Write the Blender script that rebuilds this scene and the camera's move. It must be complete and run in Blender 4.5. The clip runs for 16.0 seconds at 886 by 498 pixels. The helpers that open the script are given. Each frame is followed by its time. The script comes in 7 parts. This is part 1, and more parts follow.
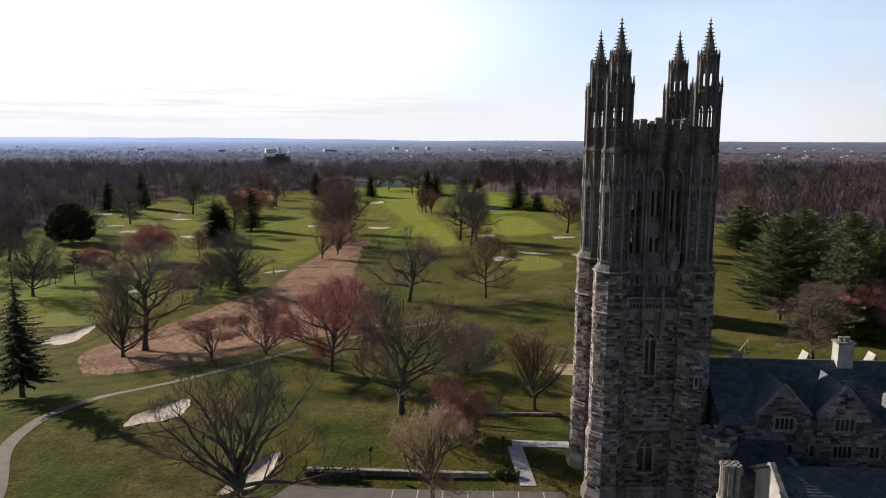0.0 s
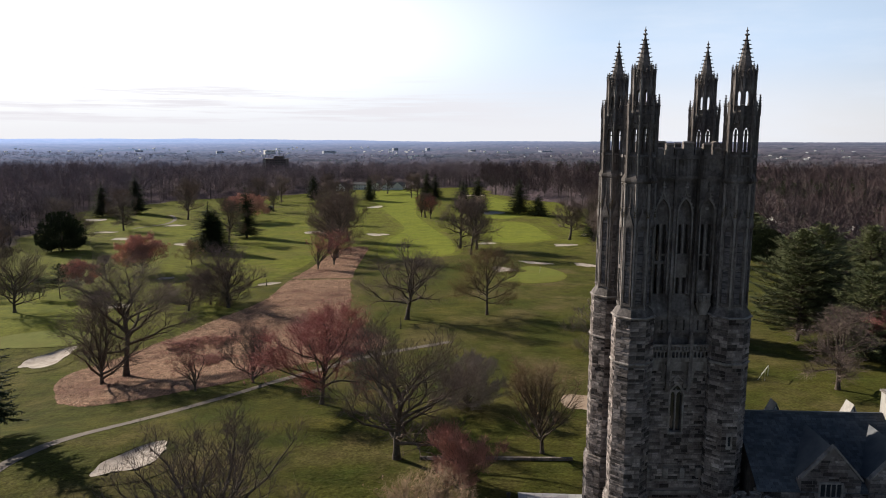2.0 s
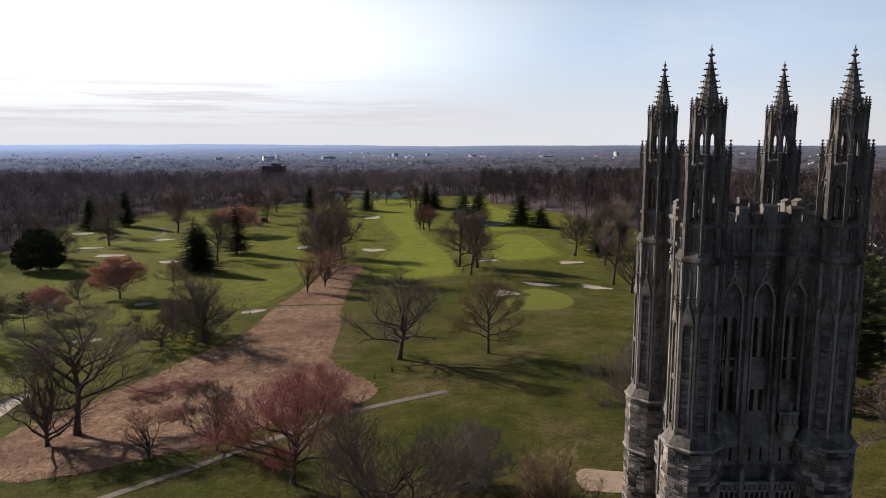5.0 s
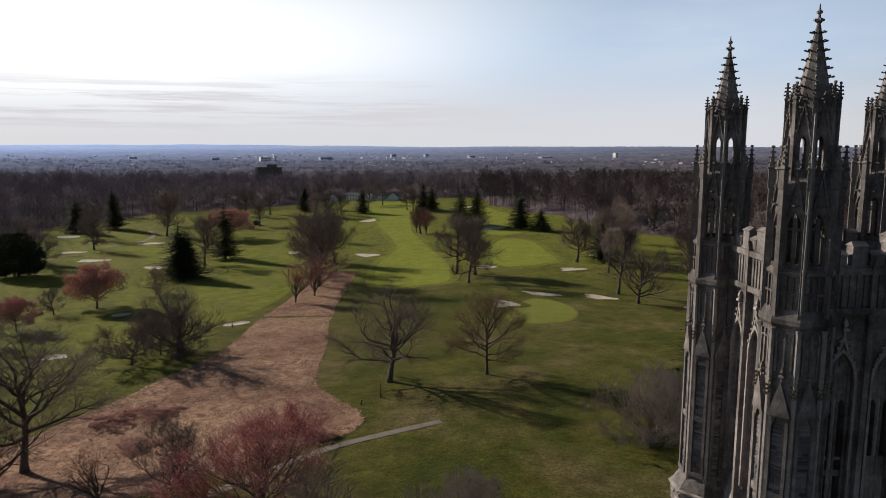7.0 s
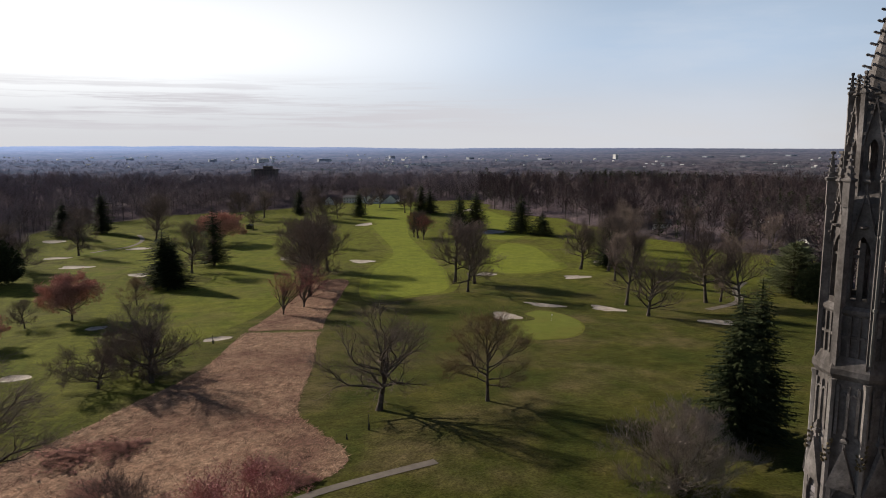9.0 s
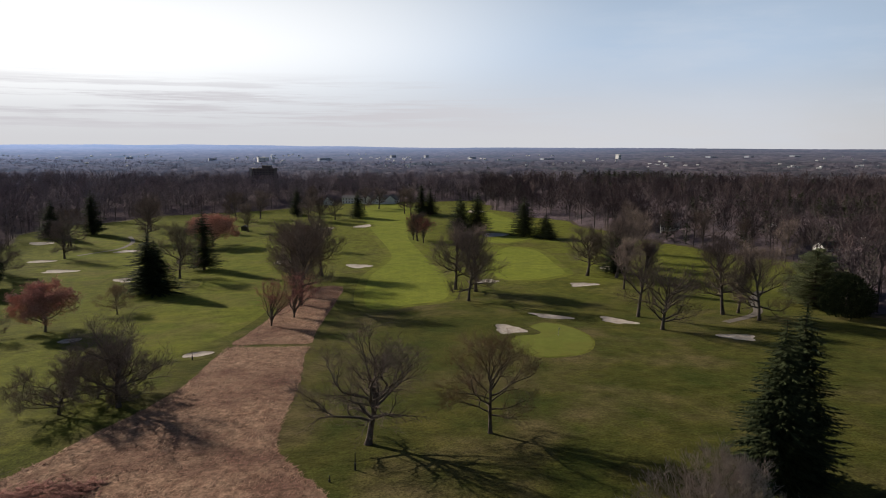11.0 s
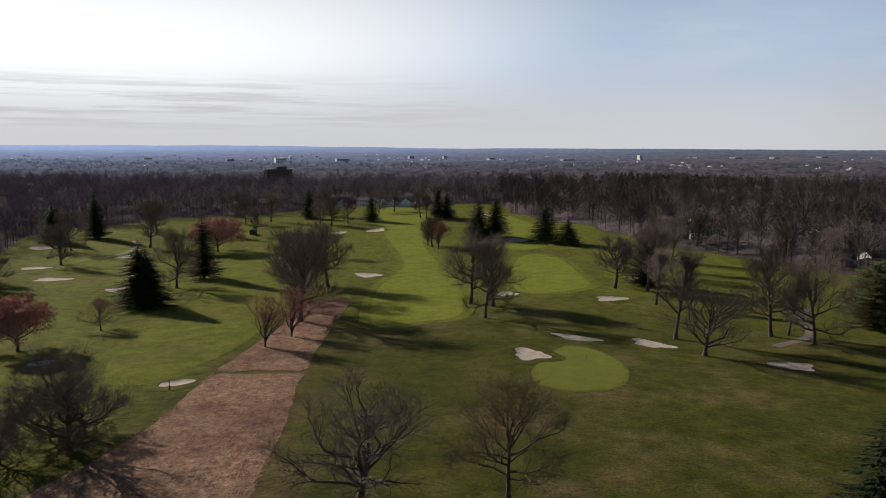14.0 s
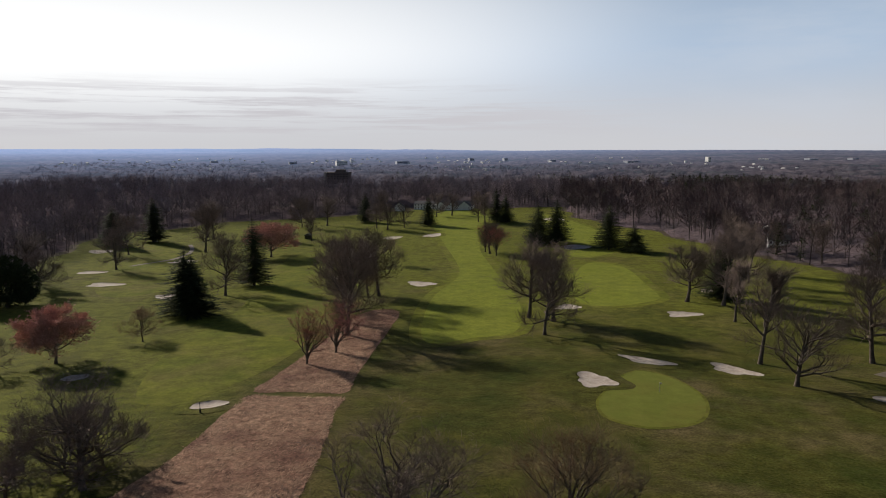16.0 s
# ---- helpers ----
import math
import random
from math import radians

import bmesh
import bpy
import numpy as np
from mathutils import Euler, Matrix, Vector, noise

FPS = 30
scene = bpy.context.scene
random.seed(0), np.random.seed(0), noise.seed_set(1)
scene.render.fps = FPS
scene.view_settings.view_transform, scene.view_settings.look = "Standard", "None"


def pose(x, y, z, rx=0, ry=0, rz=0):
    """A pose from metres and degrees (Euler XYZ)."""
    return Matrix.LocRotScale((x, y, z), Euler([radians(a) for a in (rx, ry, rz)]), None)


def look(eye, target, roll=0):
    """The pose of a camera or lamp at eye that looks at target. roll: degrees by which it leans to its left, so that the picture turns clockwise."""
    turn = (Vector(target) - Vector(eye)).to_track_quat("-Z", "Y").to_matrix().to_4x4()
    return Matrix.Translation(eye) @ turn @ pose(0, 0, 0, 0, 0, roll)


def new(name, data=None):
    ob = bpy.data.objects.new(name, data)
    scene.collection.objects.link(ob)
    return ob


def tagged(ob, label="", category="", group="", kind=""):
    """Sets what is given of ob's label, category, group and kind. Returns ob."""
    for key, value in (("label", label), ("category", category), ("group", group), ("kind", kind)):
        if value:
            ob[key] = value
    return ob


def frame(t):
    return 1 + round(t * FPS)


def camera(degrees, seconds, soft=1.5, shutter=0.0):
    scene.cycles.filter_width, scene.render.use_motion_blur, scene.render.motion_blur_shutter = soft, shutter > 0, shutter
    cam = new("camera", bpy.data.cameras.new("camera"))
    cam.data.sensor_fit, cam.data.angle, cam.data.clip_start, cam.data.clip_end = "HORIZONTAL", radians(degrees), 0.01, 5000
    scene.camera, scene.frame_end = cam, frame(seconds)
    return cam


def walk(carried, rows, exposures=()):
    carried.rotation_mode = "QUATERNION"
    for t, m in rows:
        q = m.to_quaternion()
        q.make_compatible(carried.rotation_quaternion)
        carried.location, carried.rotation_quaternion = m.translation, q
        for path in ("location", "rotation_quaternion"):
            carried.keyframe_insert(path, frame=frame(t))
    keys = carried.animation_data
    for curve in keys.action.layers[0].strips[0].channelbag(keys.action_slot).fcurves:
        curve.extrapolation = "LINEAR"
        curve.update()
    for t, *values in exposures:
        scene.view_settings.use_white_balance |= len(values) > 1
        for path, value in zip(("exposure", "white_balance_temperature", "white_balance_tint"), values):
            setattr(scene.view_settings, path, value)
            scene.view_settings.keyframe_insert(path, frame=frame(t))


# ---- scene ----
cam = camera(64.0, 16.0, soft=1.0)
PATH = [
    (0, (0.811, -10.222, 40.458), (0.707, -8.249, 40.15), 0.2),
    (0.5, (0.638, -8.249, 41.021), (0.535, -6.275, 40.712), 0.2),
    (1, (0.519, -5.891, 41.572), (0.417, -3.917, 41.263), 0.2),
    (1.5, (0.568, -3.152, 42.059), (0.463, -1.178, 41.752), 0.1),
    (2, (0.476, -0.482, 42.902), (0.372, 1.492, 42.595), 0.1),
    (2.5, (0.502, 2.479, 43.754), (0.398, 4.452, 43.448), 0.1),
    (3, (0.545, 5.661, 44.585), (0.441, 7.635, 44.28), 0.1),
    (3.5, (0.61, 8.966, 45.249), (0.503, 10.94, 44.948), 0.0),
    (4, (0.565, 12.187, 46.076), (0.457, 14.161, 45.776), 0.0),
    (4.5, (0.576, 15.482, 46.502), (0.469, 17.457, 46.204), -0.1),
    (7, (0.665, 33.841, 46.972), (0.563, 35.817, 46.678), -0.0),
    (7.5, (0.689, 37.482, 46.959), (0.585, 39.457, 46.663), 0.2),
    (8, (0.622, 41.272, 46.982), (0.519, 43.248, 46.688), 0.1),
    (8.5, (0.572, 45.147, 47.08), (0.469, 47.123, 46.786), 0.2),
    (9, (0.534, 49.475, 47.107), (0.434, 51.452, 46.817), 0.0),
    (11.5, (0.337, 69.395, 47.427), (0.233, 71.371, 47.135), 0.2),
    (12, (0.419, 73.513, 47.451), (0.315, 75.489, 47.16), 0.2),
    (12.5, (0.462, 77.734, 47.469), (0.359, 79.71, 47.18), -0.1),
    (13, (0.507, 81.674, 47.43), (0.399, 83.65, 47.14), 0.2),
    (13.5, (0.532, 85.665, 47.39), (0.409, 87.64, 47.099), 0.1),
    (14, (0.6, 89.793, 47.413), (0.444, 91.765, 47.123), 0.2),
    (14.5, (0.673, 94.017, 47.463), (0.474, 95.986, 47.176), -0.1),
    (15, (0.594, 98.131, 47.399), (0.344, 100.094, 47.11), 0.1),
    (15.5, (0.562, 102.366, 47.405), (0.268, 104.324, 47.117), 0.1),
    (16, (0.442, 106.852, 47.466), (0.118, 108.805, 47.182), -0.1),
]
walk(cam, [(t, look(eye, target, roll)) for t, eye, target, roll in PATH], [(0.0, 0.72), (2.0, 0.65), (3.5, 0.57), (4.5, 0.5), (7.0, 0.33), (9.0, 0.26), (12.5, 0.17), (16.0, 0.12)])

# ---- light ----
SUN_AZ, SUN_EL = radians(55), radians(24.0)  # to the left of +y, above the horizon
SUN_DIR = Vector((-math.sin(SUN_AZ) * math.cos(SUN_EL), math.cos(SUN_AZ) * math.cos(SUN_EL), math.sin(SUN_EL)))

world = bpy.data.worlds.new("sky")
scene.world = world
world.use_nodes = True
wn, wl = world.node_tree.nodes, world.node_tree.links
wn.clear()
sky = wn.new("ShaderNodeTexSky")
sky.sky_type = "NISHITA"
sky.sun_disc = False
sky.sun_elevation = SUN_EL
sky.sun_rotation = -SUN_AZ
sky.altitude = 60
sky.air_density, sky.dust_density, sky.ozone_density = 1.0, 0.4, 2.6
bg = wn.new("ShaderNodeBackground")
bg.inputs["Strength"].default_value = 0.036
wout = wn.new("ShaderNodeOutputWorld")
# a thin bright veil low in the sky on the sun's side, and streaks of stratus in it
def node(kind, **values):
    n = wn.new("ShaderNode" + kind)
    for key, value in values.items():
        n.inputs[key].default_value = value
    return n


def math_node(op, a, b):
    n = wn.new("ShaderNodeMath")
    n.operation = op
    for i, v in enumerate((a, b)):
        if isinstance(v, (int, float)):
            n.inputs[i].default_value = v
        else:
            wl.new(v, n.inputs[i])
    return n.outputs[0]


def ranged(v, lo, hi, to_lo=0.0, to_hi=1.0):
    n = wn.new("ShaderNodeMapRange")
    n.interpolation_type = "SMOOTHSTEP"
    for key, value in (("From Min", lo), ("From Max", hi), ("To Min", to_lo), ("To Max", to_hi)):
        n.inputs[key].default_value = value
    wl.new(v, n.inputs["Value"])
    return n.outputs["Result"]


def mixed_sky(fac, a, b):
    n = wn.new("ShaderNodeMix")
    n.data_type = "RGBA"
    wl.new(fac, n.inputs["Factor"])
    wl.new(a, n.inputs["A"])
    if isinstance(b, tuple):
        n.inputs["B"].default_value = (*b, 1)
    else:
        wl.new(b, n.inputs["B"])
    return n.outputs["Result"]


tc = wn.new("ShaderNodeTexCoord")
sep = wn.new("ShaderNodeSeparateXYZ")
wl.new(tc.outputs["Generated"], sep.inputs[0])
toward = wn.new("ShaderNodeVectorMath")
toward.operation = "DOT_PRODUCT"
toward.inputs[1].default_value = SUN_DIR
wl.new(tc.outputs["Generated"], toward.inputs[0])
high = sep.outputs["Z"]
sunward = ranged(toward.outputs["Value"], -0.42, 0.32)
low = ranged(high, 0.10, 0.42, 1.0, 0.0)
veil = math_node("MULTIPLY", math_node("MULTIPLY", sunward, low), 0.92)
glow = ranged(toward.outputs["Value"], 0.42, 1.0)
haze = mixed_sky(ranged(high, 0.0, 0.135, 1.0, 0.0), mixed_sky(glow, wn.new("ShaderNodeRGB").outputs[0], (24.5, 25.0, 26.0)), (15.6, 16.0, 17.0))
rgb = [n for n in wn if n.bl_idname == "ShaderNodeRGB"][0]
rgb.outputs[0].default_value = (12.0, 14.8, 18.8, 1)
haze = mixed_sky(math_node("MULTIPLY", glow, ranged(high, 0.0, 0.14)), haze, (30.0, 29.8, 29.5))
base = mixed_sky(veil, sky.outputs[0], haze)
stretch = wn.new("ShaderNodeMapping")
stretch.inputs["Scale"].default_value = (1.7, 1.7, 42.0)
wl.new(tc.outputs["Generated"], stretch.inputs["Vector"])
streak = node("TexNoise", Scale=2.6, Detail=9.0, Roughness=0.62)
wl.new(stretch.outputs[0], streak.inputs["Vector"])
belt = math_node("MULTIPLY", ranged(high, 0.008, 0.03), ranged(high, 0.055, 0.10, 1.0, 0.0))
west = ranged(sep.outputs["X"], 0.25, -0.25)
cloud = math_node("MULTIPLY", math_node("MULTIPLY", ranged(streak.outputs["Fac"], 0.45, 0.62), belt), math_node("MULTIPLY", west, 0.9))
wisp_map = wn.new("ShaderNodeMapping")
wisp_map.inputs["Scale"].default_value = (2.2, 2.2, 11.0)
wl.new(tc.outputs["Generated"], wisp_map.inputs["Vector"])
wisp = node("TexNoise", Scale=2.0, Detail=8.0, Roughness=0.6)
wl.new(wisp_map.outputs[0], wisp.inputs["Vector"])
cirrus = math_node("MULTIPLY", math_node("MULTIPLY", ranged(wisp.outputs["Fac"], 0.42, 0.72), ranged(high, 0.5, 0.12, 0.1, 0.42)), ranged(toward.outputs["Value"], 0.35, 0.62, 1.0, 0.0))
low_air = math_node("MULTIPLY", ranged(high, 0.0, 0.11, 1.0, 0.0), 0.32)
base = mixed_sky(low_air, mixed_sky(cirrus, base, (14.2, 15.6, 17.8)), (16.4, 16.0, 16.6))
clouded = mixed_sky(cloud, base, (14.8, 14.4, 15.2))
wl.new(clouded, bg.inputs["Color"])
wl.new(bg.outputs[0], wout.inputs["Surface"])

sun = new("sun", bpy.data.lights.new("sun", "SUN"))
sun.data.energy, sun.data.angle, sun.data.color = 5.0, radians(0.6), (1.0, 0.90, 0.765)
sun.rotation_mode = "QUATERNION"
sun.rotation_quaternion = SUN_DIR.to_track_quat("Z", "Y")

# ---- materials ----


def mat(name, c1, c2, scale=1.0, c3=None, scale2=None, rough=0.9, bump=0.0, bump_scale=None, metal=0.0, island=0.0, spot=(0.35, 0.65), space="world", spec=0.3, grain=None, stretch=1.0, sheen=0.0, fine=None, mown=None):
    """Two colours mixed by noise of one size, a third by noise of another, with relief."""
    m = bpy.data.materials.new(name)
    m.use_nodes = True
    n, l = m.node_tree.nodes, m.node_tree.links
    b = n["Principled BSDF"]
    b.inputs["Roughness"].default_value, b.inputs["Metallic"].default_value = rough, metal
    b.inputs["Specular IOR Level"].default_value = spec
    if sheen:
        b.inputs["Sheen Weight"].default_value, b.inputs["Sheen Roughness"].default_value = sheen, 0.45
        b.inputs["Sheen Tint"].default_value = (0.70, 0.73, 0.22, 1)
    if space == "world":
        geo = n.new("ShaderNodeNewGeometry")
        pos = geo.outputs["Position"]
    else:
        pos = n.new("ShaderNodeTexCoord").outputs["Object"]

    def noise_at(s, detail=5.0, tall=1.0):
        t = n.new("ShaderNodeTexNoise")
        if tall != 1.0:
            k = n.new("ShaderNodeMapping")
            k.inputs["Scale"].default_value = (1, 1, tall)
            l.new(pos, k.inputs["Vector"])
            t.inputs["Scale"].default_value, t.inputs["Detail"].default_value = s, detail
            l.new(k.outputs[0], t.inputs["Vector"])
            return t.outputs["Fac"]
        t.inputs["Scale"].default_value, t.inputs["Detail"].default_value = s, detail
        t.inputs["Roughness"].default_value = 0.62
        l.new(pos, t.inputs["Vector"])
        return t.outputs["Fac"]

    def ramped(fac, lo, hi):
        r = n.new("ShaderNodeMapRange")
        r.inputs["From Min"].default_value, r.inputs["From Max"].default_value = lo, hi
        l.new(fac, r.inputs["Value"])
        return r.outputs["Result"]

    def mixed(fac, a, c):
        x = n.new("ShaderNodeMix")
        x.data_type = "RGBA"
        l.new(fac, x.inputs["Factor"])
        for v, k in ((a, "A"), (c, "B")):
            if isinstance(v, tuple):
                x.inputs[k].default_value = (*v, 1)
            else:
                l.new(v, x.inputs[k])
        return x.outputs["Result"]

    col = mixed(ramped(noise_at(scale), *spot), c1, c2)
    if c3:
        col = mixed(ramped(noise_at(scale2 or scale * 0.13, tall=stretch), 0.48, 0.72), col, c3)
    if island:
        gi = n.new("ShaderNodeNewGeometry")
        oi = n.new("ShaderNodeObjectInfo")
        add = n.new("ShaderNodeMath")
        add.operation = "ADD"
        l.new(gi.outputs["Random Per Island"], add.inputs[0])
        l.new(oi.outputs["Random"], add.inputs[1])
        fr = n.new("ShaderNodeMath")
        fr.operation = "FRACT"
        l.new(add.outputs[0], fr.inputs[0])
        hsv = n.new("ShaderNodeHueSaturation")
        mr = n.new("ShaderNodeMapRange")
        mr.inputs["To Min"].default_value, mr.inputs["To Max"].default_value = 1 - island, 1 + island
        l.new(fr.outputs[0], mr.inputs["Value"])
        l.new(mr.outputs["Result"], hsv.inputs["Value"])
        l.new(col, hsv.inputs["Color"])
        col = hsv.outputs["Color"]
    if mown:
        # the kept grass west of the reed strip and up the far course, with a soft uneven border
        xyz = n.new("ShaderNodeSeparateXYZ")
        l.new(pos, xyz.inputs[0])

        def eased(v, lo, hi):
            r = n.new("ShaderNodeMapRange")
            r.interpolation_type = "SMOOTHSTEP"
            r.inputs["From Min"].default_value, r.inputs["From Max"].default_value = lo, hi
            l.new(v, r.inputs["Value"])
            return r.outputs["Result"]

        def both(op, a, c):
            k = n.new("ShaderNodeMath")
            k.operation = op
            for i, v in enumerate((a, c)):
                if isinstance(v, (int, float)):
                    k.inputs[i].default_value = v
                else:
                    l.new(v, k.inputs[i])
            return k.outputs[0]

        west = both("MULTIPLY", eased(xyz.outputs["X"], -66.0, -86.0), eased(xyz.outputs["Y"], 120.0, 200.0))
        area = both("MAXIMUM", west, eased(xyz.outputs["Y"], 285.0, 400.0))
        patchy = both("ADD", ramped(noise_at(0.035, 4.0), 0.30, 0.62), 0.18)
        col = mixed(both("MULTIPLY", area, both("MINIMUM", patchy, 1.0)), col, mown)
    for size, strength in ([grain] if grain else []) + ([fine] if fine else []):
        hv = n.new("ShaderNodeHueSaturation")
        mr = n.new("ShaderNodeMapRange")
        for key, value in (("From Min", 0.3), ("From Max", 0.7), ("To Min", 1 - strength), ("To Max", 1 + strength)):
            mr.inputs[key].default_value = value
        l.new(noise_at(size, 8.0), mr.inputs["Value"])
        l.new(mr.outputs["Result"], hv.inputs["Value"])
        l.new(col, hv.inputs["Color"])
        col = hv.outputs["Color"]
    l.new(col, b.inputs["Base Color"])
    if bump:
        bp = n.new("ShaderNodeBump")
        bp.inputs["Strength"].default_value = min(1.0, bump)
        bp.inputs["Distance"].default_value = 0.1 if bump_scale is None else 0.25 / bump_scale
        l.new(noise_at(bump_scale or scale * 4), bp.inputs["Height"])
        l.new(bp.outputs[0], b.inputs["Normal"])
    return m


M_ROUGH = mat("rough_grass", (0.023, 0.031, 0.006), (0.058, 0.052, 0.012), 0.085, (0.084, 0.062, 0.034), 0.042, bump=1.0, bump_scale=0.8, spec=0.02, grain=(0.28, 0.42), fine=(2.4, 0.6), sheen=0.07, spot=(0.32, 0.66), mown=(0.090, 0.096, 0.014))
M_FAIR = mat("fairway_grass", (0.112, 0.134, 0.014), (0.142, 0.158, 0.020), 0.05, (0.088, 0.104, 0.014), 0.10, bump=0.4, bump_scale=1.5, spec=0.02, grain=(0.22, 0.24), fine=(0.9, 0.2), sheen=0.10)
M_GREEN = mat("green_turf", (0.098, 0.112, 0.017), (0.116, 0.128, 0.022), 0.18, (0.104, 0.100, 0.018), 0.09, bump=0.15, bump_scale=3, spec=0.05, grain=(0.35, 0.12), fine=(1.5, 0.08), sheen=0.08)
M_LITTER = mat("leaf_litter", (0.058, 0.044, 0.034), (0.088, 0.066, 0.048), 0.15, (0.052, 0.050, 0.026), 0.03, bump=0.8, bump_scale=1, spec=0.05, fine=(0.8, 0.3))
M_SAND = mat("bunker_sand", (0.36, 0.305, 0.265), (0.48, 0.415, 0.36), 0.22, (0.28, 0.23, 0.195), 0.6, bump=0.5, bump_scale=2.4, fine=(1.4, 0.18))
M_REED = mat("dry_reed_bed", (0.170, 0.096, 0.066), (0.280, 0.180, 0.124), 0.35, (0.100, 0.050, 0.040), 0.05, bump=1.0, bump_scale=1.0, spec=0.03, grain=(0.8, 0.6), fine=(2.6, 0.5))
M_STALK = mat("dry_reed_stalk", (0.275, 0.164, 0.112), (0.410, 0.270, 0.188), 0.9, (0.175, 0.085, 0.064), 0.05, island=0.55, spec=0.1)
M_PATH = mat("path_gravel", (0.112, 0.093, 0.078), (0.153, 0.127, 0.108), 0.6, (0.088, 0.072, 0.060), 0.12, bump=0.3, bump_scale=6)
M_TAN = mat("bare_earth", (0.289, 0.204, 0.145), (0.357, 0.272, 0.204), 0.5, bump=0.3)
M_PAVE = mat("flagstone", (0.36, 0.35, 0.36), (0.43, 0.42, 0.42), 0.8, island=0.12, bump=0.2, bump_scale=8)
M_ASPHALT = mat("asphalt", (0.075, 0.066, 0.062), (0.11, 0.098, 0.09), 0.5, bump=0.2, bump_scale=20)
M_PAINT = mat("worn_line_paint", (0.26, 0.25, 0.25), (0.42, 0.41, 0.40), 3.0)
M_BARK = mat("gray_bark", (0.082, 0.066, 0.055), (0.136, 0.113, 0.094), 1.2, (0.051, 0.042, 0.035), 0.4, bump=0.8, bump_scale=6, spec=0.05)
M_TWIG = mat("brown_twigs", (0.132, 0.100, 0.088), (0.196, 0.150, 0.130), 0.4, island=0.25, spec=0.05)
M_TWIG_RUSSET = mat("russet_stems", (0.288, 0.140, 0.119), (0.413, 0.216, 0.176), 0.5, island=0.3, spec=0.05)
M_TWIG_TAN = mat("tan_twigs", (0.235, 0.165, 0.115), (0.31, 0.225, 0.16), 0.5, island=0.25, spec=0.05)
M_TWIG_GRAY = mat("gray_twigs", (0.270, 0.224, 0.198), (0.356, 0.305, 0.270), 0.5, island=0.25, spec=0.05)
M_TWIG_RED = mat("maroon_twigs", (0.246, 0.100, 0.090), (0.330, 0.138, 0.123), 0.5, island=0.25, spec=0.05)
M_BUD = mat("red_buds", (0.42, 0.185, 0.190), (0.52, 0.255, 0.245), 0.7, island=0.3, spec=0.1)
M_BUD_OR = mat("coral_buds", (0.50, 0.26, 0.21), (0.60, 0.34, 0.27), 0.7, island=0.3, spec=0.1)
M_NEEDLE = mat("spruce_needles", (0.022, 0.030, 0.013), (0.046, 0.054, 0.024), 0.35, island=0.45, spec=0.05)
M_PINE = mat("pine_needles", (0.098, 0.118, 0.055), (0.190, 0.200, 0.098), 0.3, island=0.45, spec=0.1)
# sunward haze is put into the paler, bluer west twigs; east stays darker
M_WOODS = mat("haze_paled_woods_branches", (0.142, 0.118, 0.136), (0.232, 0.178, 0.188), 0.04, (0.190, 0.166, 0.194), 0.013, island=0.25, spec=0.05)
M_WOODS_EAST = mat("russet_unhazed_branches", (0.055, 0.042, 0.045), (0.102, 0.068, 0.067), 0.04, (0.076, 0.063, 0.068), 0.013, island=0.35, spec=0.05)
M_TRUNKS = mat("woods_trunks", (0.062, 0.052, 0.050), (0.112, 0.096, 0.092), 0.05, island=0.35, spec=0.05)
M_ASHLAR = mat("gray_limestone", (0.092, 0.081, 0.077), (0.235, 0.213, 0.208), 0.5, (0.027, 0.021, 0.017), 0.7, bump=0.4, bump_scale=5, spot=(0.36, 0.68), space="object", spec=0.2, stretch=0.12, grain=(2.5, 0.34), fine=(9.0, 0.22))
M_TRIM = mat("pale_limestone", (0.175, 0.156, 0.146), (0.310, 0.284, 0.272), 0.6, (0.060, 0.048, 0.040), 1.0, bump=0.25, bump_scale=6, space="object", spec=0.2, stretch=0.14, grain=(3.0, 0.24), fine=(10.0, 0.15))
M_CORE = mat("mortar", (0.145, 0.123, 0.117), (0.187, 0.164, 0.158), 1.0, bump=0.4, bump_scale=6, space="object")
M_STONE = mat("rubble_stone", (0.098, 0.083, 0.080), (0.250, 0.219, 0.208), 0.8, (0.070, 0.053, 0.047), 0.25, island=0.75, bump=0.8, bump_scale=6, space="object", spec=0.2, fine=(5.0, 0.3))
M_INFILL = mat("blind_window_stone", (0.094, 0.087, 0.094), (0.165, 0.152, 0.156), 1.0, (0.066, 0.058, 0.058), 0.5, island=0.5, bump=0.5, bump_scale=7, space="object", spec=0.2)
# near-black colour stands in for shade inside the belfry windows
M_DARK = mat("belfry_shade", (0.030, 0.028, 0.027), (0.055, 0.05, 0.046), 2.0, rough=0.8)
M_LICHEN = mat("lichen_stone", (0.070, 0.054, 0.030), (0.150, 0.118, 0.062), 1.2, (0.05, 0.044, 0.036), 2.0, bump=0.3, bump_scale=6, space="object")
M_SLATE = mat("blue_slate", (0.055, 0.062, 0.075), (0.085, 0.092, 0.105), 0.8, island=0.3, rough=0.6, bump=0.2, bump_scale=8)
M_GLASS = mat("leaded_glass", (0.02, 0.022, 0.026), (0.04, 0.042, 0.046), 2.0, rough=0.15, spec=0.6)
M_METAL = mat("dark_iron", (0.03, 0.03, 0.03), (0.05, 0.05, 0.05), 3.0, rough=0.5, metal=0.6)
M_PIPE = mat("dull_lead_pipe", (0.17, 0.16, 0.15), (0.22, 0.21, 0.195), 2.0, rough=0.55, metal=0.3)
M_SEMI = mat("semi_rough_grass", (0.070, 0.086, 0.010), (0.108, 0.112, 0.014), 0.06, (0.098, 0.084, 0.026), 0.04, bump=0.6, bump_scale=1.2, spec=0.02, grain=(0.24, 0.32), fine=(1.1, 0.26), sheen=0.08)
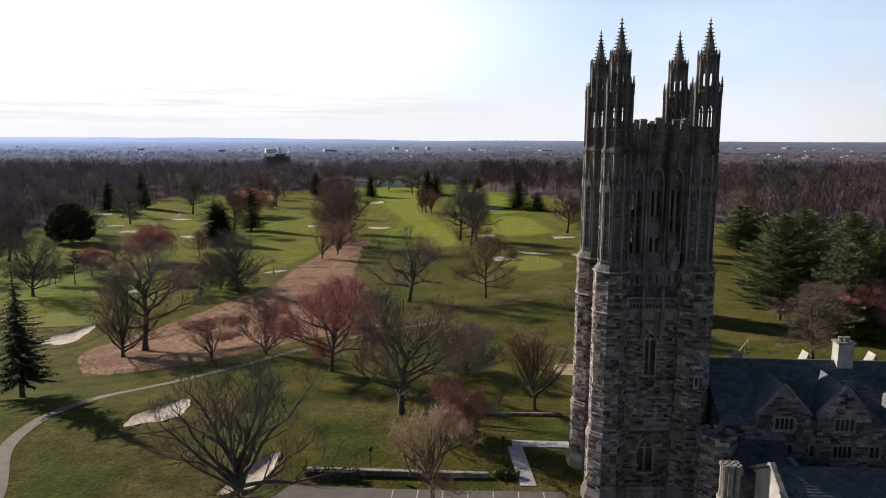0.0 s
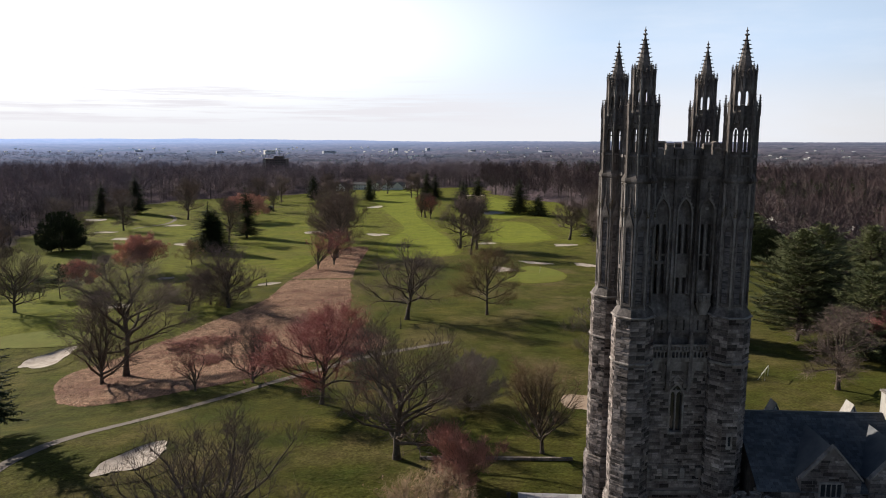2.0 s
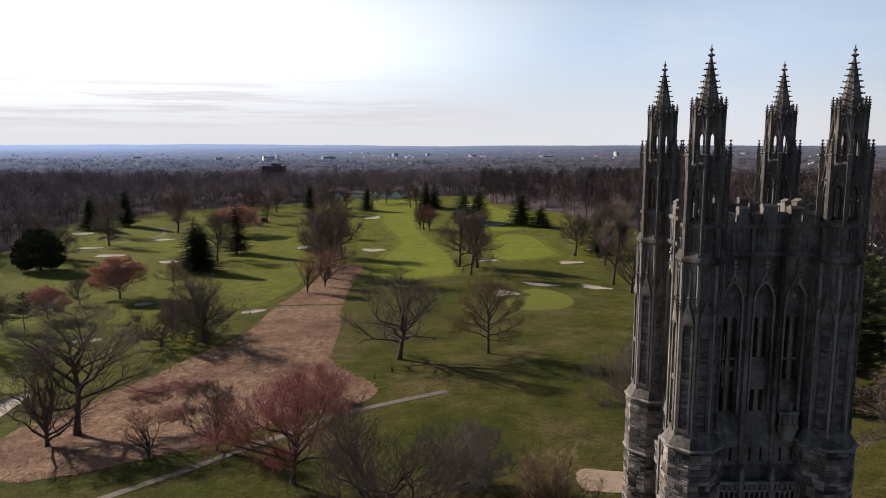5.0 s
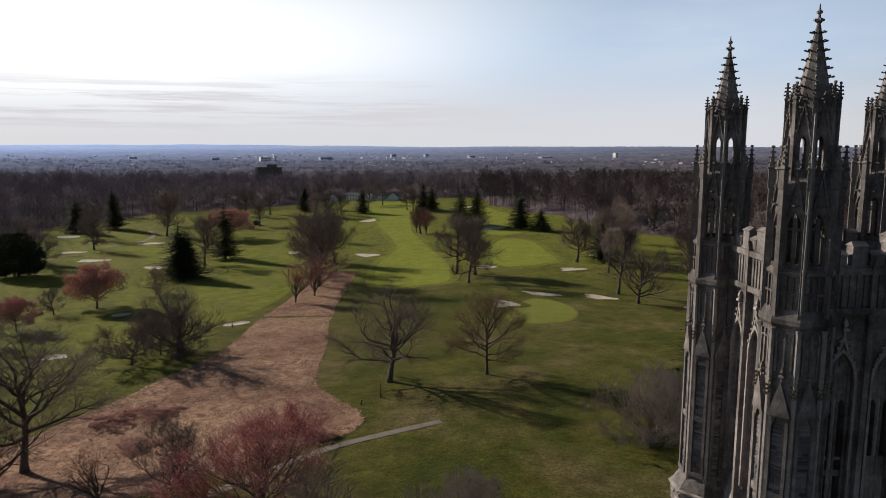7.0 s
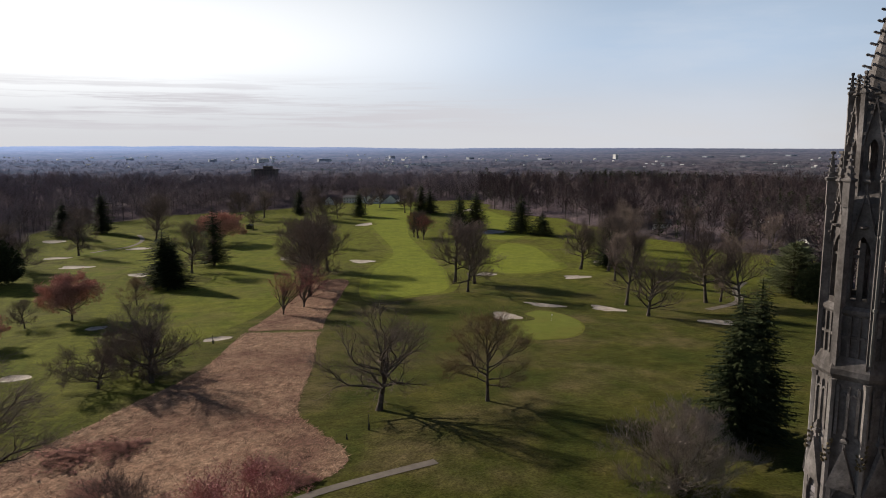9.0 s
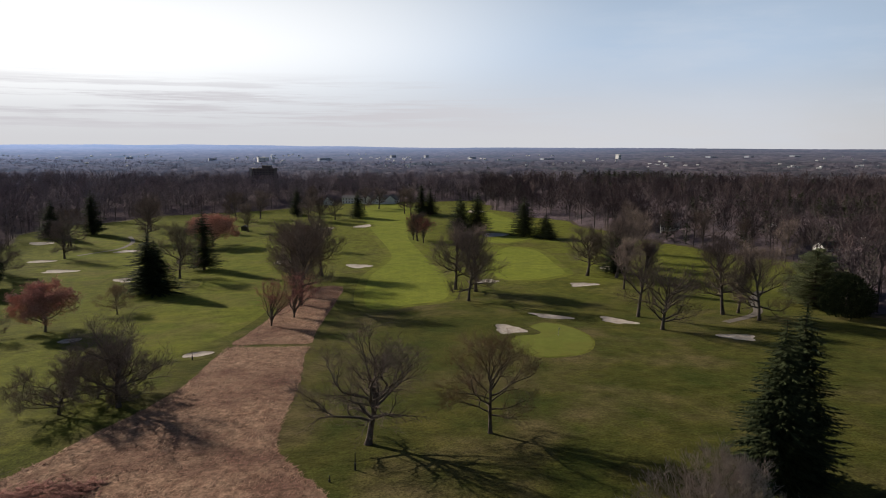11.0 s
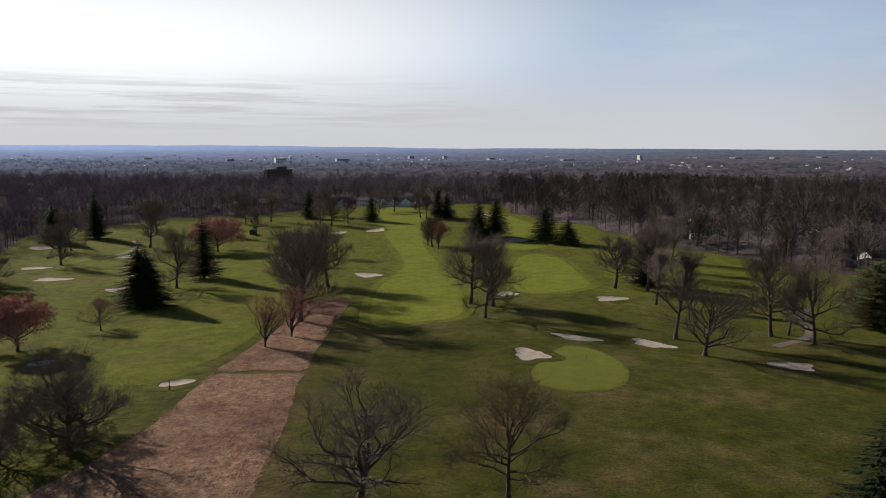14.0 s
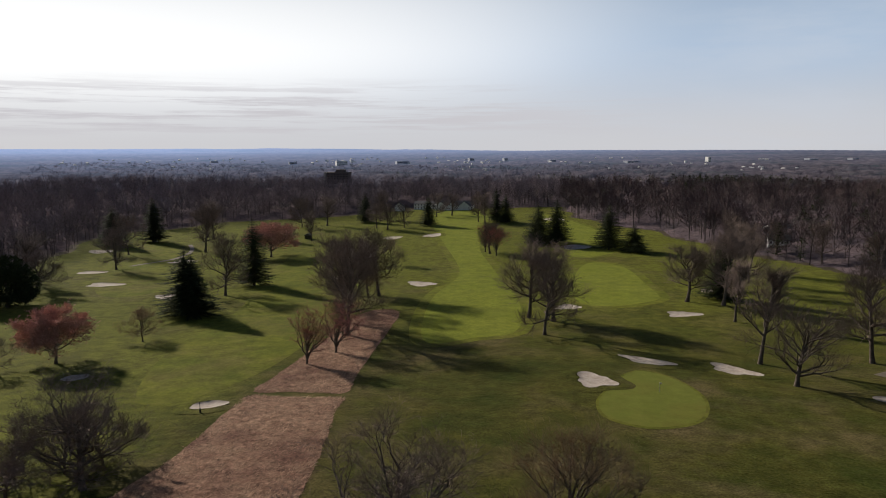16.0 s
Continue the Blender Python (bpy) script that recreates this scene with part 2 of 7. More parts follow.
M_TOWN = mat("pale_siding", (0.340, 0.355, 0.402), (0.460, 0.482, 0.540), 0.02)
M_CHIMNEY = mat("pale_chimney_stone", (0.30, 0.285, 0.27), (0.40, 0.38, 0.355), 1.0, (0.2, 0.19, 0.18), 0.4, bump=0.3, bump_scale=5)
M_WHITE = mat("white_render", (0.62, 0.61, 0.59), (0.74, 0.73, 0.70), 0.3)
M_BRICKFAR = mat("dull_brick", (0.096, 0.075, 0.072), (0.126, 0.105, 0.098), 0.2)
M_CONCRETE = mat("weathered_concrete", (0.24, 0.225, 0.21), (0.31, 0.29, 0.27), 0.3)
M_ROOFGRAY = mat("gray_shingle", (0.055, 0.055, 0.062), (0.09, 0.09, 0.098), 0.4)
M_HEDGE = mat("hedge_leaves", (0.030, 0.038, 0.018), (0.055, 0.060, 0.028), 1.5, island=0.3)
# blue-purple base colour holds the distance haze over the far crowns
M_FARWOOD = mat("haze_tinted_woods", (0.112, 0.100, 0.130), (0.168, 0.144, 0.176), 0.012, (0.070, 0.082, 0.094), 0.0045, island=0.2, spec=0.0, grain=(0.05, 0.3))
M_UNDER = mat("woods_undergrowth", (0.092, 0.074, 0.084), (0.140, 0.108, 0.114), 0.09, (0.070, 0.062, 0.066), 0.02, bump=1.0, bump_scale=0.35, spec=0.0, grain=(0.4, 0.4))


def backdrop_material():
    """Woods towards the horizon, with haze as blue emission growing with distance and sunward."""
    m = mat("haze_glow_backdrop", (0.070, 0.060, 0.070), (0.128, 0.106, 0.112), 0.016, (0.036, 0.046, 0.042), 0.0035, bump=1.0, bump_scale=0.05, spec=0.0, grain=(0.045, 0.45))
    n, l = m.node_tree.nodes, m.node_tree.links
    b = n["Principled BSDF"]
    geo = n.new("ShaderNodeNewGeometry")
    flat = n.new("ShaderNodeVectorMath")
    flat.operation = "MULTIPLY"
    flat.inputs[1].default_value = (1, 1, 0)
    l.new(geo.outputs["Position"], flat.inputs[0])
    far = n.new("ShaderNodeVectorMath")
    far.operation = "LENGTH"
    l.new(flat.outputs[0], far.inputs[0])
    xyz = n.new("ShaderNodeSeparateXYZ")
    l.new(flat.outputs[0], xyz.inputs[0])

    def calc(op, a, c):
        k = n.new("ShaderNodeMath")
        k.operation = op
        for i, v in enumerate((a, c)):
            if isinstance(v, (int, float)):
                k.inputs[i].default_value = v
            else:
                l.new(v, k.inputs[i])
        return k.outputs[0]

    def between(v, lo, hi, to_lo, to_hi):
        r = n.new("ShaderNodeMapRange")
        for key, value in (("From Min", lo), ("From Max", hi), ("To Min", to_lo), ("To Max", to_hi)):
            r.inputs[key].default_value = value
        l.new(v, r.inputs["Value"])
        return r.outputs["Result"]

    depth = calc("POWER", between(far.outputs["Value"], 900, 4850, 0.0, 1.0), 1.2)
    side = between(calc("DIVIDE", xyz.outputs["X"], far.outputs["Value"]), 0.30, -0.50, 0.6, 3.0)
    # haze painted as a blue glow, stronger far off and towards the sun
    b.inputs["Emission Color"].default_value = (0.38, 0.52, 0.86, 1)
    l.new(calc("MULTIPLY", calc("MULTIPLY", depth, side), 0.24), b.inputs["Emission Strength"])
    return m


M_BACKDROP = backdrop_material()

# ---- geometry helpers ----


class Geo:
    """Gathers vertices and faces of one part."""

    def __init__(self):
        self.v, self.f = [], []

    def add(self, verts, faces):
        k = len(self.v)
        self.v.extend(verts)
        self.f.extend([tuple(i + k for i in f) for f in faces])
        return self

    def box(self, cx, cy, cz, sx, sy, sz, rz=0.0):
        c, s = math.cos(rz), math.sin(rz)
        pts = []
        for dz in (-0.5, 0.5):
            for dx, dy in ((-0.5, -0.5), (0.5, -0.5), (0.5, 0.5), (-0.5, 0.5)):
                x, y = dx * sx, dy * sy
                pts.append((cx + c * x - s * y, cy + s * x + c * y, cz + dz * sz))
        return self.add(pts, [(3, 2, 1, 0), (4, 5, 6, 7), (0, 1, 5, 4), (1, 2, 6, 5), (2, 3, 7, 6), (3, 0, 4, 7)])

    def span(self, x0, x1, y0, y1, z0, z1):
        return self.box((x0 + x1) / 2, (y0 + y1) / 2, (z0 + z1) / 2, abs(x1 - x0), abs(y1 - y0), abs(z1 - z0))

    def rings(self, n, stages, cx=0.0, cy=0.0, rot=None, caps=True):
        """A lathe of n sides; stages are (apothem, z)."""
        rot = math.pi / n if rot is None else rot
        k = 1 / math.cos(math.pi / n)
        pts, faces = [], []
        for a, z in stages:
            for i in range(n):
                w = rot + 2 * math.pi * i / n
                pts.append((cx + a * k * math.cos(w), cy + a * k * math.sin(w), z))
        for j in range(len(stages) - 1):
            for i in range(n):
                p, q = j * n + i, j * n + (i + 1) % n
                faces.append((p, q, q + n, p + n))
        if caps:
            faces.append(tuple(range(n - 1, -1, -1)))
            m = (len(stages) - 1) * n
            faces.append(tuple(range(m, m + n)))
        return self.add(pts, faces)

    def tube(self, pts, radii, sides=5, cap=False):
        rows, faces = [], []
        for i, (p, r) in enumerate(zip(pts, radii)):
            d = (pts[min(i + 1, len(pts) - 1)] - pts[max(i - 1, 0)])
            if d.length < 1e-6:
                d = Vector((0, 0, 1))
            d.normalize()
            u = d.cross(Vector((0.31, 0.17, 0.93)) if abs(d.z) < 0.9 else Vector((1, 0, 0)))
            u.normalize()
            w = d.cross(u)
            for k in range(sides):
                a = 2 * math.pi * k / sides
                rows.append(tuple(p + u * (r * math.cos(a)) + w * (r * math.sin(a))))
        for i in range(len(pts) - 1):
            for k in range(sides):
                a, b = i * sides + k, i * sides + (k + 1) % sides
                faces.append((a, b, b + sides, a + sides))
        if cap:
            m = (len(pts) - 1) * sides
            faces.append(tuple(range(m, m + sides)))
        return self.add(rows, faces)

    def prism(self, outline, y0, y1):
        """An outline in x and z, drawn out along y."""
        n = len(outline)
        pts = [(x, y0, z) for x, z in outline] + [(x, y1, z) for x, z in outline]
        faces = [tuple(range(n)), tuple(range(2 * n - 1, n - 1, -1))]
        faces += [((i + 1) % n, i, n + i, n + (i + 1) % n) for i in range(n)]
        return self.add(pts, faces)

    def turned(self, m):
        self.v = [tuple(m @ Vector(p)) for p in self.v]
        return self

    def join(self, other, m=None):
        pts = other.v if m is None else [tuple(m @ Vector(p)) for p in other.v]
        return self.add(pts, other.f)

    def mesh(self, name, material, smooth=False):
        me = bpy.data.meshes.new(name)
        me.from_pydata(self.v, [], self.f)
        me.materials.append(material)
        if smooth:
            me.polygons.foreach_set("use_smooth", [True] * len(me.polygons))
        me.update()
        return me


def fast_mesh(name, verts, tris, material):
    """A mesh of triangles from arrays."""
    me = bpy.data.meshes.new(name)
    me.vertices.add(len(verts))
    me.vertices.foreach_set("co", np.ascontiguousarray(verts, dtype=np.float32).ravel())
    me.loops.add(len(tris) * 3)
    me.loops.foreach_set("vertex_index", np.ascontiguousarray(tris, dtype=np.int32).ravel())
    me.polygons.add(len(tris))
    me.polygons.foreach_set("loop_start", np.arange(0, len(tris) * 3, 3, dtype=np.int32))
    me.update(calc_edges=True)
    me.materials.append(material)
    return me


def part(name, geo, material, parent, label="", smooth=False):
    """Links a geometry, or a mesh that is shared, as one object under a thing or a part."""
    me = geo if isinstance(geo, bpy.types.Mesh) else geo.mesh(name, material, smooth)
    ob = new(name, me)
    ob.parent = parent
    if label:
        tagged(ob, label)
    return ob


def thing(name, x, y, z, label, category, rz=0.0, group=""):
    ob = new(name)
    ob.empty_display_size = 0.5
    ob.matrix_basis = pose(x, y, z, 0, 0, rz)
    return tagged(ob, label, category, group)


# ---- ground ----
# sand bunkers: centre, half-length, half-width, turn in degrees, bends of the outline
BUNKERS = [
    (-46, 87.6, 6.1, 2.7, 62, 0.25), (-102.6, 157.8, 7.2, 3.8, 60, 0.3), (-26.3, 69.2, 5.2, 1.8, 68, 0.25),
    (-75.6, 247.1, 3.9, 2.6, 20, 0.1), (-121.6, 264.5, 3.4, 2.5, 30, 0.1), (-111.6, 209.4, 3.7, 2.9, 20, 0.1),
    (9.4, 273.4, 4.9, 4.6, 25, 0.35), (23.8, 294.5, 6.6, 2.9, -33, 0.3), (44.4, 289.6, 5.2, 3.8, -35, 0.35),
    (75.5, 269, 4.2, 4.3, -10, 0.35), (43.4, 359.1, 4.7, 4.8, -10, 0.35), (-60.8, 415.8, 6.4, 5.5, 10, 0.3),
]
BUNKERS += [
    (4, 366.8, 4.9, 4.1, 0, 0.3), (-206.2, 398.4, 7.0, 5, 30, 0.3), (-161.6, 375.3, 5.0, 4.8, 0, 0.25),
    (-209.4, 473.4, 7.4, 5, 20, 0.3), (-234.5, 428.5, 7.3, 3.9, 10, 0.2), (-102.1, 427.8, 5.7, 5.5, 0, 0.2),
    (-89.9, 606.9, 6.4, 8.8, 0, 0.2), (-115.2, 589.4, 6.4, 7.7, 0, 0.2), (10.8, 548.1, 8.5, 8.8, 0, 0.2),
    (-280.7, 501.9, 8.4, 6.5, 0, 0.2), (64.8, 410.2, 6.4, 4.4, 0, 0.2), (-5.7, 719.5, 8.6, 11.1, 0, 0.2),
]


def smooth_step(t):
    t = np.clip(t, 0.0, 1.0)
    return t * t * (3 - 2 * t)


def bunker_radius(x, y, b):
    """How far out a place lies in a bunker: 1 on its edge."""
    cx, cy, ra, rb, turn, bend = b
    c, s = math.cos(radians(turn)), math.sin(radians(turn))
    u, v = ((x - cx) * c + (y - cy) * s) / ra, (-(x - cx) * s + (y - cy) * c) / rb
    w = np.arctan2(v, u)
    return np.hypot(u, v) / (1 + bend * np.cos(2 * w + cx) * 0.6 + bend * np.sin(3 * w + cy) * 0.55 + bend * np.sin(5 * w + cx + cy) * 0.4)


def land(x, y, cut=0.32):
    """Height of the ground; cut: how deep the bunkers are, or None for the bed under their sand."""
    x, y = np.asarray(x, float), np.asarray(y, float)
    t = np.clip((y - 85) / 400, 0, 1)
    tilt = 0.03 * np.clip(x, -160, 0) * (1 - 0.5 * smooth_step((y - 250) / 250)) * np.clip((y - 85) / 60, 0, 1)
    z = -14.0 * t * (1.35 - 0.35 * t) + tilt
    # a hollow at the near end of the reeds
    z = z - 0.08 * np.clip(-38 - x, 0, 47) * smooth_step((y - 90) / 22) * (1 - smooth_step((y - 150) / 40))
    z = z + 0.22 * np.sin(x / 17.0 + 1.3) * np.sin(y / 21.0) + 0.12 * np.sin(x / 8.0 + y / 11.0)
    far = np.hypot(x, y)
    z = z + 30 * smooth_step((far - 1400) / 3500) ** 1.0
    for b in BUNKERS:
        near = (np.abs(x - b[0]) < 25) & (np.abs(y - b[1]) < 25)
        d = np.where(near, bunker_radius(x, y, b), 9.0)
        if cut is None:
            z = z - 1.5 * (d < 1.08)
        else:
            z = z - cut * np.clip(1.1 - d * d, 0, 1) + 0.2 * np.exp(-(((d - 1.05) / 0.10) ** 2)) * smooth_step((y - b[1]) / b[3] + 0.3) * near
    return z


def land_at(x, y):
    return float(land(x, y))


# edges of the open course towards the woods: x by y
Y_EDGE = [-60, 107, 298, 438, 557, 658, 728, 761, 815]
X_LEFT = [-170, -190, -234, -285, -319, -300, -222, -182, -152]
Y_EDGE_R = [-60, 60, 199, 295, 355, 395, 430, 485, 549, 649, 696, 768, 850]
X_RIGHT = [75, 96, 108, 124, 142, 170, 167, 130, 100, 71, 37, 8, -8]


def in_woods(x, y):
    x, y = np.asarray(x, float), np.asarray(y, float)
    wob = 6 * np.sin(x / 23.0 + y / 31.0) + 4 * np.sin(y / 11.0)
    return (x < np.interp(y, Y_EDGE, X_LEFT) + wob) | (x > np.interp(y, Y_EDGE_R, X_RIGHT) + wob) | (y > 838 + wob) | (y < -50)


def axis(lo, hi, step, out):
    core = np.arange(lo, hi + 0.1, step)
    left, right, d = [], [], step
    a, b = lo, hi
    while a > -out:
        d *= 1.16
        a -= d
        left.append(max(a, -out))
        b += d
        right.append(min(b, out))
    return np.unique(np.concatenate([left, core, right]))


gx, gy = axis(-350, 250, 2.5, 4900), axis(-60, 850, 2.5, 4900)
X, Y = np.meshgrid(gx, gy)
Z = land(X, Y, None)
nx, ny = len(gx), len(gy)
idx = np.arange(nx * ny).reshape(ny, nx)
a, b, c, d = (q.ravel() for q in (idx[:-1, :-1], idx[:-1, 1:], idx[1:, 1:], idx[1:, :-1]))
tris = np.stack([np.stack([a, b, c], 1), np.stack([a, c, d], 1)], 1).reshape(-1, 3)
me = fast_mesh("ground", np.stack([X.ravel(), Y.ravel(), Z.ravel()], 1), tris, M_ROUGH)
me.materials.append(M_LITTER)
cx, cy = X.ravel()[tris].mean(1), Y.ravel()[tris].mean(1)
me.polygons.foreach_set("material_index", in_woods(cx, cy).astype(np.int32))
me.polygons.foreach_set("use_smooth", np.ones(len(tris), dtype=bool))
ground = tagged(new("ground", me), "olive spring rough grass sloping gently, brown litter under woods", "ground", kind="structure")

from mathutils.geometry import delaunay_2d_cdt


def rounded(ctrl, n=8):
    """A closed smooth outline through a few corners."""
    out, k = [], len(ctrl)
    for i in range(k):
        p0, p1, p2, p3 = (Vector(ctrl[(i + j) % k]) for j in (-1, 0, 1, 2))
        for j in range(n):
            t = j / n
            out.append(0.5 * (2 * p1 + (p2 - p0) * t + (2 * p0 - 5 * p1 + 4 * p2 - p3) * t * t + (3 * p1 - p0 - 3 * p2 + p3) * t ** 3))
    return out


def inside(px, py, poly):
    """Which places lie in an outline."""
    hit = np.zeros(px.shape, bool)
    xs, ys = np.array([p[0] for p in poly]), np.array([p[1] for p in poly])
    xj, yj = np.roll(xs, 1), np.roll(ys, 1)
    for x0, y0, x1, y1 in zip(xs, ys, xj, yj):
        cross = (y0 > py) != (y1 > py)
        if y0 != y1:
            hit ^= cross & (px < (x1 - x0) * (py - y0) / (y1 - y0) + x0)
    return hit


def sheet(name, outline, lift, material, label, step=2.5, category="ground", shape=None, kind="structure"):
    """A surface that lies on the ground within an outline."""
    outline = [Vector((p[0], p[1])) for p in outline]
    fine = []
    for i, p in enumerate(outline):
        q = outline[(i + 1) % len(outline)]
        n = max(1, int((q - p).length / step))
        fine += [p.lerp(q, j / n) for j in range(n)]
    xs, ys = [p.x for p in fine], [p.y for p in fine]
    gx, gy = np.meshgrid(np.arange(min(xs), max(xs), step), np.arange(min(ys), max(ys), step))
    ok = inside(gx.ravel(), gy.ravel(), fine)
    pts = fine + [Vector((float(x), float(y))) for x, y in zip(gx.ravel()[ok], gy.ravel()[ok])]
    n = len(fine)
    vs, _, fs, *_ = delaunay_2d_cdt(pts, [(i, (i + 1) % n) for i in range(n)], [], 1, 0.05)
    x, y = np.array([v.x for v in vs]), np.array([v.y for v in vs])
    z = land(x, y, None if category in ("fairway", "golf green") else 0.32) + (lift if shape is None else shape(x, y))
    me = bpy.data.meshes.new(name)
    me.from_pydata([(float(p), float(q), float(r)) for p, q, r in zip(x, y, z)], [], [tuple(f) for f in fs])
    me.materials.append(material)
    me.polygons.foreach_set("use_smooth", [True] * len(me.polygons))
    me.update()
    if sum(p.normal.z for p in me.polygons) < 0:
        me.flip_normals()
    return tagged(new(name, me), label, category, kind=kind)


def jitter(outline, amount, seed):
    r = random.Random(seed)
    return [Vector((p[0] + r.uniform(-amount, amount), p[1] + r.uniform(-amount, amount))) for p in outline]


def widened(line, d):
    """An outline moved outwards by d."""
    out = []
    turn = sum(p.x * q.y - q.x * p.y for p, q in zip(line, line[1:] + line[:1]))
    for i, p in enumerate(line):
        e = (line[(i + 1) % len(line)] - line[i - 1]).normalized() * (1 if turn > 0 else -1)
        out.append(p + Vector((e.y, -e.x)) * d)
    return out


FAIRWAYS = [
    ([(-39.8, 312.5), (-24.8, 315.2), (-12.3, 326.1), (-15.1, 379.4), (-32.7, 463.1), (-49.3, 547.5), (-57, 654.3), (-65.1, 751.3), (-83.8, 808.5), (-121.8, 794.2), (-123.7, 747.3), (-97.9, 654.4), (-70.8, 547.6), (-48.3, 451.2), (-49.3, 380.6)], "bright mown fairway between bare trees"),
    ([(9.5, 374.7), (38.2, 386.4), (38, 432.1), (32.3, 480.9), (15.9, 489.4), (7.6, 439.2)], "bright mown fairway beyond the bunkers"),
    ([(-93, 247.7), (-77.9, 259.2), (-74.4, 303.2), (-84.3, 369.5), (-103.6, 439.8), (-132.1, 512.4), (-151.5, 512.5), (-146.1, 439.3), (-119.9, 356.8), (-110.8, 289.2)], "mown fairway beside the dry reed bed"),
]
FAIRWAYS += [
    ([(-150.6, 240.2), (-119.9, 226.4), (-105.8, 184.9), (-118.1, 170.3), (-147, 174), (-164.1, 203.6)], "mown grass of an opening fairway"),
    ([(7.6, 512.3), (49.5, 564.1), (24.8, 656.6), (-6.8, 755.4), (-19.8, 754.5), (-4.7, 629.8)], "far mown fairway beside the woods"),
    ([(-177.4, 375.7), (-169.7, 413.4), (-215, 495.6), (-266.7, 537.5), (-275.5, 501.9), (-231.7, 433.4), (-197.8, 380.4)], "far mown fairway among bunkers"),
]
for pts, label in FAIRWAYS:
    line = rounded(pts)
    west = pts[0][0] < -80
    sheet("fairway", line, 0.035, M_SEMI if west else M_FAIR, label, 2.5, "fairway")
    if not west:
        sheet("semi_rough", widened(line, 4.0), 0.018, M_SEMI, "strip of longer grass along a fairway", 2.5, "fairway")
GREEN = [(9.6, 258.1), (11.2, 248.9), (19.6, 244.4), (29.0, 249.6), (32.4, 264.2), (28.6, 278.3), (21.2, 284.0), (15.2, 275.8), (11.9, 266.4)]
sheet("putting_green", rounded(GREEN), 0.05, M_GREEN, "smooth pale putting green beside sand bunkers", 2.5, "golf green")
sheet("green_collar", rounded([(20.8 + (x - 20.8) * 1.06, 264 + (y - 264) * 1.06) for x, y in GREEN]), 0.028, M_SEMI, "fringe of longer grass round the green", 3, "golf green")
sheet("putting_green", rounded([(-123.7, 166.5), (-104.8, 166.4), (-98.9, 172.7), (-109.8, 178.3), (-125, 174.5)]), 0.10, M_GREEN, "smooth pale putting green behind a bunker", 2.5, "golf green")

for b in BUNKERS:
    cx, cy, ra, rb, turn, bend = b
    c, s = math.cos(radians(turn)), math.sin(radians(turn))
    for size, more, lift, m, name, label in ((1.0, 0.0, 0.12, M_SAND, "sand_bunker", "pale raked sand bunker cut into the grass"), (1.08, 3.4, 0.075, M_ROUGH, "bunker_apron", "rough grass apron round a sand bunker")):
        ring = []
        for i in range(44):
            w = 2 * math.pi * i / 44
            r = size * (1 + bend * math.cos(2 * w + cx) * 0.6 + bend * math.sin(3 * w + cy) * 0.55 + bend * math.sin(5 * w + cx + cy) * 0.4)
            u, v = (ra * r + more) * math.cos(w), (rb * r + more) * math.sin(w)
            ring.append((cx + u * c - v * s, cy + u * s + v * c))
        sheet(name, ring, lift, m, label, 0.8, "bunker" if name == "sand_bunker" else "grass",
              shape=lambda x, y: lift - (0.6 * (bunker_radius(x, y, b) < 0.93) if more else 0.0))

# the strip of dry reeds, cut by one dark mown track
REED_A = [(-80.2, 125.0), (-75.8, 121.1), (-70.4, 118.6), (-65.5, 119.7), (-59.9, 121.9), (-55.3, 125.2), (-49.5, 127.8), (-44.0, 131.8), (-38.1, 138.0), (-27.9, 147.1), (-21.8, 153.1), (-21.5, 161.6), (-28.9, 172.7), (-35.8, 184.9), (-40.3, 217.6), (-46.0, 246), (-46.8, 254.6), (-54.0, 254.4), (-62.0, 254.0), (-69.4, 253.7), (-69.2, 244), (-67.6, 213.6), (-73.5, 181.1), (-84.2, 161.7), (-90.4, 143.9)]
REED_B = [(-47.8, 258.6), (-48.6, 268), (-49.8, 277.1), (-53.8, 327.9), (-57.1, 353.2), (-68.9, 351.2), (-70, 303.1), (-69.9, 270), (-69.6, 257.4), (-62.0, 257.8), (-54.0, 258.3)]
for pts, seed in ((REED_A, 1), (REED_B, 2)):
    line = jitter(rounded(pts, 10), 0.35, seed)
    ex, ey = np.array([p.x for p in line]), np.array([p.y for p in line])
    sheet("reed_bed", line, 0.0, M_REED, "matted tan and russet dead reeds", 1.6, "reeds",
          shape=lambda x, y: 0.03 + smooth_step(np.min(np.hypot(x[:, None] - ex, y[:, None] - ey), 1) / 2.5 - 0.2) * (0.17 + 0.1 * np.sin(x * 1.9 + np.sin(y * 0.8) * 2) * np.sin(y * 1.3 + x * 0.4) + 0.06 * np.sin(x * 4.1 + y * 3.3)))
rv, rf = [], []
rs = np.random.RandomState(5)
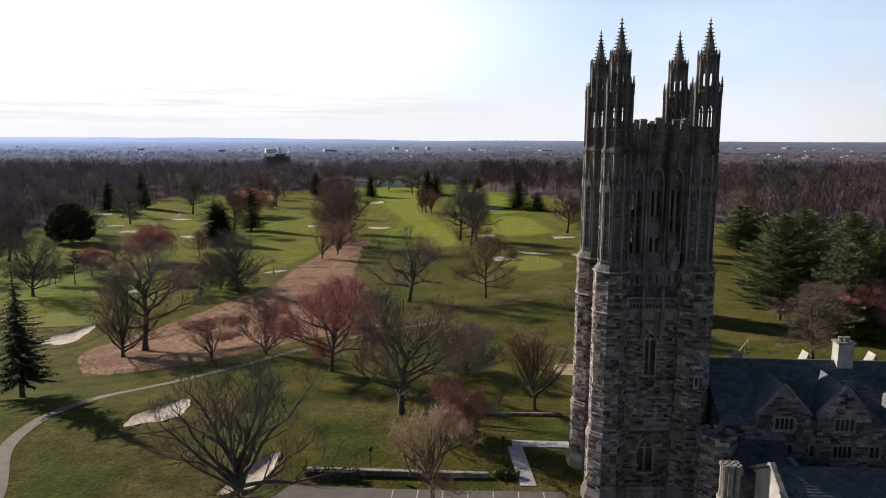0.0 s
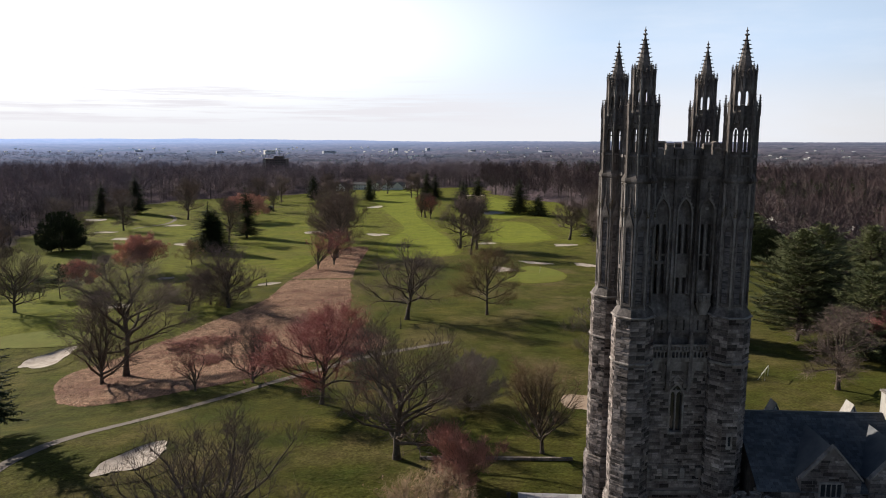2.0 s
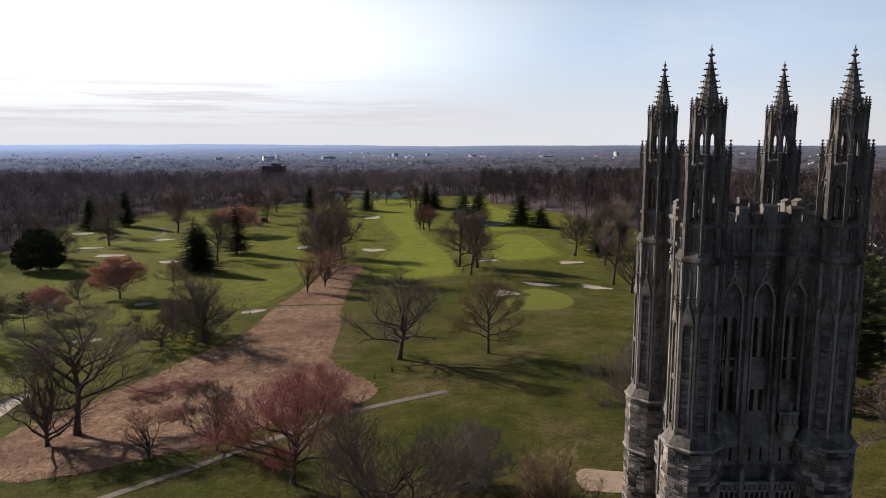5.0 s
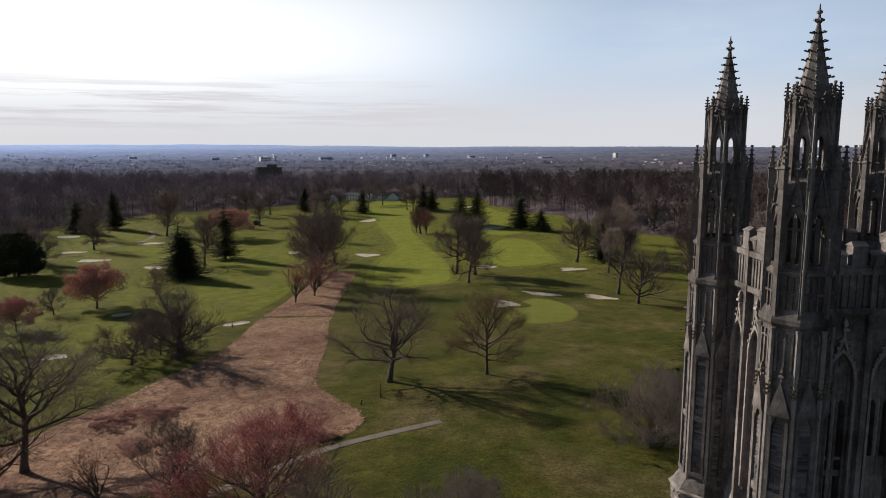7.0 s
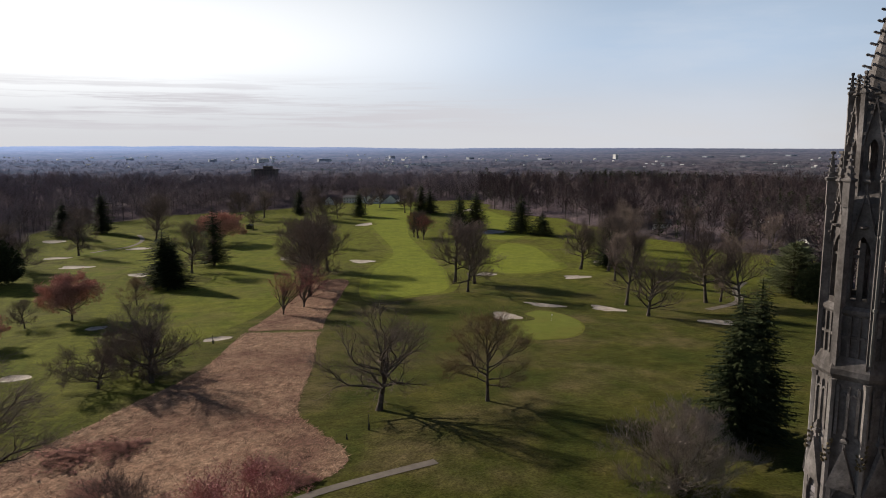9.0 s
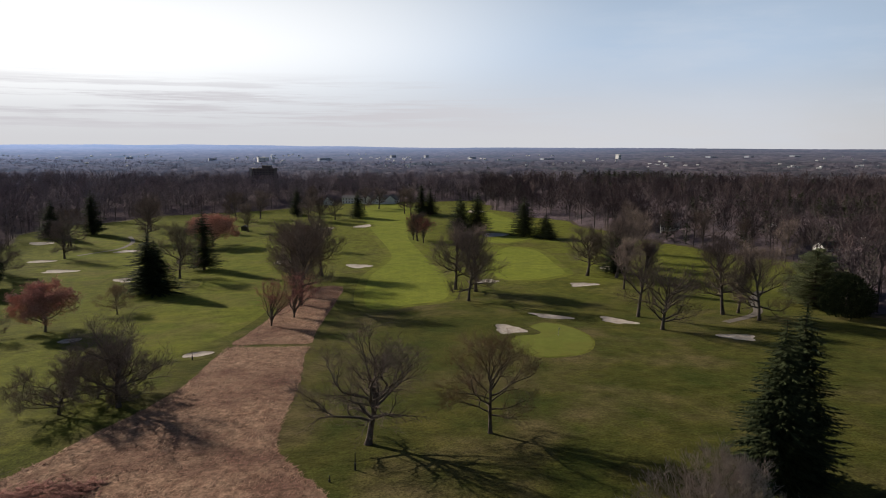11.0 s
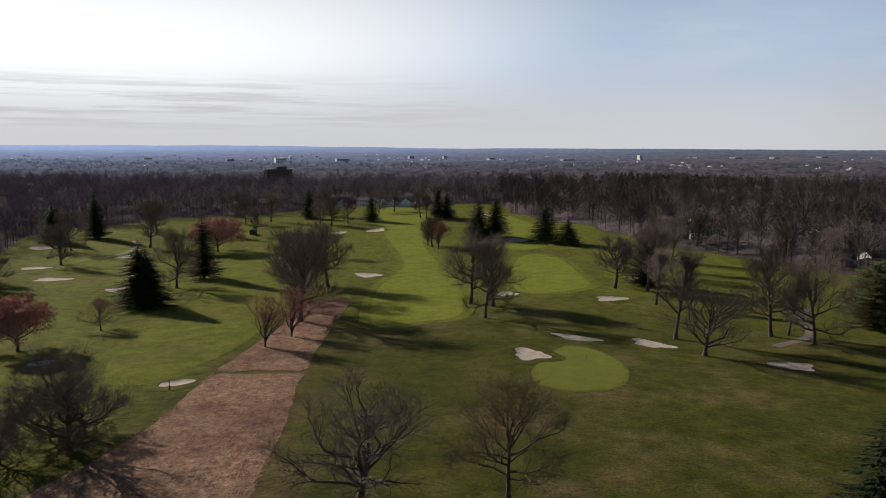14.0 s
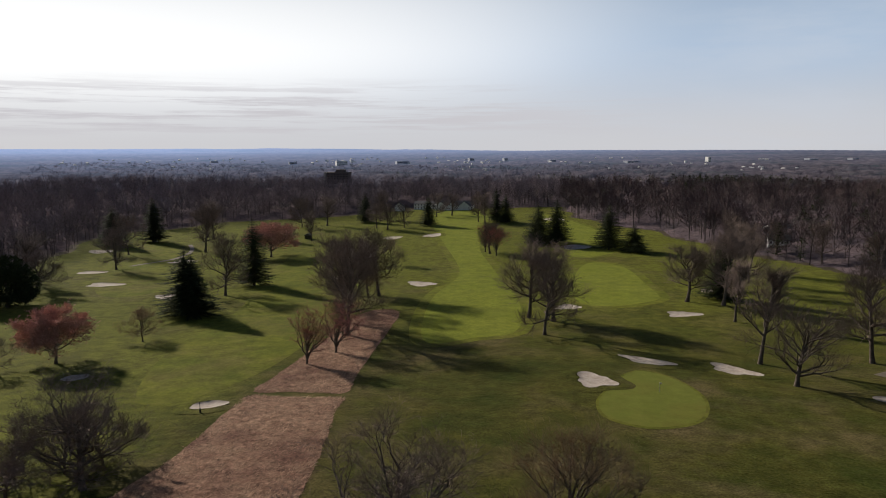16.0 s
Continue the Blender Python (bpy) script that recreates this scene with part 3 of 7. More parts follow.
for pts in (REED_A, REED_B):
    poly = rounded(pts, 10)
    xs, ys = [p.x for p in poly], [p.y for p in poly]
    n = int((max(xs) - min(xs)) * (max(ys) - min(ys)) * 9)
    px, py = rs.uniform(min(xs), max(xs), n), rs.uniform(min(ys), max(ys), n)
    ok = inside(px, py, poly)
    px, py = px[ok], py[ok]
    pz = land(px, py) + 0.1
    lean = rs.normal(0.5, 0.9, len(px))
    hgt, wid, far = rs.uniform(0.06, 0.42, len(px)), rs.uniform(0.03, 0.12, len(px)), rs.uniform(0.4, 1.2, len(px))
    base = len(rv) * 0 + sum(len(q) for q in rv)
    p0 = np.stack([px - wid * np.sin(lean), py + wid * np.cos(lean), pz], 1)
    p1 = np.stack([px + wid * np.sin(lean), py - wid * np.cos(lean), pz], 1)
    p2 = np.stack([px + far * np.cos(lean), py + far * np.sin(lean), pz + hgt], 1)
    rv.append(np.stack([p0, p1, p2], 1).reshape(-1, 3))
    rf.append(np.arange(base, base + 3 * len(px)).reshape(-1, 3))
tagged(new("reed_stalks", fast_mesh("reed_stalks", np.concatenate(rv), np.concatenate(rf), M_STALK)), "broken tan reed stalks lying every way", "reeds", kind="stuff")


def ribbon(line, width):
    """The outline of a way along a line."""
    pts = []
    line = [Vector(p) for p in line]
    fine = []
    for i in range(len(line) - 1):
        p0, p1, p2, p3 = line[max(i - 1, 0)], line[i], line[i + 1], line[min(i + 2, len(line) - 1)]
        for j in range(8):
            t = j / 8
            fine.append(0.5 * (2 * p1 + (p2 - p0) * t + (2 * p0 - 5 * p1 + 4 * p2 - p3) * t * t + (3 * p1 - p0 - 3 * p2 + p3) * t ** 3))
    fine.append(line[-1])
    left, right = [], []
    for i, p in enumerate(fine):
        d = (fine[min(i + 1, len(fine) - 1)] - fine[max(i - 1, 0)]).normalized()
        side = Vector((-d.y, d.x)) * width / 2
        left.append(p + side)
        right.append(p - side)
    return left + right[::-1]


sheet("cart_path", ribbon([(-48.6, 45.8), (-53.8, 61.8), (-61.5, 75.9), (-61.4, 89.5), (-54.6, 106.8), (-41.8, 122), (-32.9, 132.9), (-23.1, 146.4), (-6, 157)], 2.0), 0.06, M_PATH, "pale gravel cart path curving across the grass", 1.5, "path")
sheet("cart_path", ribbon([(79.1, 290.9), (94.2, 304.7), (102.9, 331.8), (113.4, 351.5)], 3.0), 0.06, M_PATH, "gray cart path curving towards the woods", 2, "path")
sheet("cart_path", ribbon([(-227.5, 451.4), (-220.3, 480.4), (-225.8, 512.3), (-241.7, 539.9)], 2.6), 0.06, M_PATH, "pale cart path among far bunkers", 2, "path")
sheet("earth_patch", jitter(rounded([(15.4, 113.6), (22, 112.6), (30.5, 114.4), (30, 120.6), (23, 119.2), (15.6, 119.8)]), 0.2, 4), 0.06, M_TAN, "bare tan earth beside the lawn", 2, "earth")

# ---- trees ----


def bare_tree(seed, h, spread, clear=0.22, fork=0.6, low=0.15, rise=(0.35, 1.25), limbs=11, lift=0.35, kids=(7, 7, 6), buds=0.0, fine=3, thick=1.0, crook=0.24, tw=0.015, bud_size=0.07):
    """Wood and twigs of a leafless tree whose limbs fill a dome h high and spread wide, and its buds if it has any."""
    r = random.Random(seed)
    wood, twig, bud = Geo(), Geo(), Geo()
    R = 0.021 * h * thick
    half, zc = spread / 2, h * (low + 0.40 * (1 - low))
    up, down = h - zc, zc - low * h
    dents = [(r.uniform(0, 6.28), r.uniform(0.8, 1.3), r.uniform(-0.2, 0.1)) for _ in range(5)]

    def out(p):
        az = math.atan2(p.y, p.x)
        k = 1 + sum(w * math.cos(n * az + a) for n, (a, _, w) in enumerate(dents[:3], 1)) * 0.45
        return math.hypot(p.x, p.y) ** 2 / (half * k) ** 2 + ((p.z - zc) / (up if p.z > zc else down)) ** 2

    def room(p, d):
        lo, hi = 0.0, 1.5 * (spread + h)
        if out(p) >= 1:
            # below the crown: on to the far side of the dome
            while lo < hi and out(p + d * lo) >= 1:
                lo += 0.05 * h
            if lo >= hi:
                return 0.12 * h
        for _ in range(14):
            mid = (lo + hi) / 2
            lo, hi = (mid, hi) if out(p + d * mid) < 1 else (lo, mid)
        return lo

    def turned(d, angle, az):
        u = d.orthogonal().normalized()
        w = d.cross(u)
        return (d * math.cos(angle) + (u * math.cos(az) + w * math.sin(az)) * math.sin(angle)).normalized()

    def branch(p, d, length, rad, lvl):
        segs = (6, 6, 4, 2, 1, 1)[lvl]
        pts, dirs, q = [p.copy()], [], d.copy()
        wob = (crook * 0.15, crook, crook, 0.22, 0.2, 0.2)[lvl]
        for i in range(segs):
            q = (q + Vector((r.gauss(0, wob), r.gauss(0, wob), r.gauss(0, wob * 0.6) + (0.0, 0.045, 0.055, 0.05, 0.0, 0)[lvl] * lift * 3))).normalized()
            pts.append(pts[-1] + q * (length / segs))
            dirs.append(q)
        end = (0.62, 0.2, 0.2, 0.3, 0.2, 0.2)[lvl]
        radii = [rad * (1 - (1 - end) * i / segs) for i in range(segs + 1)]
        if lvl == 0:
            radii[0] *= 1.5
            radii[1] *= 1.06
        if lvl <= 2:
            wood.tube(pts, radii, (8, 6, 4)[lvl])
        elif lvl == 3:
            twig.tube(pts, radii, 3)
        else:
            side = dirs[0].orthogonal().normalized() * max(rad, tw)
            twig.add([tuple(pts[0] - side), tuple(pts[0] + side), tuple(pts[-1])], [(0, 1, 2)])
            if buds and r.random() < buds:
                for k in range(3):
                    c = pts[0].lerp(pts[-1], r.uniform(0.3, 1.1)) + Vector((r.gauss(0, 0.1), r.gauss(0, 0.1), r.gauss(0, 0.1)))
                    s = r.uniform(0.7, 1.3) * bud_size
                    a, b, e = (Vector((r.gauss(0, s), r.gauss(0, s), r.gauss(0, s))) for _ in range(3))
                    bud.add([tuple(c + a), tuple(c + b), tuple(c + e)], [(0, 1, 2)])
        if lvl >= (5 if fine else 4):
            return
        if lvl == 0:
            az = r.uniform(0, 6.28)
            for i in range(limbs):
                g = (i + r.uniform(0.0, 0.8)) / limbs
                z = (clear + (fork - clear) * g) / fork
                k = min(segs - 1, int(z * segs))
                at = pts[k].lerp(pts[k + 1], z * segs - k)
                az += 2.4 + r.uniform(-0.45, 0.45)
                el = rise[0] + (rise[1] - rise[0]) * g ** 0.9 + r.uniform(-0.12, 0.12)
                dv = Vector((math.cos(az) * math.cos(el), math.sin(az) * math.cos(el), math.sin(el)))
                branch(at, dv, room(at, dv) * r.uniform(0.84, 1.0), rad * r.uniform(0.52, 0.74) * (1.05 - 0.25 * g), 1)
            for k in range(2):
                dv = turned(dirs[-1], 0.18 + 0.1 * k, az + 3.1 * k)
                branch(pts[-1], dv, room(pts[-1], dv) * r.uniform(0.88, 0.98), radii[-1] * 0.75, 1)
            return
        n = (0, *kids, fine)[lvl]
        lo = (0, 0.16, 0.16, 0.1, 0.15)[lvl]
        az = r.uniform(0, 6.28)
        for i in range(n):
            f = lo + (1 - lo) * ((i + r.uniform(0.1, 0.95)) / n)
            k = min(segs - 1, int(f * segs))
            at = pts[k].lerp(pts[k + 1], f * segs - k)
            az += 2.4 + r.uniform(-0.6, 0.6)
            dv = turned(dirs[k], r.uniform(0.4, 0.85), az)
            dv = (dv + Vector((0, 0, (0.3 if lvl < 3 else 0.18) * lift))).normalized()
            if lvl == 1:
                ln = length * r.uniform(0.36, 0.6) * (1.15 - 0.5 * f)
            else:
                ln = h * (0, 0, r.uniform(0.085, 0.15), r.uniform(0.05, 0.095), r.uniform(0.03, 0.06))[lvl]
            ln = min(ln, room(at, dv) * r.uniform(0.85, 1.05) + 0.02 * h)
            branch(at, dv, ln, max(radii[k] * r.uniform(0.44, 0.64), tw), lvl + 1)
        if lvl in (1, 2):
            branch(pts[-1], turned(dirs[-1], 0.2, az), h * 0.08, radii[-1], lvl + 1)

    branch(Vector((0, 0, -0.3)), Vector((r.gauss(0, 0.03), r.gauss(0, 0.03), 1)).normalized(), h * fork, R, 0)
    return wood, twig, bud


def spruce(seed, h, spread, whorls=26, boughs=9, sparse=0.0, skirt=0.08):
    """Trunk and drooping boughs of a spruce."""
    r = random.Random(seed)
    wood, leaf = Geo(), Geo()
    wood.tube([Vector((0, 0, -0.3)), Vector((0, 0, h * 0.5)), Vector((0, 0, h * 0.99))], [0.018 * h, 0.011 * h, 0.02], 7)
    for i in range(whorls):
        f = i / (whorls - 1)
        z = h * (skirt + (0.985 - skirt) * f)
        reach = spread / 2 * (1 - f) ** 0.74 * (0.75 + 0.25 * math.sin(i * 2.1) ** 2) + 0.15
        n = max(4, int(boughs * (1 - 0.5 * f)))
        for k in range(n):
            if r.random() < max(sparse, 0.1):
                continue
            az = 6.283 * (k + r.uniform(-0.3, 0.3)) / n + i * 0.7
            L = reach * r.uniform(0.55, 1.12) * (1 + 0.18 * math.sin(2 * az + seed) + 0.16 * math.sin(3 * az + 5 * f + seed))
            ca, sa = math.cos(az), math.sin(az)
            droop = r.uniform(0.18, 0.42)
            steps = max(3, int(L / 0.38))
            prev = Vector((0, 0, z))
            for j in range(1, steps + 1):
                t = j / steps
                p = Vector((ca * L * t + r.gauss(0, 0.05), sa * L * t + r.gauss(0, 0.05), z - droop * L * t * (1 - 0.35 * t) + 0.05 * L * t ** 3))
                w = (0.5 * math.sin(math.pi * min(0.95, t * 0.8 + 0.15)) + 0.1) * min(1.0, L / 2.2)
                back = (p - prev) * 0.3
                for s in (-1, 1, -1, 1):
                    o = w * r.uniform(0.4, 1.25)
                    tip = p + Vector((-sa * s * o, ca * s * o, -r.uniform(0.0, 0.5) * o - 0.03)) + (p - prev) * r.uniform(0.3, 1.4)
                    leaf.add([tuple(prev), tuple(p + back), tuple(tip)], [(0, 1, 2)])
                for k2 in range(2):
                    q0 = prev.lerp(p, r.random())
                    hang = q0 + Vector((r.uniform(-0.2, 0.2), r.uniform(-0.2, 0.2), -r.uniform(0.2, 0.65) * min(1, L / 2.5)))
                    side = Vector((-sa, ca, 0)) * r.uniform(0.05, 0.12)
                    leaf.add([tuple(q0 - side), tuple(q0 + side), tuple(hang)], [(0, 1, 2)])
                prev = p
    leaf.add([(0.12, 0, h * 0.93), (-0.1, 0.1, h * 0.93), (0, 0, h)], [(0, 1, 2)])
    return wood, leaf


def pine(seed, h, spread, clear=0.12, tiers=20, boughs=8, sprays=9, size=0.55, round_top=1.3, gap=0.12, steps=0.62):
    """Trunk, tiers of level boughs and feathery needle sprays of a pine."""
    r = random.Random(seed)
    wood, leaf = Geo(), Geo()
    wood.tube([Vector((0, 0, -0.3)), Vector((0.1, 0, h * 0.5)), Vector((0, 0, h * 0.97))], [0.017 * h, 0.011 * h, 0.03], 7)
    for i in range(tiers):
        f = i / (tiers - 1)
        z = h * (clear + (0.97 - clear) * f)
        reach = spread / 2 * max(0.10, (1 - f ** (1.0 + round_top)) ** 0.8)
        n = max(4, int(boughs * (1 - 0.35 * f)))
        for k in range(n):
            if r.random() < gap:
                continue
            az = 6.283 * (k + r.uniform(-0.35, 0.35)) / n + i * 1.1
            L = reach * r.uniform(0.55, 1.25)
            ca, sa = math.cos(az), math.sin(az)
            tilt = r.uniform(-0.05, 0.22) + 0.35 * f
            zz = z + r.uniform(-0.3, 0.3)
            end = Vector((ca * L, sa * L, zz + tilt * L))
            wood.tube([Vector((0, 0, zz)), end], [0.03 + 0.012 * L, 0.015], 3)
            m = max(2, int(L / steps))
            for j in range(m + 1):
                t = 0.22 + 0.78 * j / m
                side = (0.30 + 0.55 * math.sin(math.pi * min(1, t * 0.95))) * min(1.0, L / 3) * r.uniform(0.6, 1.2)
                c0 = Vector((ca * L * t, sa * L * t, zz + tilt * L * t + 0.10 * L * t * t))
                for q in range(sprays):
                    o = r.uniform(-1, 1) * side
                    c = c0 + Vector((-sa * o + r.gauss(0, 0.2), ca * o + r.gauss(0, 0.2), r.gauss(0, 0.13)))
                    a2 = az + 1.1 * o / max(side, 0.1) + r.gauss(0, 0.5)
                    d = Vector((math.cos(a2), math.sin(a2), r.uniform(-0.1, 0.75))).normalized() * size * r.uniform(0.7, 1.4)
                    w = Vector((-d.y, d.x, r.uniform(-0.2, 0.2))).normalized() * size * r.uniform(0.12, 0.28)
                    leaf.add([tuple(c - w), tuple(c + w), tuple(c + d)], [(0, 1, 2)])
    return wood, leaf


def dome(seed, h, spread, clumps=2000):
    """Trunk and dense rounded crown of a broad evergreen: small sprays in clumps over a lumpy dome."""
    r = random.Random(seed)
    wood, leaf = Geo(), Geo()
    wood.tube([Vector((0, 0, -0.3)), Vector((0.1, 0, h * 0.4)), Vector((0, 0, h * 0.8))], [0.03 * h, 0.022 * h, 0.05], 7)
    lumps = [(r.uniform(0, 6.28), r.uniform(0.1, 1.4), r.uniform(0.85, 1.12)) for _ in range(26)]
    for _ in range(clumps):
        az, el = r.uniform(0, 6.28), math.asin(r.uniform(-0.75, 1.0))
        d = Vector((math.cos(az) * math.cos(el), math.sin(az) * math.cos(el), math.sin(el)))
        k = max((s * max(0.0, d.dot(Vector((math.cos(a) * math.cos(e), math.sin(a) * math.cos(e), math.sin(e))))) ** 3 for a, e, s in lumps), default=1.0)
        k = (0.80 + 0.2 * k) * (1 - 0.6 * r.random() ** 1.5)
        c = Vector((d.x * spread / 2 * k, d.y * spread / 2 * k, h * 0.30 + d.z * h * (0.70 if d.z > 0 else 0.36) * k))
        if c.z < 0.4:
            continue
        for _ in range(9):
            p = c + Vector((r.gauss(0, 0.42), r.gauss(0, 0.42), r.gauss(0, 0.34)))
            t = (d + Vector((r.gauss(0, 0.6), r.gauss(0, 0.6), r.gauss(0, 0.5)))).normalized() * r.uniform(0.5, 0.95)
            w = t.orthogonal().normalized() * r.uniform(0.12, 0.24)
            leaf.add([tuple(p - w), tuple(p + w), tuple(p + t)], [(0, 1, 2)])
    return wood, leaf


def grow(name, label, wood, leaf, m_leaf, bud=None, m_bud=None, crown="crown"):
    """A tree of its parts, at the origin until it is planted."""
    tree = tagged(new(name), label, "tree")
    part("trunk", wood, M_BARK, tree, smooth=True)
    part(crown, leaf, m_leaf, tree)
    if bud and bud.v:
        tagged(part("blossom", bud, m_bud, tree), kind="stuff")
    return tree


STOCK = {}


def plant(kind, x, y, h, spread=None, turn=None, label=""):
    """Plants a tree of a kind at a place: the first of a kind is grown, the others are copies at their own size."""
    maker, h0, s0, text = KINDS[kind]
    spread = spread or s0 * h / h0
    spread *= 1.3 if kind in ("spruce_a", "spruce_b") else 1.8 if kind.startswith("spruce") else 1.08 if kind[:4] in ("pine", "yew", "scru") else 1.2
    h *= 1.1 if kind.startswith("tall") else 1.03
    turn = (x * 37.1 + y * 17.7) % 360 if turn is None else turn
    m = Matrix.LocRotScale((x, y, land_at(x, y)), Euler((0, 0, radians(turn))), (spread / s0, spread / s0, h / h0))
    if kind not in STOCK:
        ob = STOCK[kind] = maker(h0, s0, text)
        ob.matrix_basis = m
    else:
        ob = STOCK[kind].copy()
        scene.collection.objects.link(ob)
        for child in STOCK[kind].children:
            k = child.copy()
            scene.collection.objects.link(k)
            k.parent = ob
        ob.matrix_basis = m
    return tagged(ob, label)


def maker_bare(seed, m_twig=None, name="bare_tree", m_bud=None, **kw):
    def make(h, s, text):
        wood, twig, bud = bare_tree(seed, h, s, **kw)
        return grow(name, text, wood, twig, m_twig or M_TWIG, bud, m_bud)
    return make


def maker_spruce(seed, **kw):
    def make(h, s, text):
        return grow("spruce_tree", text, *spruce(seed, h, s, **kw), M_NEEDLE)
    return make


def maker_pine(seed, m=None, **kw):
    def make(h, s, text):
        return grow("pine_tree", text, *pine(seed, h, s, **kw), m or M_PINE)
    return make


GREY = "leafless gray-brown deciduous tree standing on mown grass"
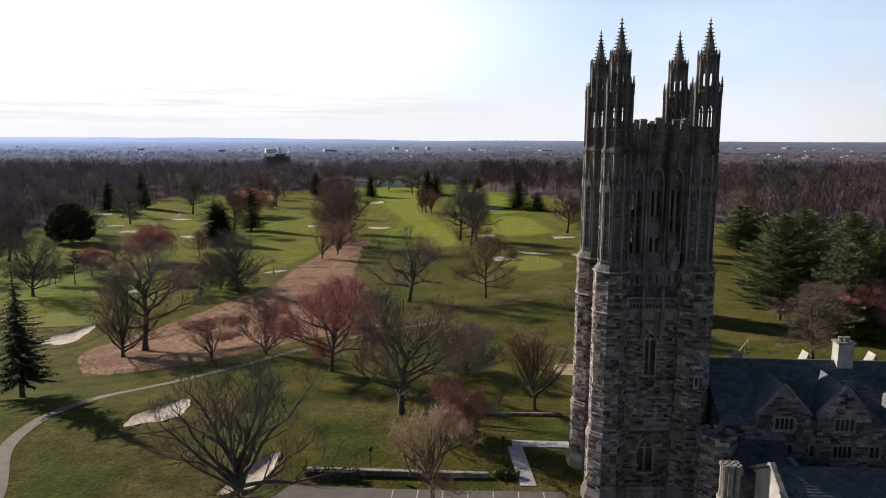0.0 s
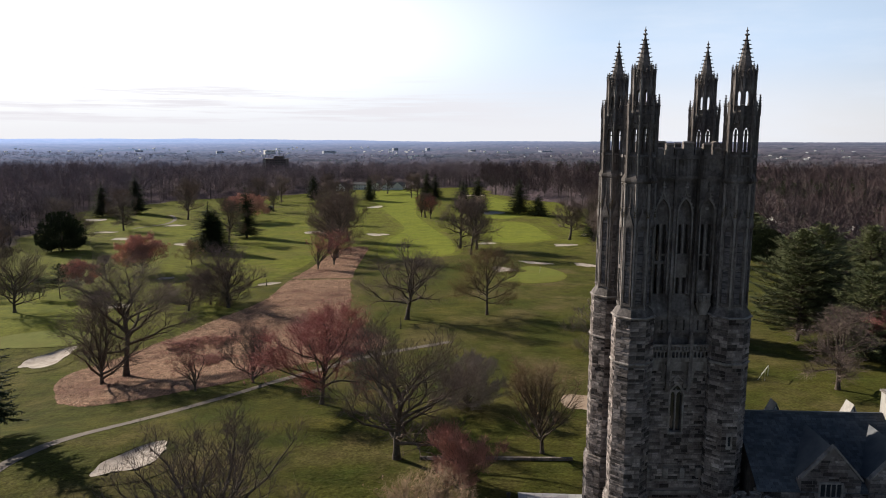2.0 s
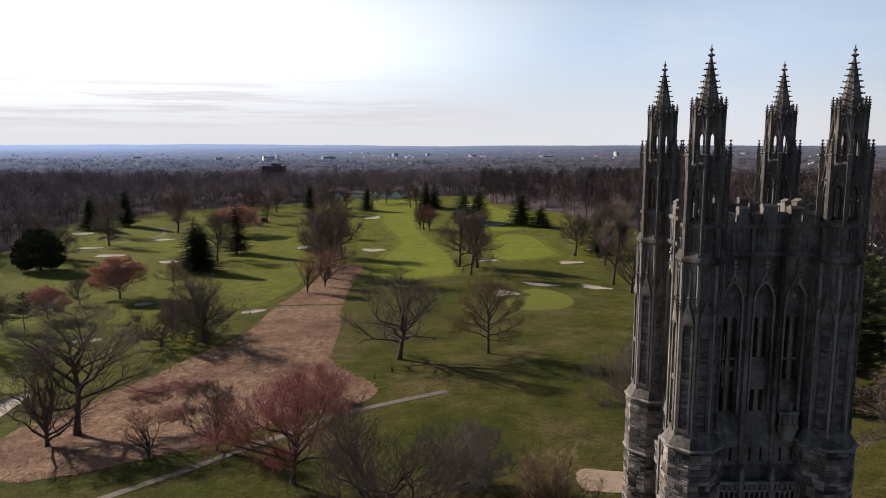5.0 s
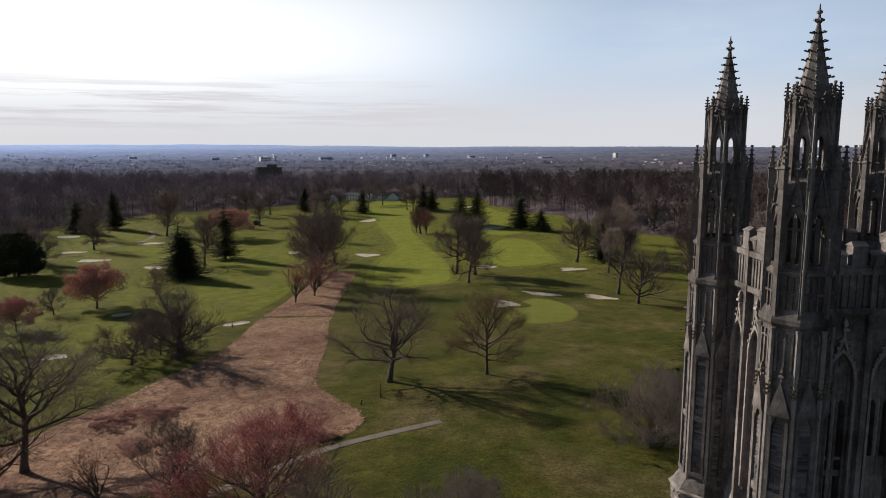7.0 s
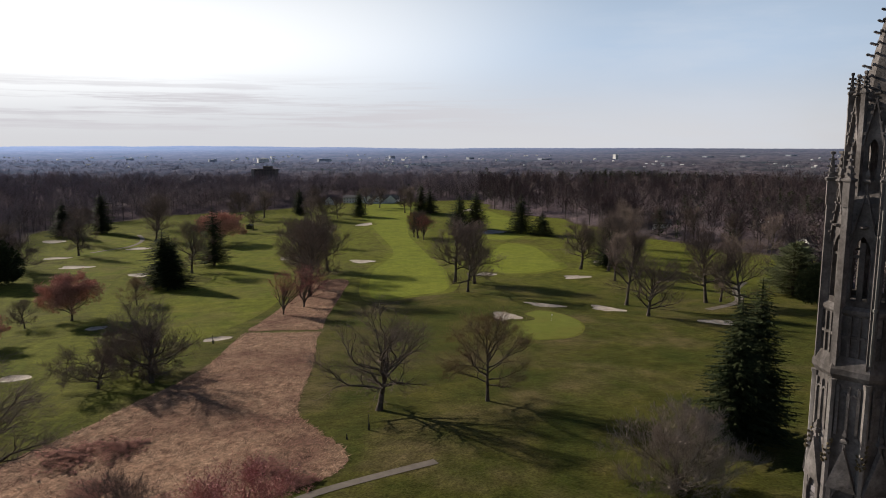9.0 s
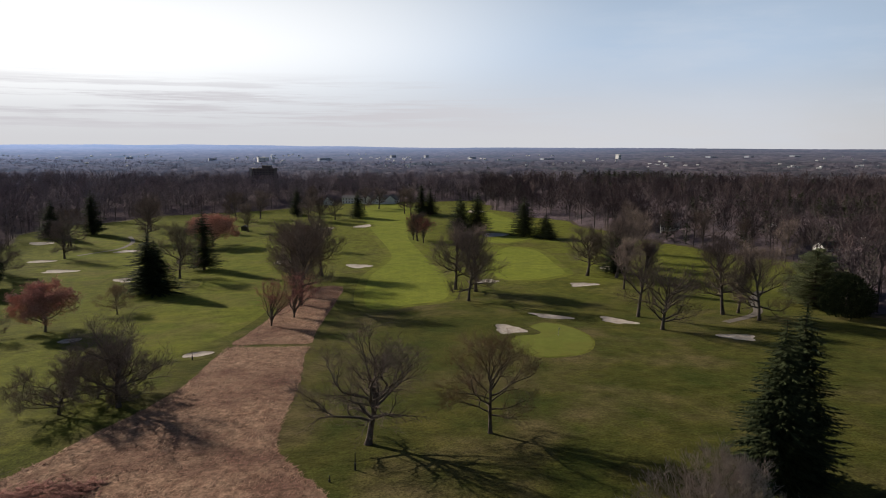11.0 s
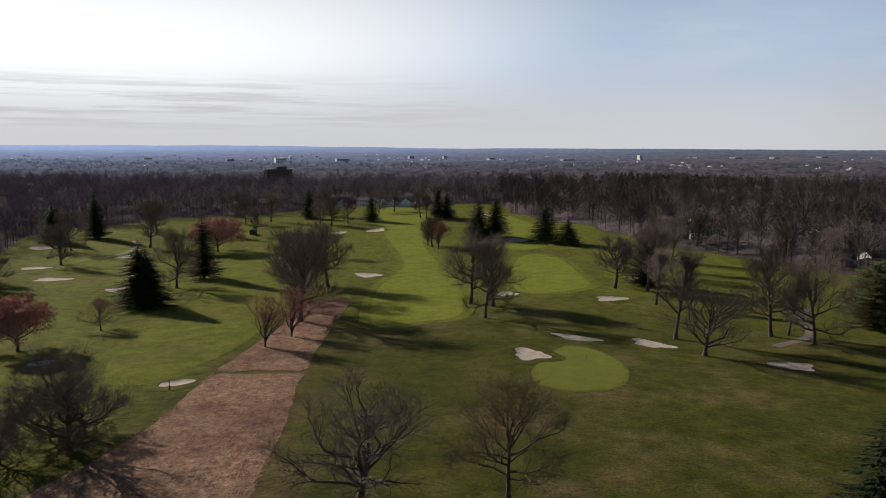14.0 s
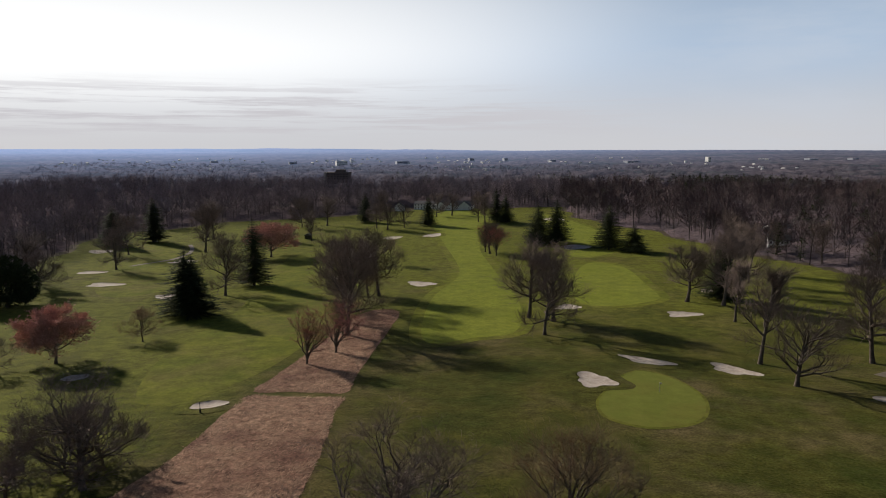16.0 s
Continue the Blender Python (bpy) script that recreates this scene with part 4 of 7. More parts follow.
KINDS = {
    "oak_a": (maker_bare(11, clear=0.17, fork=0.46, low=0.06, rise=(0.08, 1.15), limbs=11, crook=0.36, kids=(7, 6, 4), fine=2, tw=0.016, lift=0.3, thick=1.25), 16, 18, "broad leafless oak with crooked limbs on the grass"),
    "oak_b": (maker_bare(12, M_TWIG_TAN, thick=0.8, clear=0.2, fork=0.6, low=0.10, rise=(0.0, 1.15), limbs=13, kids=(7, 5, 5), fine=3, tw=0.017), 14, 12.5, "rounded leafless tree with fine brown twigs"),
    "oak_c": (maker_bare(13, clear=0.12, fork=0.5, low=0.04, rise=(0.12, 1.25), limbs=14, kids=(7, 5, 4), fine=2, tw=0.016, lift=0.5, crook=0.28), 18, 17, "large leafless tree with dense spreading branches"),
    "oak_d": (maker_bare(14, clear=0.26, fork=0.55, low=0.18, rise=(0.15, 1.25), limbs=10, crook=0.32, kids=(7, 6, 5), fine=3, tw=0.017), 20, 16, "tall leafless tree with a forked crown beside reeds"),
    "oak_e": (maker_bare(15, clear=0.06, fork=0.34, low=0.06, rise=(0.22, 1.25), limbs=16, kids=(6, 5, 5), fine=2, tw=0.014, crook=0.2, lift=0.5, thick=1.25), 14, 20, "wide leafless tree with low spreading limbs"),
    "tall_a": (maker_bare(21, tw=0.022, clear=0.22, fork=0.7, low=0.12, rise=(-0.05, 1.2), limbs=13, lift=0.5, kids=(7, 6, 5), fine=1), 21, 15, GREY),
    "tall_b": (maker_bare(22, tw=0.022, clear=0.24, fork=0.66, low=0.12, rise=(0.0, 1.25), limbs=12, lift=0.6, kids=(7, 6, 5), fine=1), 20, 13, GREY),
    "tall_c": (maker_bare(23, tw=0.022, clear=0.18, fork=0.55, low=0.08, rise=(-0.05, 1.2), limbs=12, lift=0.4, kids=(7, 6, 5), fine=1), 18, 16, GREY),
    "slim": (maker_bare(24, tw=0.022, clear=0.3, fork=0.85, low=0.2, limbs=15, lift=0.8, rise=(0.7, 1.35), kids=(6, 5, 5), fine=1, thick=0.8), 18, 8, "slim leafless tree with upswept twigs"),
    "vase": (maker_bare(31, M_TWIG_TAN, clear=0.16, fork=0.42, low=0.14, rise=(0.75, 1.4), limbs=18, lift=0.8, kids=(6, 5, 5), fine=2, tw=0.017, thick=0.85, crook=0.12), 11.5, 8.5, "vase-shaped leafless tree with upright tan twigs"),
    "vase_wide": (maker_bare(32, clear=0.07, fork=0.3, low=0.12, rise=(0.6, 1.35), limbs=12, lift=0.7, kids=(7, 6, 6), fine=2), 14, 13, "forked leafless tree with upright branches beside reeds"),
    "tan": (maker_bare(33, M_TWIG_TAN, clear=0.16, fork=0.45, low=0.12, rise=(0.55, 1.35), limbs=13, lift=0.7, kids=(6, 6, 5), fine=2, tw=0.017, buds=0.015, m_bud=M_STALK), 11, 9, "leafless tree with tan twigs and dry seed clusters"),
    "red_a": (maker_bare(41, M_TWIG_RED, "red_maple_tree", M_BUD, clear=0.16, fork=0.4, low=0.3, rise=(0.45, 1.25), limbs=11, kids=(7, 7, 6), fine=3, buds=0.4, bud_size=0.052), 15, 15, "red maple in crimson bud with dark trunk"),
    "red_b": (maker_bare(42, M_TWIG_RUSSET, "red_maple_tree", M_BUD_OR, clear=0.18, fork=0.45, low=0.16, rise=(0.2, 1.25), limbs=12, kids=(7, 7, 6), fine=3, buds=0.45, bud_size=0.11), 13, 14, "coral-red budding maple on mown grass"),
    "red_c": (maker_bare(43, M_TWIG_RED, "red_maple_tree", M_BUD, clear=0.1, fork=0.35, low=0.2, rise=(0.75, 1.4), limbs=8, kids=(6, 5, 4), fine=2, buds=0.03), 9, 8, "small leafless tree with maroon twigs"),
    "crab": (maker_bare(44, clear=0.12, fork=0.34, low=0.14, rise=(0.2, 1.1), limbs=11, kids=(7, 6, 5), fine=3, tw=0.017, crook=0.42), 9, 12, "low crooked leafless tree with dark twigs"),
    "shrub_gray": (maker_bare(51, M_TWIG_GRAY, "bare_shrub", clear=0.02, fork=0.14, low=0.0, rise=(0.05, 1.35), limbs=34, lift=0.5, kids=(6, 5, 5), fine=2, tw=0.017, thick=0.6), 8, 11, "dense gray leafless shrub with fine twigs"),
    "shrub_red": (maker_bare(52, M_TWIG_RUSSET, "bare_shrub", clear=0.02, fork=0.14, low=0.0, rise=(0.5, 1.4), limbs=20, lift=0.9, kids=(6, 5, 5), fine=2, tw=0.017, thick=0.6), 7, 5.5, "upright maroon leafless shrub with fine twigs"),
    "thicket": (maker_bare(53, M_TWIG_RUSSET, "bare_shrub", clear=0.02, fork=0.2, low=0.0, rise=(0.2, 1.4), limbs=44, lift=0.4, kids=(7, 6, 6), fine=3, thick=0.18, tw=0.022), 3, 10, "low russet thicket among dead reeds"),
    "spruce_a": (maker_spruce(61, whorls=52, boughs=17), 25, 11, "tall dark green spruce with drooping boughs"),
    "spruce_b": (maker_spruce(62, whorls=40, boughs=11, sparse=0.25, skirt=0.14), 21, 11, "thin old spruce with sparse drooping boughs"),
    "spruce_c": (maker_spruce(63, whorls=40, boughs=15), 22, 12, "dark green spruce on the golf course"),
    "spruce_d": (maker_spruce(64, whorls=30, boughs=14), 13, 10, "squat dark green spruce on the fairway"),
    "pine_a": (maker_pine(71, tiers=26, boughs=12, sprays=17, size=0.62, gap=0.1), 23, 17, "broad green white pine with feathery boughs"),
    "pine_b": (maker_pine(72, tiers=24, boughs=11, sprays=17, size=0.62, clear=0.05), 20, 13, "dense green pine beside the drive"),
    "yew": (lambda h, s, text: grow("yew_tree", text, *dome(73, h, s), M_NEEDLE), 17, 20, "broad rounded dark evergreen on the grass"),
    "scrub": (maker_pine(74, M_NEEDLE, tiers=9, boughs=7, sprays=10, clear=0.35, round_top=1.2, gap=0.2), 9, 9, "small dark flat-topped pine on the grass"),
}
for row in (("oak_a", -18.9, 182.8, 19.4, 21.5), ("oak_b", 2.6, 188.6, 16.6, 16), ("oak_c", -10.6, 90.5, 18.2, 18.2), ("vase", 9.5, 94.1, 11.9, 10.4),
            ("red_a", -26.1, 113.1, 16.3, 14.8), ("oak_d", -75.1, 142, 24.5, 20), ("vase_wide", -77.2, 136.2, 17.5, 15.5), ("red_c", -52.8, 124.9, 8.2, 6.7),
            ("vase_wide", -42.4, 127.1, 10.3, 9.8), ("oak_e", -25.3, 62.3, 13.8, 20), ("tan", -4.2, 63.6, 10.6, 9.1), ("shrub_red", -1.6, 82, 8.1, 6.6)):
    plant(*row)
for row in (("shrub_gray", -1.6, 113.9, 8.2, 12.3), ("shrub_gray", 30.1, 149.3, 11.8, 16.5), ("oak_c", -75, 204.1, 18.5, 19), ("crab", -85.2, 199.5, 12, 17),
            ("crab", -82.5, 209.7, 11.5, 14), ("crab", -78.2, 213.9, 11, 13), ("spruce_a", 44.3, 166.4, 26.6, 11.7), ("spruce_a", 49.6, 172.2, 27.8, 12.8),
            ("spruce_b", -74.1, 97.5, 21.2, 10.8), ("oak_c", -139.6, 201, 18.5, 16.3), ("scrub", -138.7, 222.9, 11.4, 10.3), ("scrub", -144.9, 221.6, 7.1, 7.1)):
    plant(*row)
for row in (("red_b", -137.3, 277.6, 14.4, 17.1), ("red_b", -142.4, 240.5, 9.7, 10.8), ("tall_c", -147.1, 267.4, 8.5, 8.5), ("oak_b", -127.5, 304, 9.6, 10.6), ("red_c", -65.7, 282.3, 13.9, 11.8),
            ("red_c", -61.7, 294.9, 13.9, 12.8), ("tall_a", -64.8, 315.6, 26.6, 19.2), ("tall_b", -72.8, 335.2, 25.5, 17), ("tall_c", -76.6, 360.3, 23.4, 19.1),
            ("tall_a", -71.9, 383.4, 23.3, 18), ("spruce_c", -134.4, 342.9, 25.3, 13.7), ("spruce_c", -130.5, 340.9, 22.2, 12.7), ("tall_c", -138.2, 381.4, 22.2, 19)):
    plant(*row)
for row in (("spruce_c", -136.2, 405.7, 30.7, 11.6), ("red_b", -166.8, 497.4, 18.1, 25.5), ("tall_b", -169.3, 573.4, 18.1, 10.6), ("oak_b", -182.5, 564.8, 11.7, 10.6), ("tall_a", -215.6, 510.9, 25.3, 19),
            ("spruce_c", -274, 550.5, 31.3, 14.6), ("spruce_c", -289.9, 528.4, 26.1, 14.6), ("tall_c", -227.9, 439.5, 19.9, 19.9), ("yew", -213.5, 348.2, 19.8, 21.8), ("tall_c", -223.5, 376.6, 15.6, 20.8),
            ("oak_b", -88.7, 473.2, 12.7, 9.6), ("spruce_c", -105.2, 670.8, 23.4, 12.8), ("tall_b", -39.9, 519.1, 16, 14.9), ("red_c", -35.3, 509.6, 14.9, 13.8), ("red_c", -43.3, 526.1, 14.9, 13.8)):
    plant(*row)
for row in (("tall_a", -9.4, 346.6, 23.2, 18), ("tall_c", -3.5, 320.4, 22.2, 16.9), ("tall_b", -1, 341.6, 22.2, 16.9), ("spruce_c", 30.4, 547.8, 26.7, 16), ("spruce_d", 43.9, 534.8, 15.5, 14.5),
            ("tall_b", 49.1, 384.8, 19.2, 17), ("tall_a", 61.3, 379.9, 23.5, 17.1), ("spruce_c", 63.1, 393.1, 23.5, 11.7), ("oak_c", 56, 278, 19.6, 19.6), ("slim", 52.8, 297.2, 23.7, 10.8),
            ("slim", 58.4, 348.9, 18.1, 8.5), ("tall_a", 82.2, 302.8, 22.6, 16.1), ("slim", 87.8, 304.5, 19.4, 8.6), ("tall_c", 90.3, 292.9, 21.7, 16.3), ("spruce_c", -13.3, 561.3, 25.5, 16)):
    plant(*row)
for row in (("spruce_c", -1.6, 566.1, 27.7, 16), ("tall_c", 65.3, 125.8, 13.7, 13.7), ("red_a", 89, 142.9, 13, 14.1), ("pine_a", 75.1, 164.9, 25.6, 19.2), ("pine_a", 83.8, 175.1, 25.9, 18.3), ("pine_b", 81.5, 147.6, 20.3, 12.8),
            ("pine_b", 96, 161.3, 21.9, 14.2), ("pine_a", 100.2, 183.7, 25, 18.5), ("pine_b", 119.7, 320, 19.5, 18.4), ("pine_b", 128.1, 334.8, 18.4, 17.4), ("yew", 121.3, 300.8, 14.1, 16.3), ("pine_a", 110.4, 147.9, 21.7, 16.3)):
    plant(*row)
for row in (("tall_c", -121.6, 654.8, 17.1, 16), ("tall_b", -131.9, 640.4, 18.1, 16), ("tall_a", -143, 650, 17.1, 14.9), ("tall_a", -67.9, 703.3, 21.4, 13.9), ("tall_b", -61.1, 691.7, 21.4, 15), ("spruce_c", -52.9, 704.3, 27.8, 12.8),
            ("spruce_c", -43.9, 692.8, 23.6, 12.9), ("tall_c", -204.7, 649.6, 21.2, 16.9), ("tall_b", -189.1, 665.8, 21.1, 16.9), ("tall_a", -242.9, 574.7, 23.1, 17.9), ("tall_c", -255.2, 492.1, 21, 17.8), ("tall_b", -245.6, 397.8, 20.9, 17.7)):
    plant(*row)
for row in (("tall_a", -202.2, 281.1, 18.7, 16.6), ("tall_b", -194.5, 263.4, 17.9, 15.8), ("tall_c", -185.7, 233.5, 18, 16.9), ("tall_b", -174.4, 203.5, 16.8, 14.7), ("spruce_c", -165.2, 697.1, 25.4, 12.7), ("tall_a", -157.5, 715.4, 21.2, 15.9),
            ("tall_c", 84.1, 436.2, 19.3, 16.1), ("tall_b", 87.7, 471.1, 21.6, 16.2), ("tall_a", 68.9, 420.1, 20.3, 16.1), ("tall_c", -112, 748.1, 19.2, 17), ("tall_b", -99.7, 760.8, 18.1, 16), ("oak_b", -76.1, 381.1, 19.1, 15.9)):
    plant(*row)

for row in (("tall_a", 104, 560, 19, 12), ("tall_c", 121, 528, 18, 12), ("tall_b", 136, 500, 20, 12), ("tall_a", 150, 470, 18, 12), ("tall_c", 160, 440, 20, 12)):
    plant(*row, label="leafless gray-brown tree at the edge of the woods")

# ---- woods ----


def low_tree(seed, h, spread, limbs=11, twigs=12):
    """A bare tree of few faces, for the woods: trunk triangles and twig triangles."""
    r = random.Random(seed)
    tv, tt, bv, bt = [], [], [], []

    def stick(V, T, p, q, w0, w1):
        d = (q - p).normalized()
        u = d.orthogonal().normalized()
        v = d.cross(u)
        k = len(V)
        for c, w in ((p, w0), (q, w1)):
            for a in (0, 2.09, 4.19):
                V.append(tuple(c + (u * math.cos(a) + v * math.sin(a)) * w))
        for i in range(3):
            j = (i + 1) % 3
            T.extend([(k + i, k + j, k + 3 + j), (k + i, k + 3 + j, k + 3 + i)])

    top = Vector((r.uniform(-0.6, 0.6), r.uniform(-0.6, 0.6), h * 0.66))
    stick(tv, tt, Vector((0, 0, -0.5)), top, 0.24, 0.12)
    zc = h * 0.60
    for i in range(limbs):
        g = (i + 0.5) / limbs
        a = i * 2.4 + r.uniform(-0.35, 0.35)
        p = top * (0.45 + 0.55 * g)
        el = -0.15 + 1.55 * g
        k = r.uniform(0.82, 1.02)
        q = Vector((math.cos(a) * math.cos(el) * spread / 2 * k, math.sin(a) * math.cos(el) * spread / 2 * k, zc + math.sin(el) * (h - zc) * k))
        side = (q - p).orthogonal().normalized() * 0.11
        k0 = len(tv)
        tv.extend([tuple(p - side), tuple(p + side), tuple(q)])
        tt.append((k0, k0 + 1, k0 + 2))
        away = Vector((math.cos(a) * math.cos(el), math.sin(a) * math.cos(el), math.sin(el) + 0.35)).normalized()
        for _ in range(twigs):
            s = p.lerp(q, r.uniform(0.3, 1.0))
            e = s + (away + Vector((r.gauss(0, 0.6), r.gauss(0, 0.6), r.gauss(0, 0.4)))).normalized() * r.uniform(0.08, 0.19) * spread
            w = (e - s).orthogonal().normalized() * r.uniform(0.05, 0.13)
            n = len(bv)
            bv.extend([tuple(s - w), tuple(s + w), tuple(e)])
            bt.append((n, n + 1, n + 2))
    return np.array(tv), np.array(tt), np.array(bv), np.array(bt)


def scatter(name, templates, places, material, label, seed):
    """One mesh of many copies of templates (vertices, triangles)."""
    rs = np.random.RandomState(seed)
    V, T, n = [], [], 0
    for i, (x, y, s) in enumerate(places):
        v, t = templates[i % len(templates)]
        a = rs.uniform(0, 6.28)
        c, q = math.cos(a), math.sin(a)
        w = v * (s * rs.uniform(0.9, 1.15), s * rs.uniform(0.9, 1.15), s)
        V.append(np.stack([w[:, 0] * c - w[:, 1] * q + x, w[:, 0] * q + w[:, 1] * c + y, w[:, 2]], 1))
        T.append(t + n)
        n += len(v)
    P = np.concatenate(V)
    ground_z = np.repeat(land(np.array([p[0] for p in places]), np.array([p[1] for p in places])), [len(v) for v in V])
    P[:, 2] += ground_z
    return tagged(new(name, fast_mesh(name, P, np.concatenate(T), material)), label, "woods", kind="stuff")


rs = np.random.RandomState(9)
px, py = rs.uniform(-760, 800, 64000), rs.uniform(95, 1130, 64000)
ok = in_woods(px, py) & (np.abs(px) < 130 + 0.68 * py)
# away from the houses and the clubhouse
ok &= ~((np.abs(px + 130) < 62) & (np.abs(py - 820) < 26))
depth = np.minimum(np.abs(px - np.interp(py, Y_EDGE, X_LEFT)), np.abs(px - np.interp(py, Y_EDGE_R, X_RIGHT)))
keep = ok & (rs.uniform(0, 1, len(px)) < np.where(depth < 45, 0.8, 0.46))
HOUSE_PLACES = ((149, 623), (131, 560), (212, 575), (197, 472), (238, 502), (168, 323), (183, 359), (209, 395), (175, 269))
for hx, hy in HOUSE_PLACES:
    keep &= (np.hypot(px - hx, py - hy) > 7)
px, py = px[keep][:8200], py[keep][:8200]
near_woods = [(x, y, s) for x, y, s in zip(px, py, rs.uniform(0.6, 1.3, len(px)))]
lows = [low_tree(100 + i, 21, 15) for i in range(7)]
# west twigs carry the painted haze, east twigs do not
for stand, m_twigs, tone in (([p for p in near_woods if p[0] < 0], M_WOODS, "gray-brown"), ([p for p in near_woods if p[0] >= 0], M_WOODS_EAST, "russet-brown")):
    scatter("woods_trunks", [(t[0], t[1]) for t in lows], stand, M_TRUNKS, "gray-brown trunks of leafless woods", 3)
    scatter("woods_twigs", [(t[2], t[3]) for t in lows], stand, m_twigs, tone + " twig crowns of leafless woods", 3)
px, py = rs.uniform(-1500, 1500, 30000), rs.uniform(1060, 2100, 30000)
ok = (np.abs(px) < 120 + 0.70 * py)
px, py = px[ok][:9000], py[ok][:9000]
far_lows = [low_tree(200 + i, 16, 13, 6, 3) for i in range(6)]
far_places = [(x, y, s) for x, y, s in zip(px, py, rs.uniform(0.8, 1.15, len(px)))]
scatter("distant_crowns", [(np.concatenate([t[0] * (1.5, 1.5, 1), t[2]]), np.concatenate([t[1], t[3] + len(t[0])])) for t in far_lows], far_places, M_FARWOOD, "haze-tinted crowns of distant leafless woods", 4)
# the undergrowth and inner twigs that fill the woods between the trunks
ux, uy = np.arange(-800, 840, 7.0), np.arange(95, 1150, 7.0)
UX, UY = np.meshgrid(ux, uy)
deep = np.zeros(UX.shape)
for q in (8, 16, 24, 32):
    deep += np.logical_and.reduce([in_woods(UX + dx * q, UY + dy * q) for dx, dy in ((0, 0), (1, 0), (-1, 0), (0, 1), (0, -1), (0.7, 0.7), (-0.7, 0.7), (0.7, -0.7), (-0.7, -0.7))])
for hx, hy in HOUSE_PLACES:
    deep = np.where(np.hypot(UX - hx, UY - hy) < 16, 0, deep)
deep = np.where((np.abs(UX + 130) < 66) & (np.abs(UY - 820) < 30), 0, deep)
lumps = np.array([noise.noise((p / 9.0, q / 9.0, 2.0)) + 0.5 * noise.noise((p / 31.0, q / 31.0, 5.0)) for p, q in zip(UX.ravel(), UY.ravel())]).reshape(UX.shape)
UZ = land(UX, UY) - 0.4 + deep * 1.9 + lumps * deep * 0.8
i = np.arange(UX.size).reshape(UX.shape)
a, b, c, d = (q.ravel() for q in (i[:-1, :-1], i[:-1, 1:], i[1:, 1:], i[1:, :-1]))
use = np.maximum.reduce([deep.ravel()[k] for k in (a, b, c, d)]) > 0
tris = np.concatenate([np.stack([a, b, c], 1)[use], np.stack([a, c, d], 1)[use]])
tagged(new("woods_undergrowth", fast_mesh("woods_undergrowth", np.stack([UX.ravel(), UY.ravel(), UZ.ravel()], 1), tris, M_UNDER)), "dense brown undergrowth and inner branches of leafless woods", "woods", kind="stuff")
# stands of dark pines among the woods
pv, pt = [], []
for k in range(4):
    w, l = pine(300 + k, 19, 11, tiers=11, boughs=6, sprays=3, size=1.5, steps=1.6)
    pv.append((np.array(l.v), np.array(l.f)))
px = np.concatenate([rs.normal(235, 62, 200), rs.normal(300, 60, 80), rs.uniform(-300, 420, 70), rs.uniform(110, 330, 70)])
py = np.concatenate([rs.normal(1170, 42, 200), rs.normal(660, 70, 80), rs.uniform(830, 1400, 70), rs.uniform(150, 660, 70)])
ok = in_woods(px, py)
scatter("pine_stand", pv, [(x, y, s) for x, y, s in zip(px[ok], py[ok], rs.uniform(0.7, 1.15, len(px)))], M_NEEDLE, "dark pine stands among leafless woods", 6)


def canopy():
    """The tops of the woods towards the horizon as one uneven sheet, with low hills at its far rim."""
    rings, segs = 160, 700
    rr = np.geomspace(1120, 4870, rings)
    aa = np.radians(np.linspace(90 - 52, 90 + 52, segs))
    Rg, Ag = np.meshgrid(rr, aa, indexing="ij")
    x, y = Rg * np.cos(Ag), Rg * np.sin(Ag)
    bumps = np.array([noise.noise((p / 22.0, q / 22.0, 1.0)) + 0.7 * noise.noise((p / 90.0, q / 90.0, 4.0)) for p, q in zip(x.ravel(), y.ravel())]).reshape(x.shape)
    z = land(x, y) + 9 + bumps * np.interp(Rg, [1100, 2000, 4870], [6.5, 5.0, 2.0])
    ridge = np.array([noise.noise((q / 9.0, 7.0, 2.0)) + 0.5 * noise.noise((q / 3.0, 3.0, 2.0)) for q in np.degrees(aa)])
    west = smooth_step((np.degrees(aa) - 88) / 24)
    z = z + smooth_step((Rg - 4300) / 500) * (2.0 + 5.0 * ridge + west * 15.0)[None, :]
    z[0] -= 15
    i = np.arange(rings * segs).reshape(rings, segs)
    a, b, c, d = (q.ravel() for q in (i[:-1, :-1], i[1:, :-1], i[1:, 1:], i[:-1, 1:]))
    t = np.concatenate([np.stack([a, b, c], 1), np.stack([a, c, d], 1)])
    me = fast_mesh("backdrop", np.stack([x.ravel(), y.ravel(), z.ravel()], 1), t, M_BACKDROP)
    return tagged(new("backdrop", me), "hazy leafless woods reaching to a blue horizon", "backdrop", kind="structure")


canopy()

for row in (("thicket", -71.2, 164.5, 1.2, 13), ("thicket", -63, 166.3, 1.0, 11), ("thicket", -58.5, 149.5, 0.9, 10), ("thicket", -33, 154, 1.0, 8), ("thicket", -27, 150, 0.8, 8)):
    plant(*row)
# a town among the far woods: many small pale houses in clusters
town, roofs = Geo(), Geo()
rs = np.random.RandomState(12)
hubs = [(rs.uniform(-0.62, 0.5), rs.uniform(1900, 2900)) for _ in range(30)]
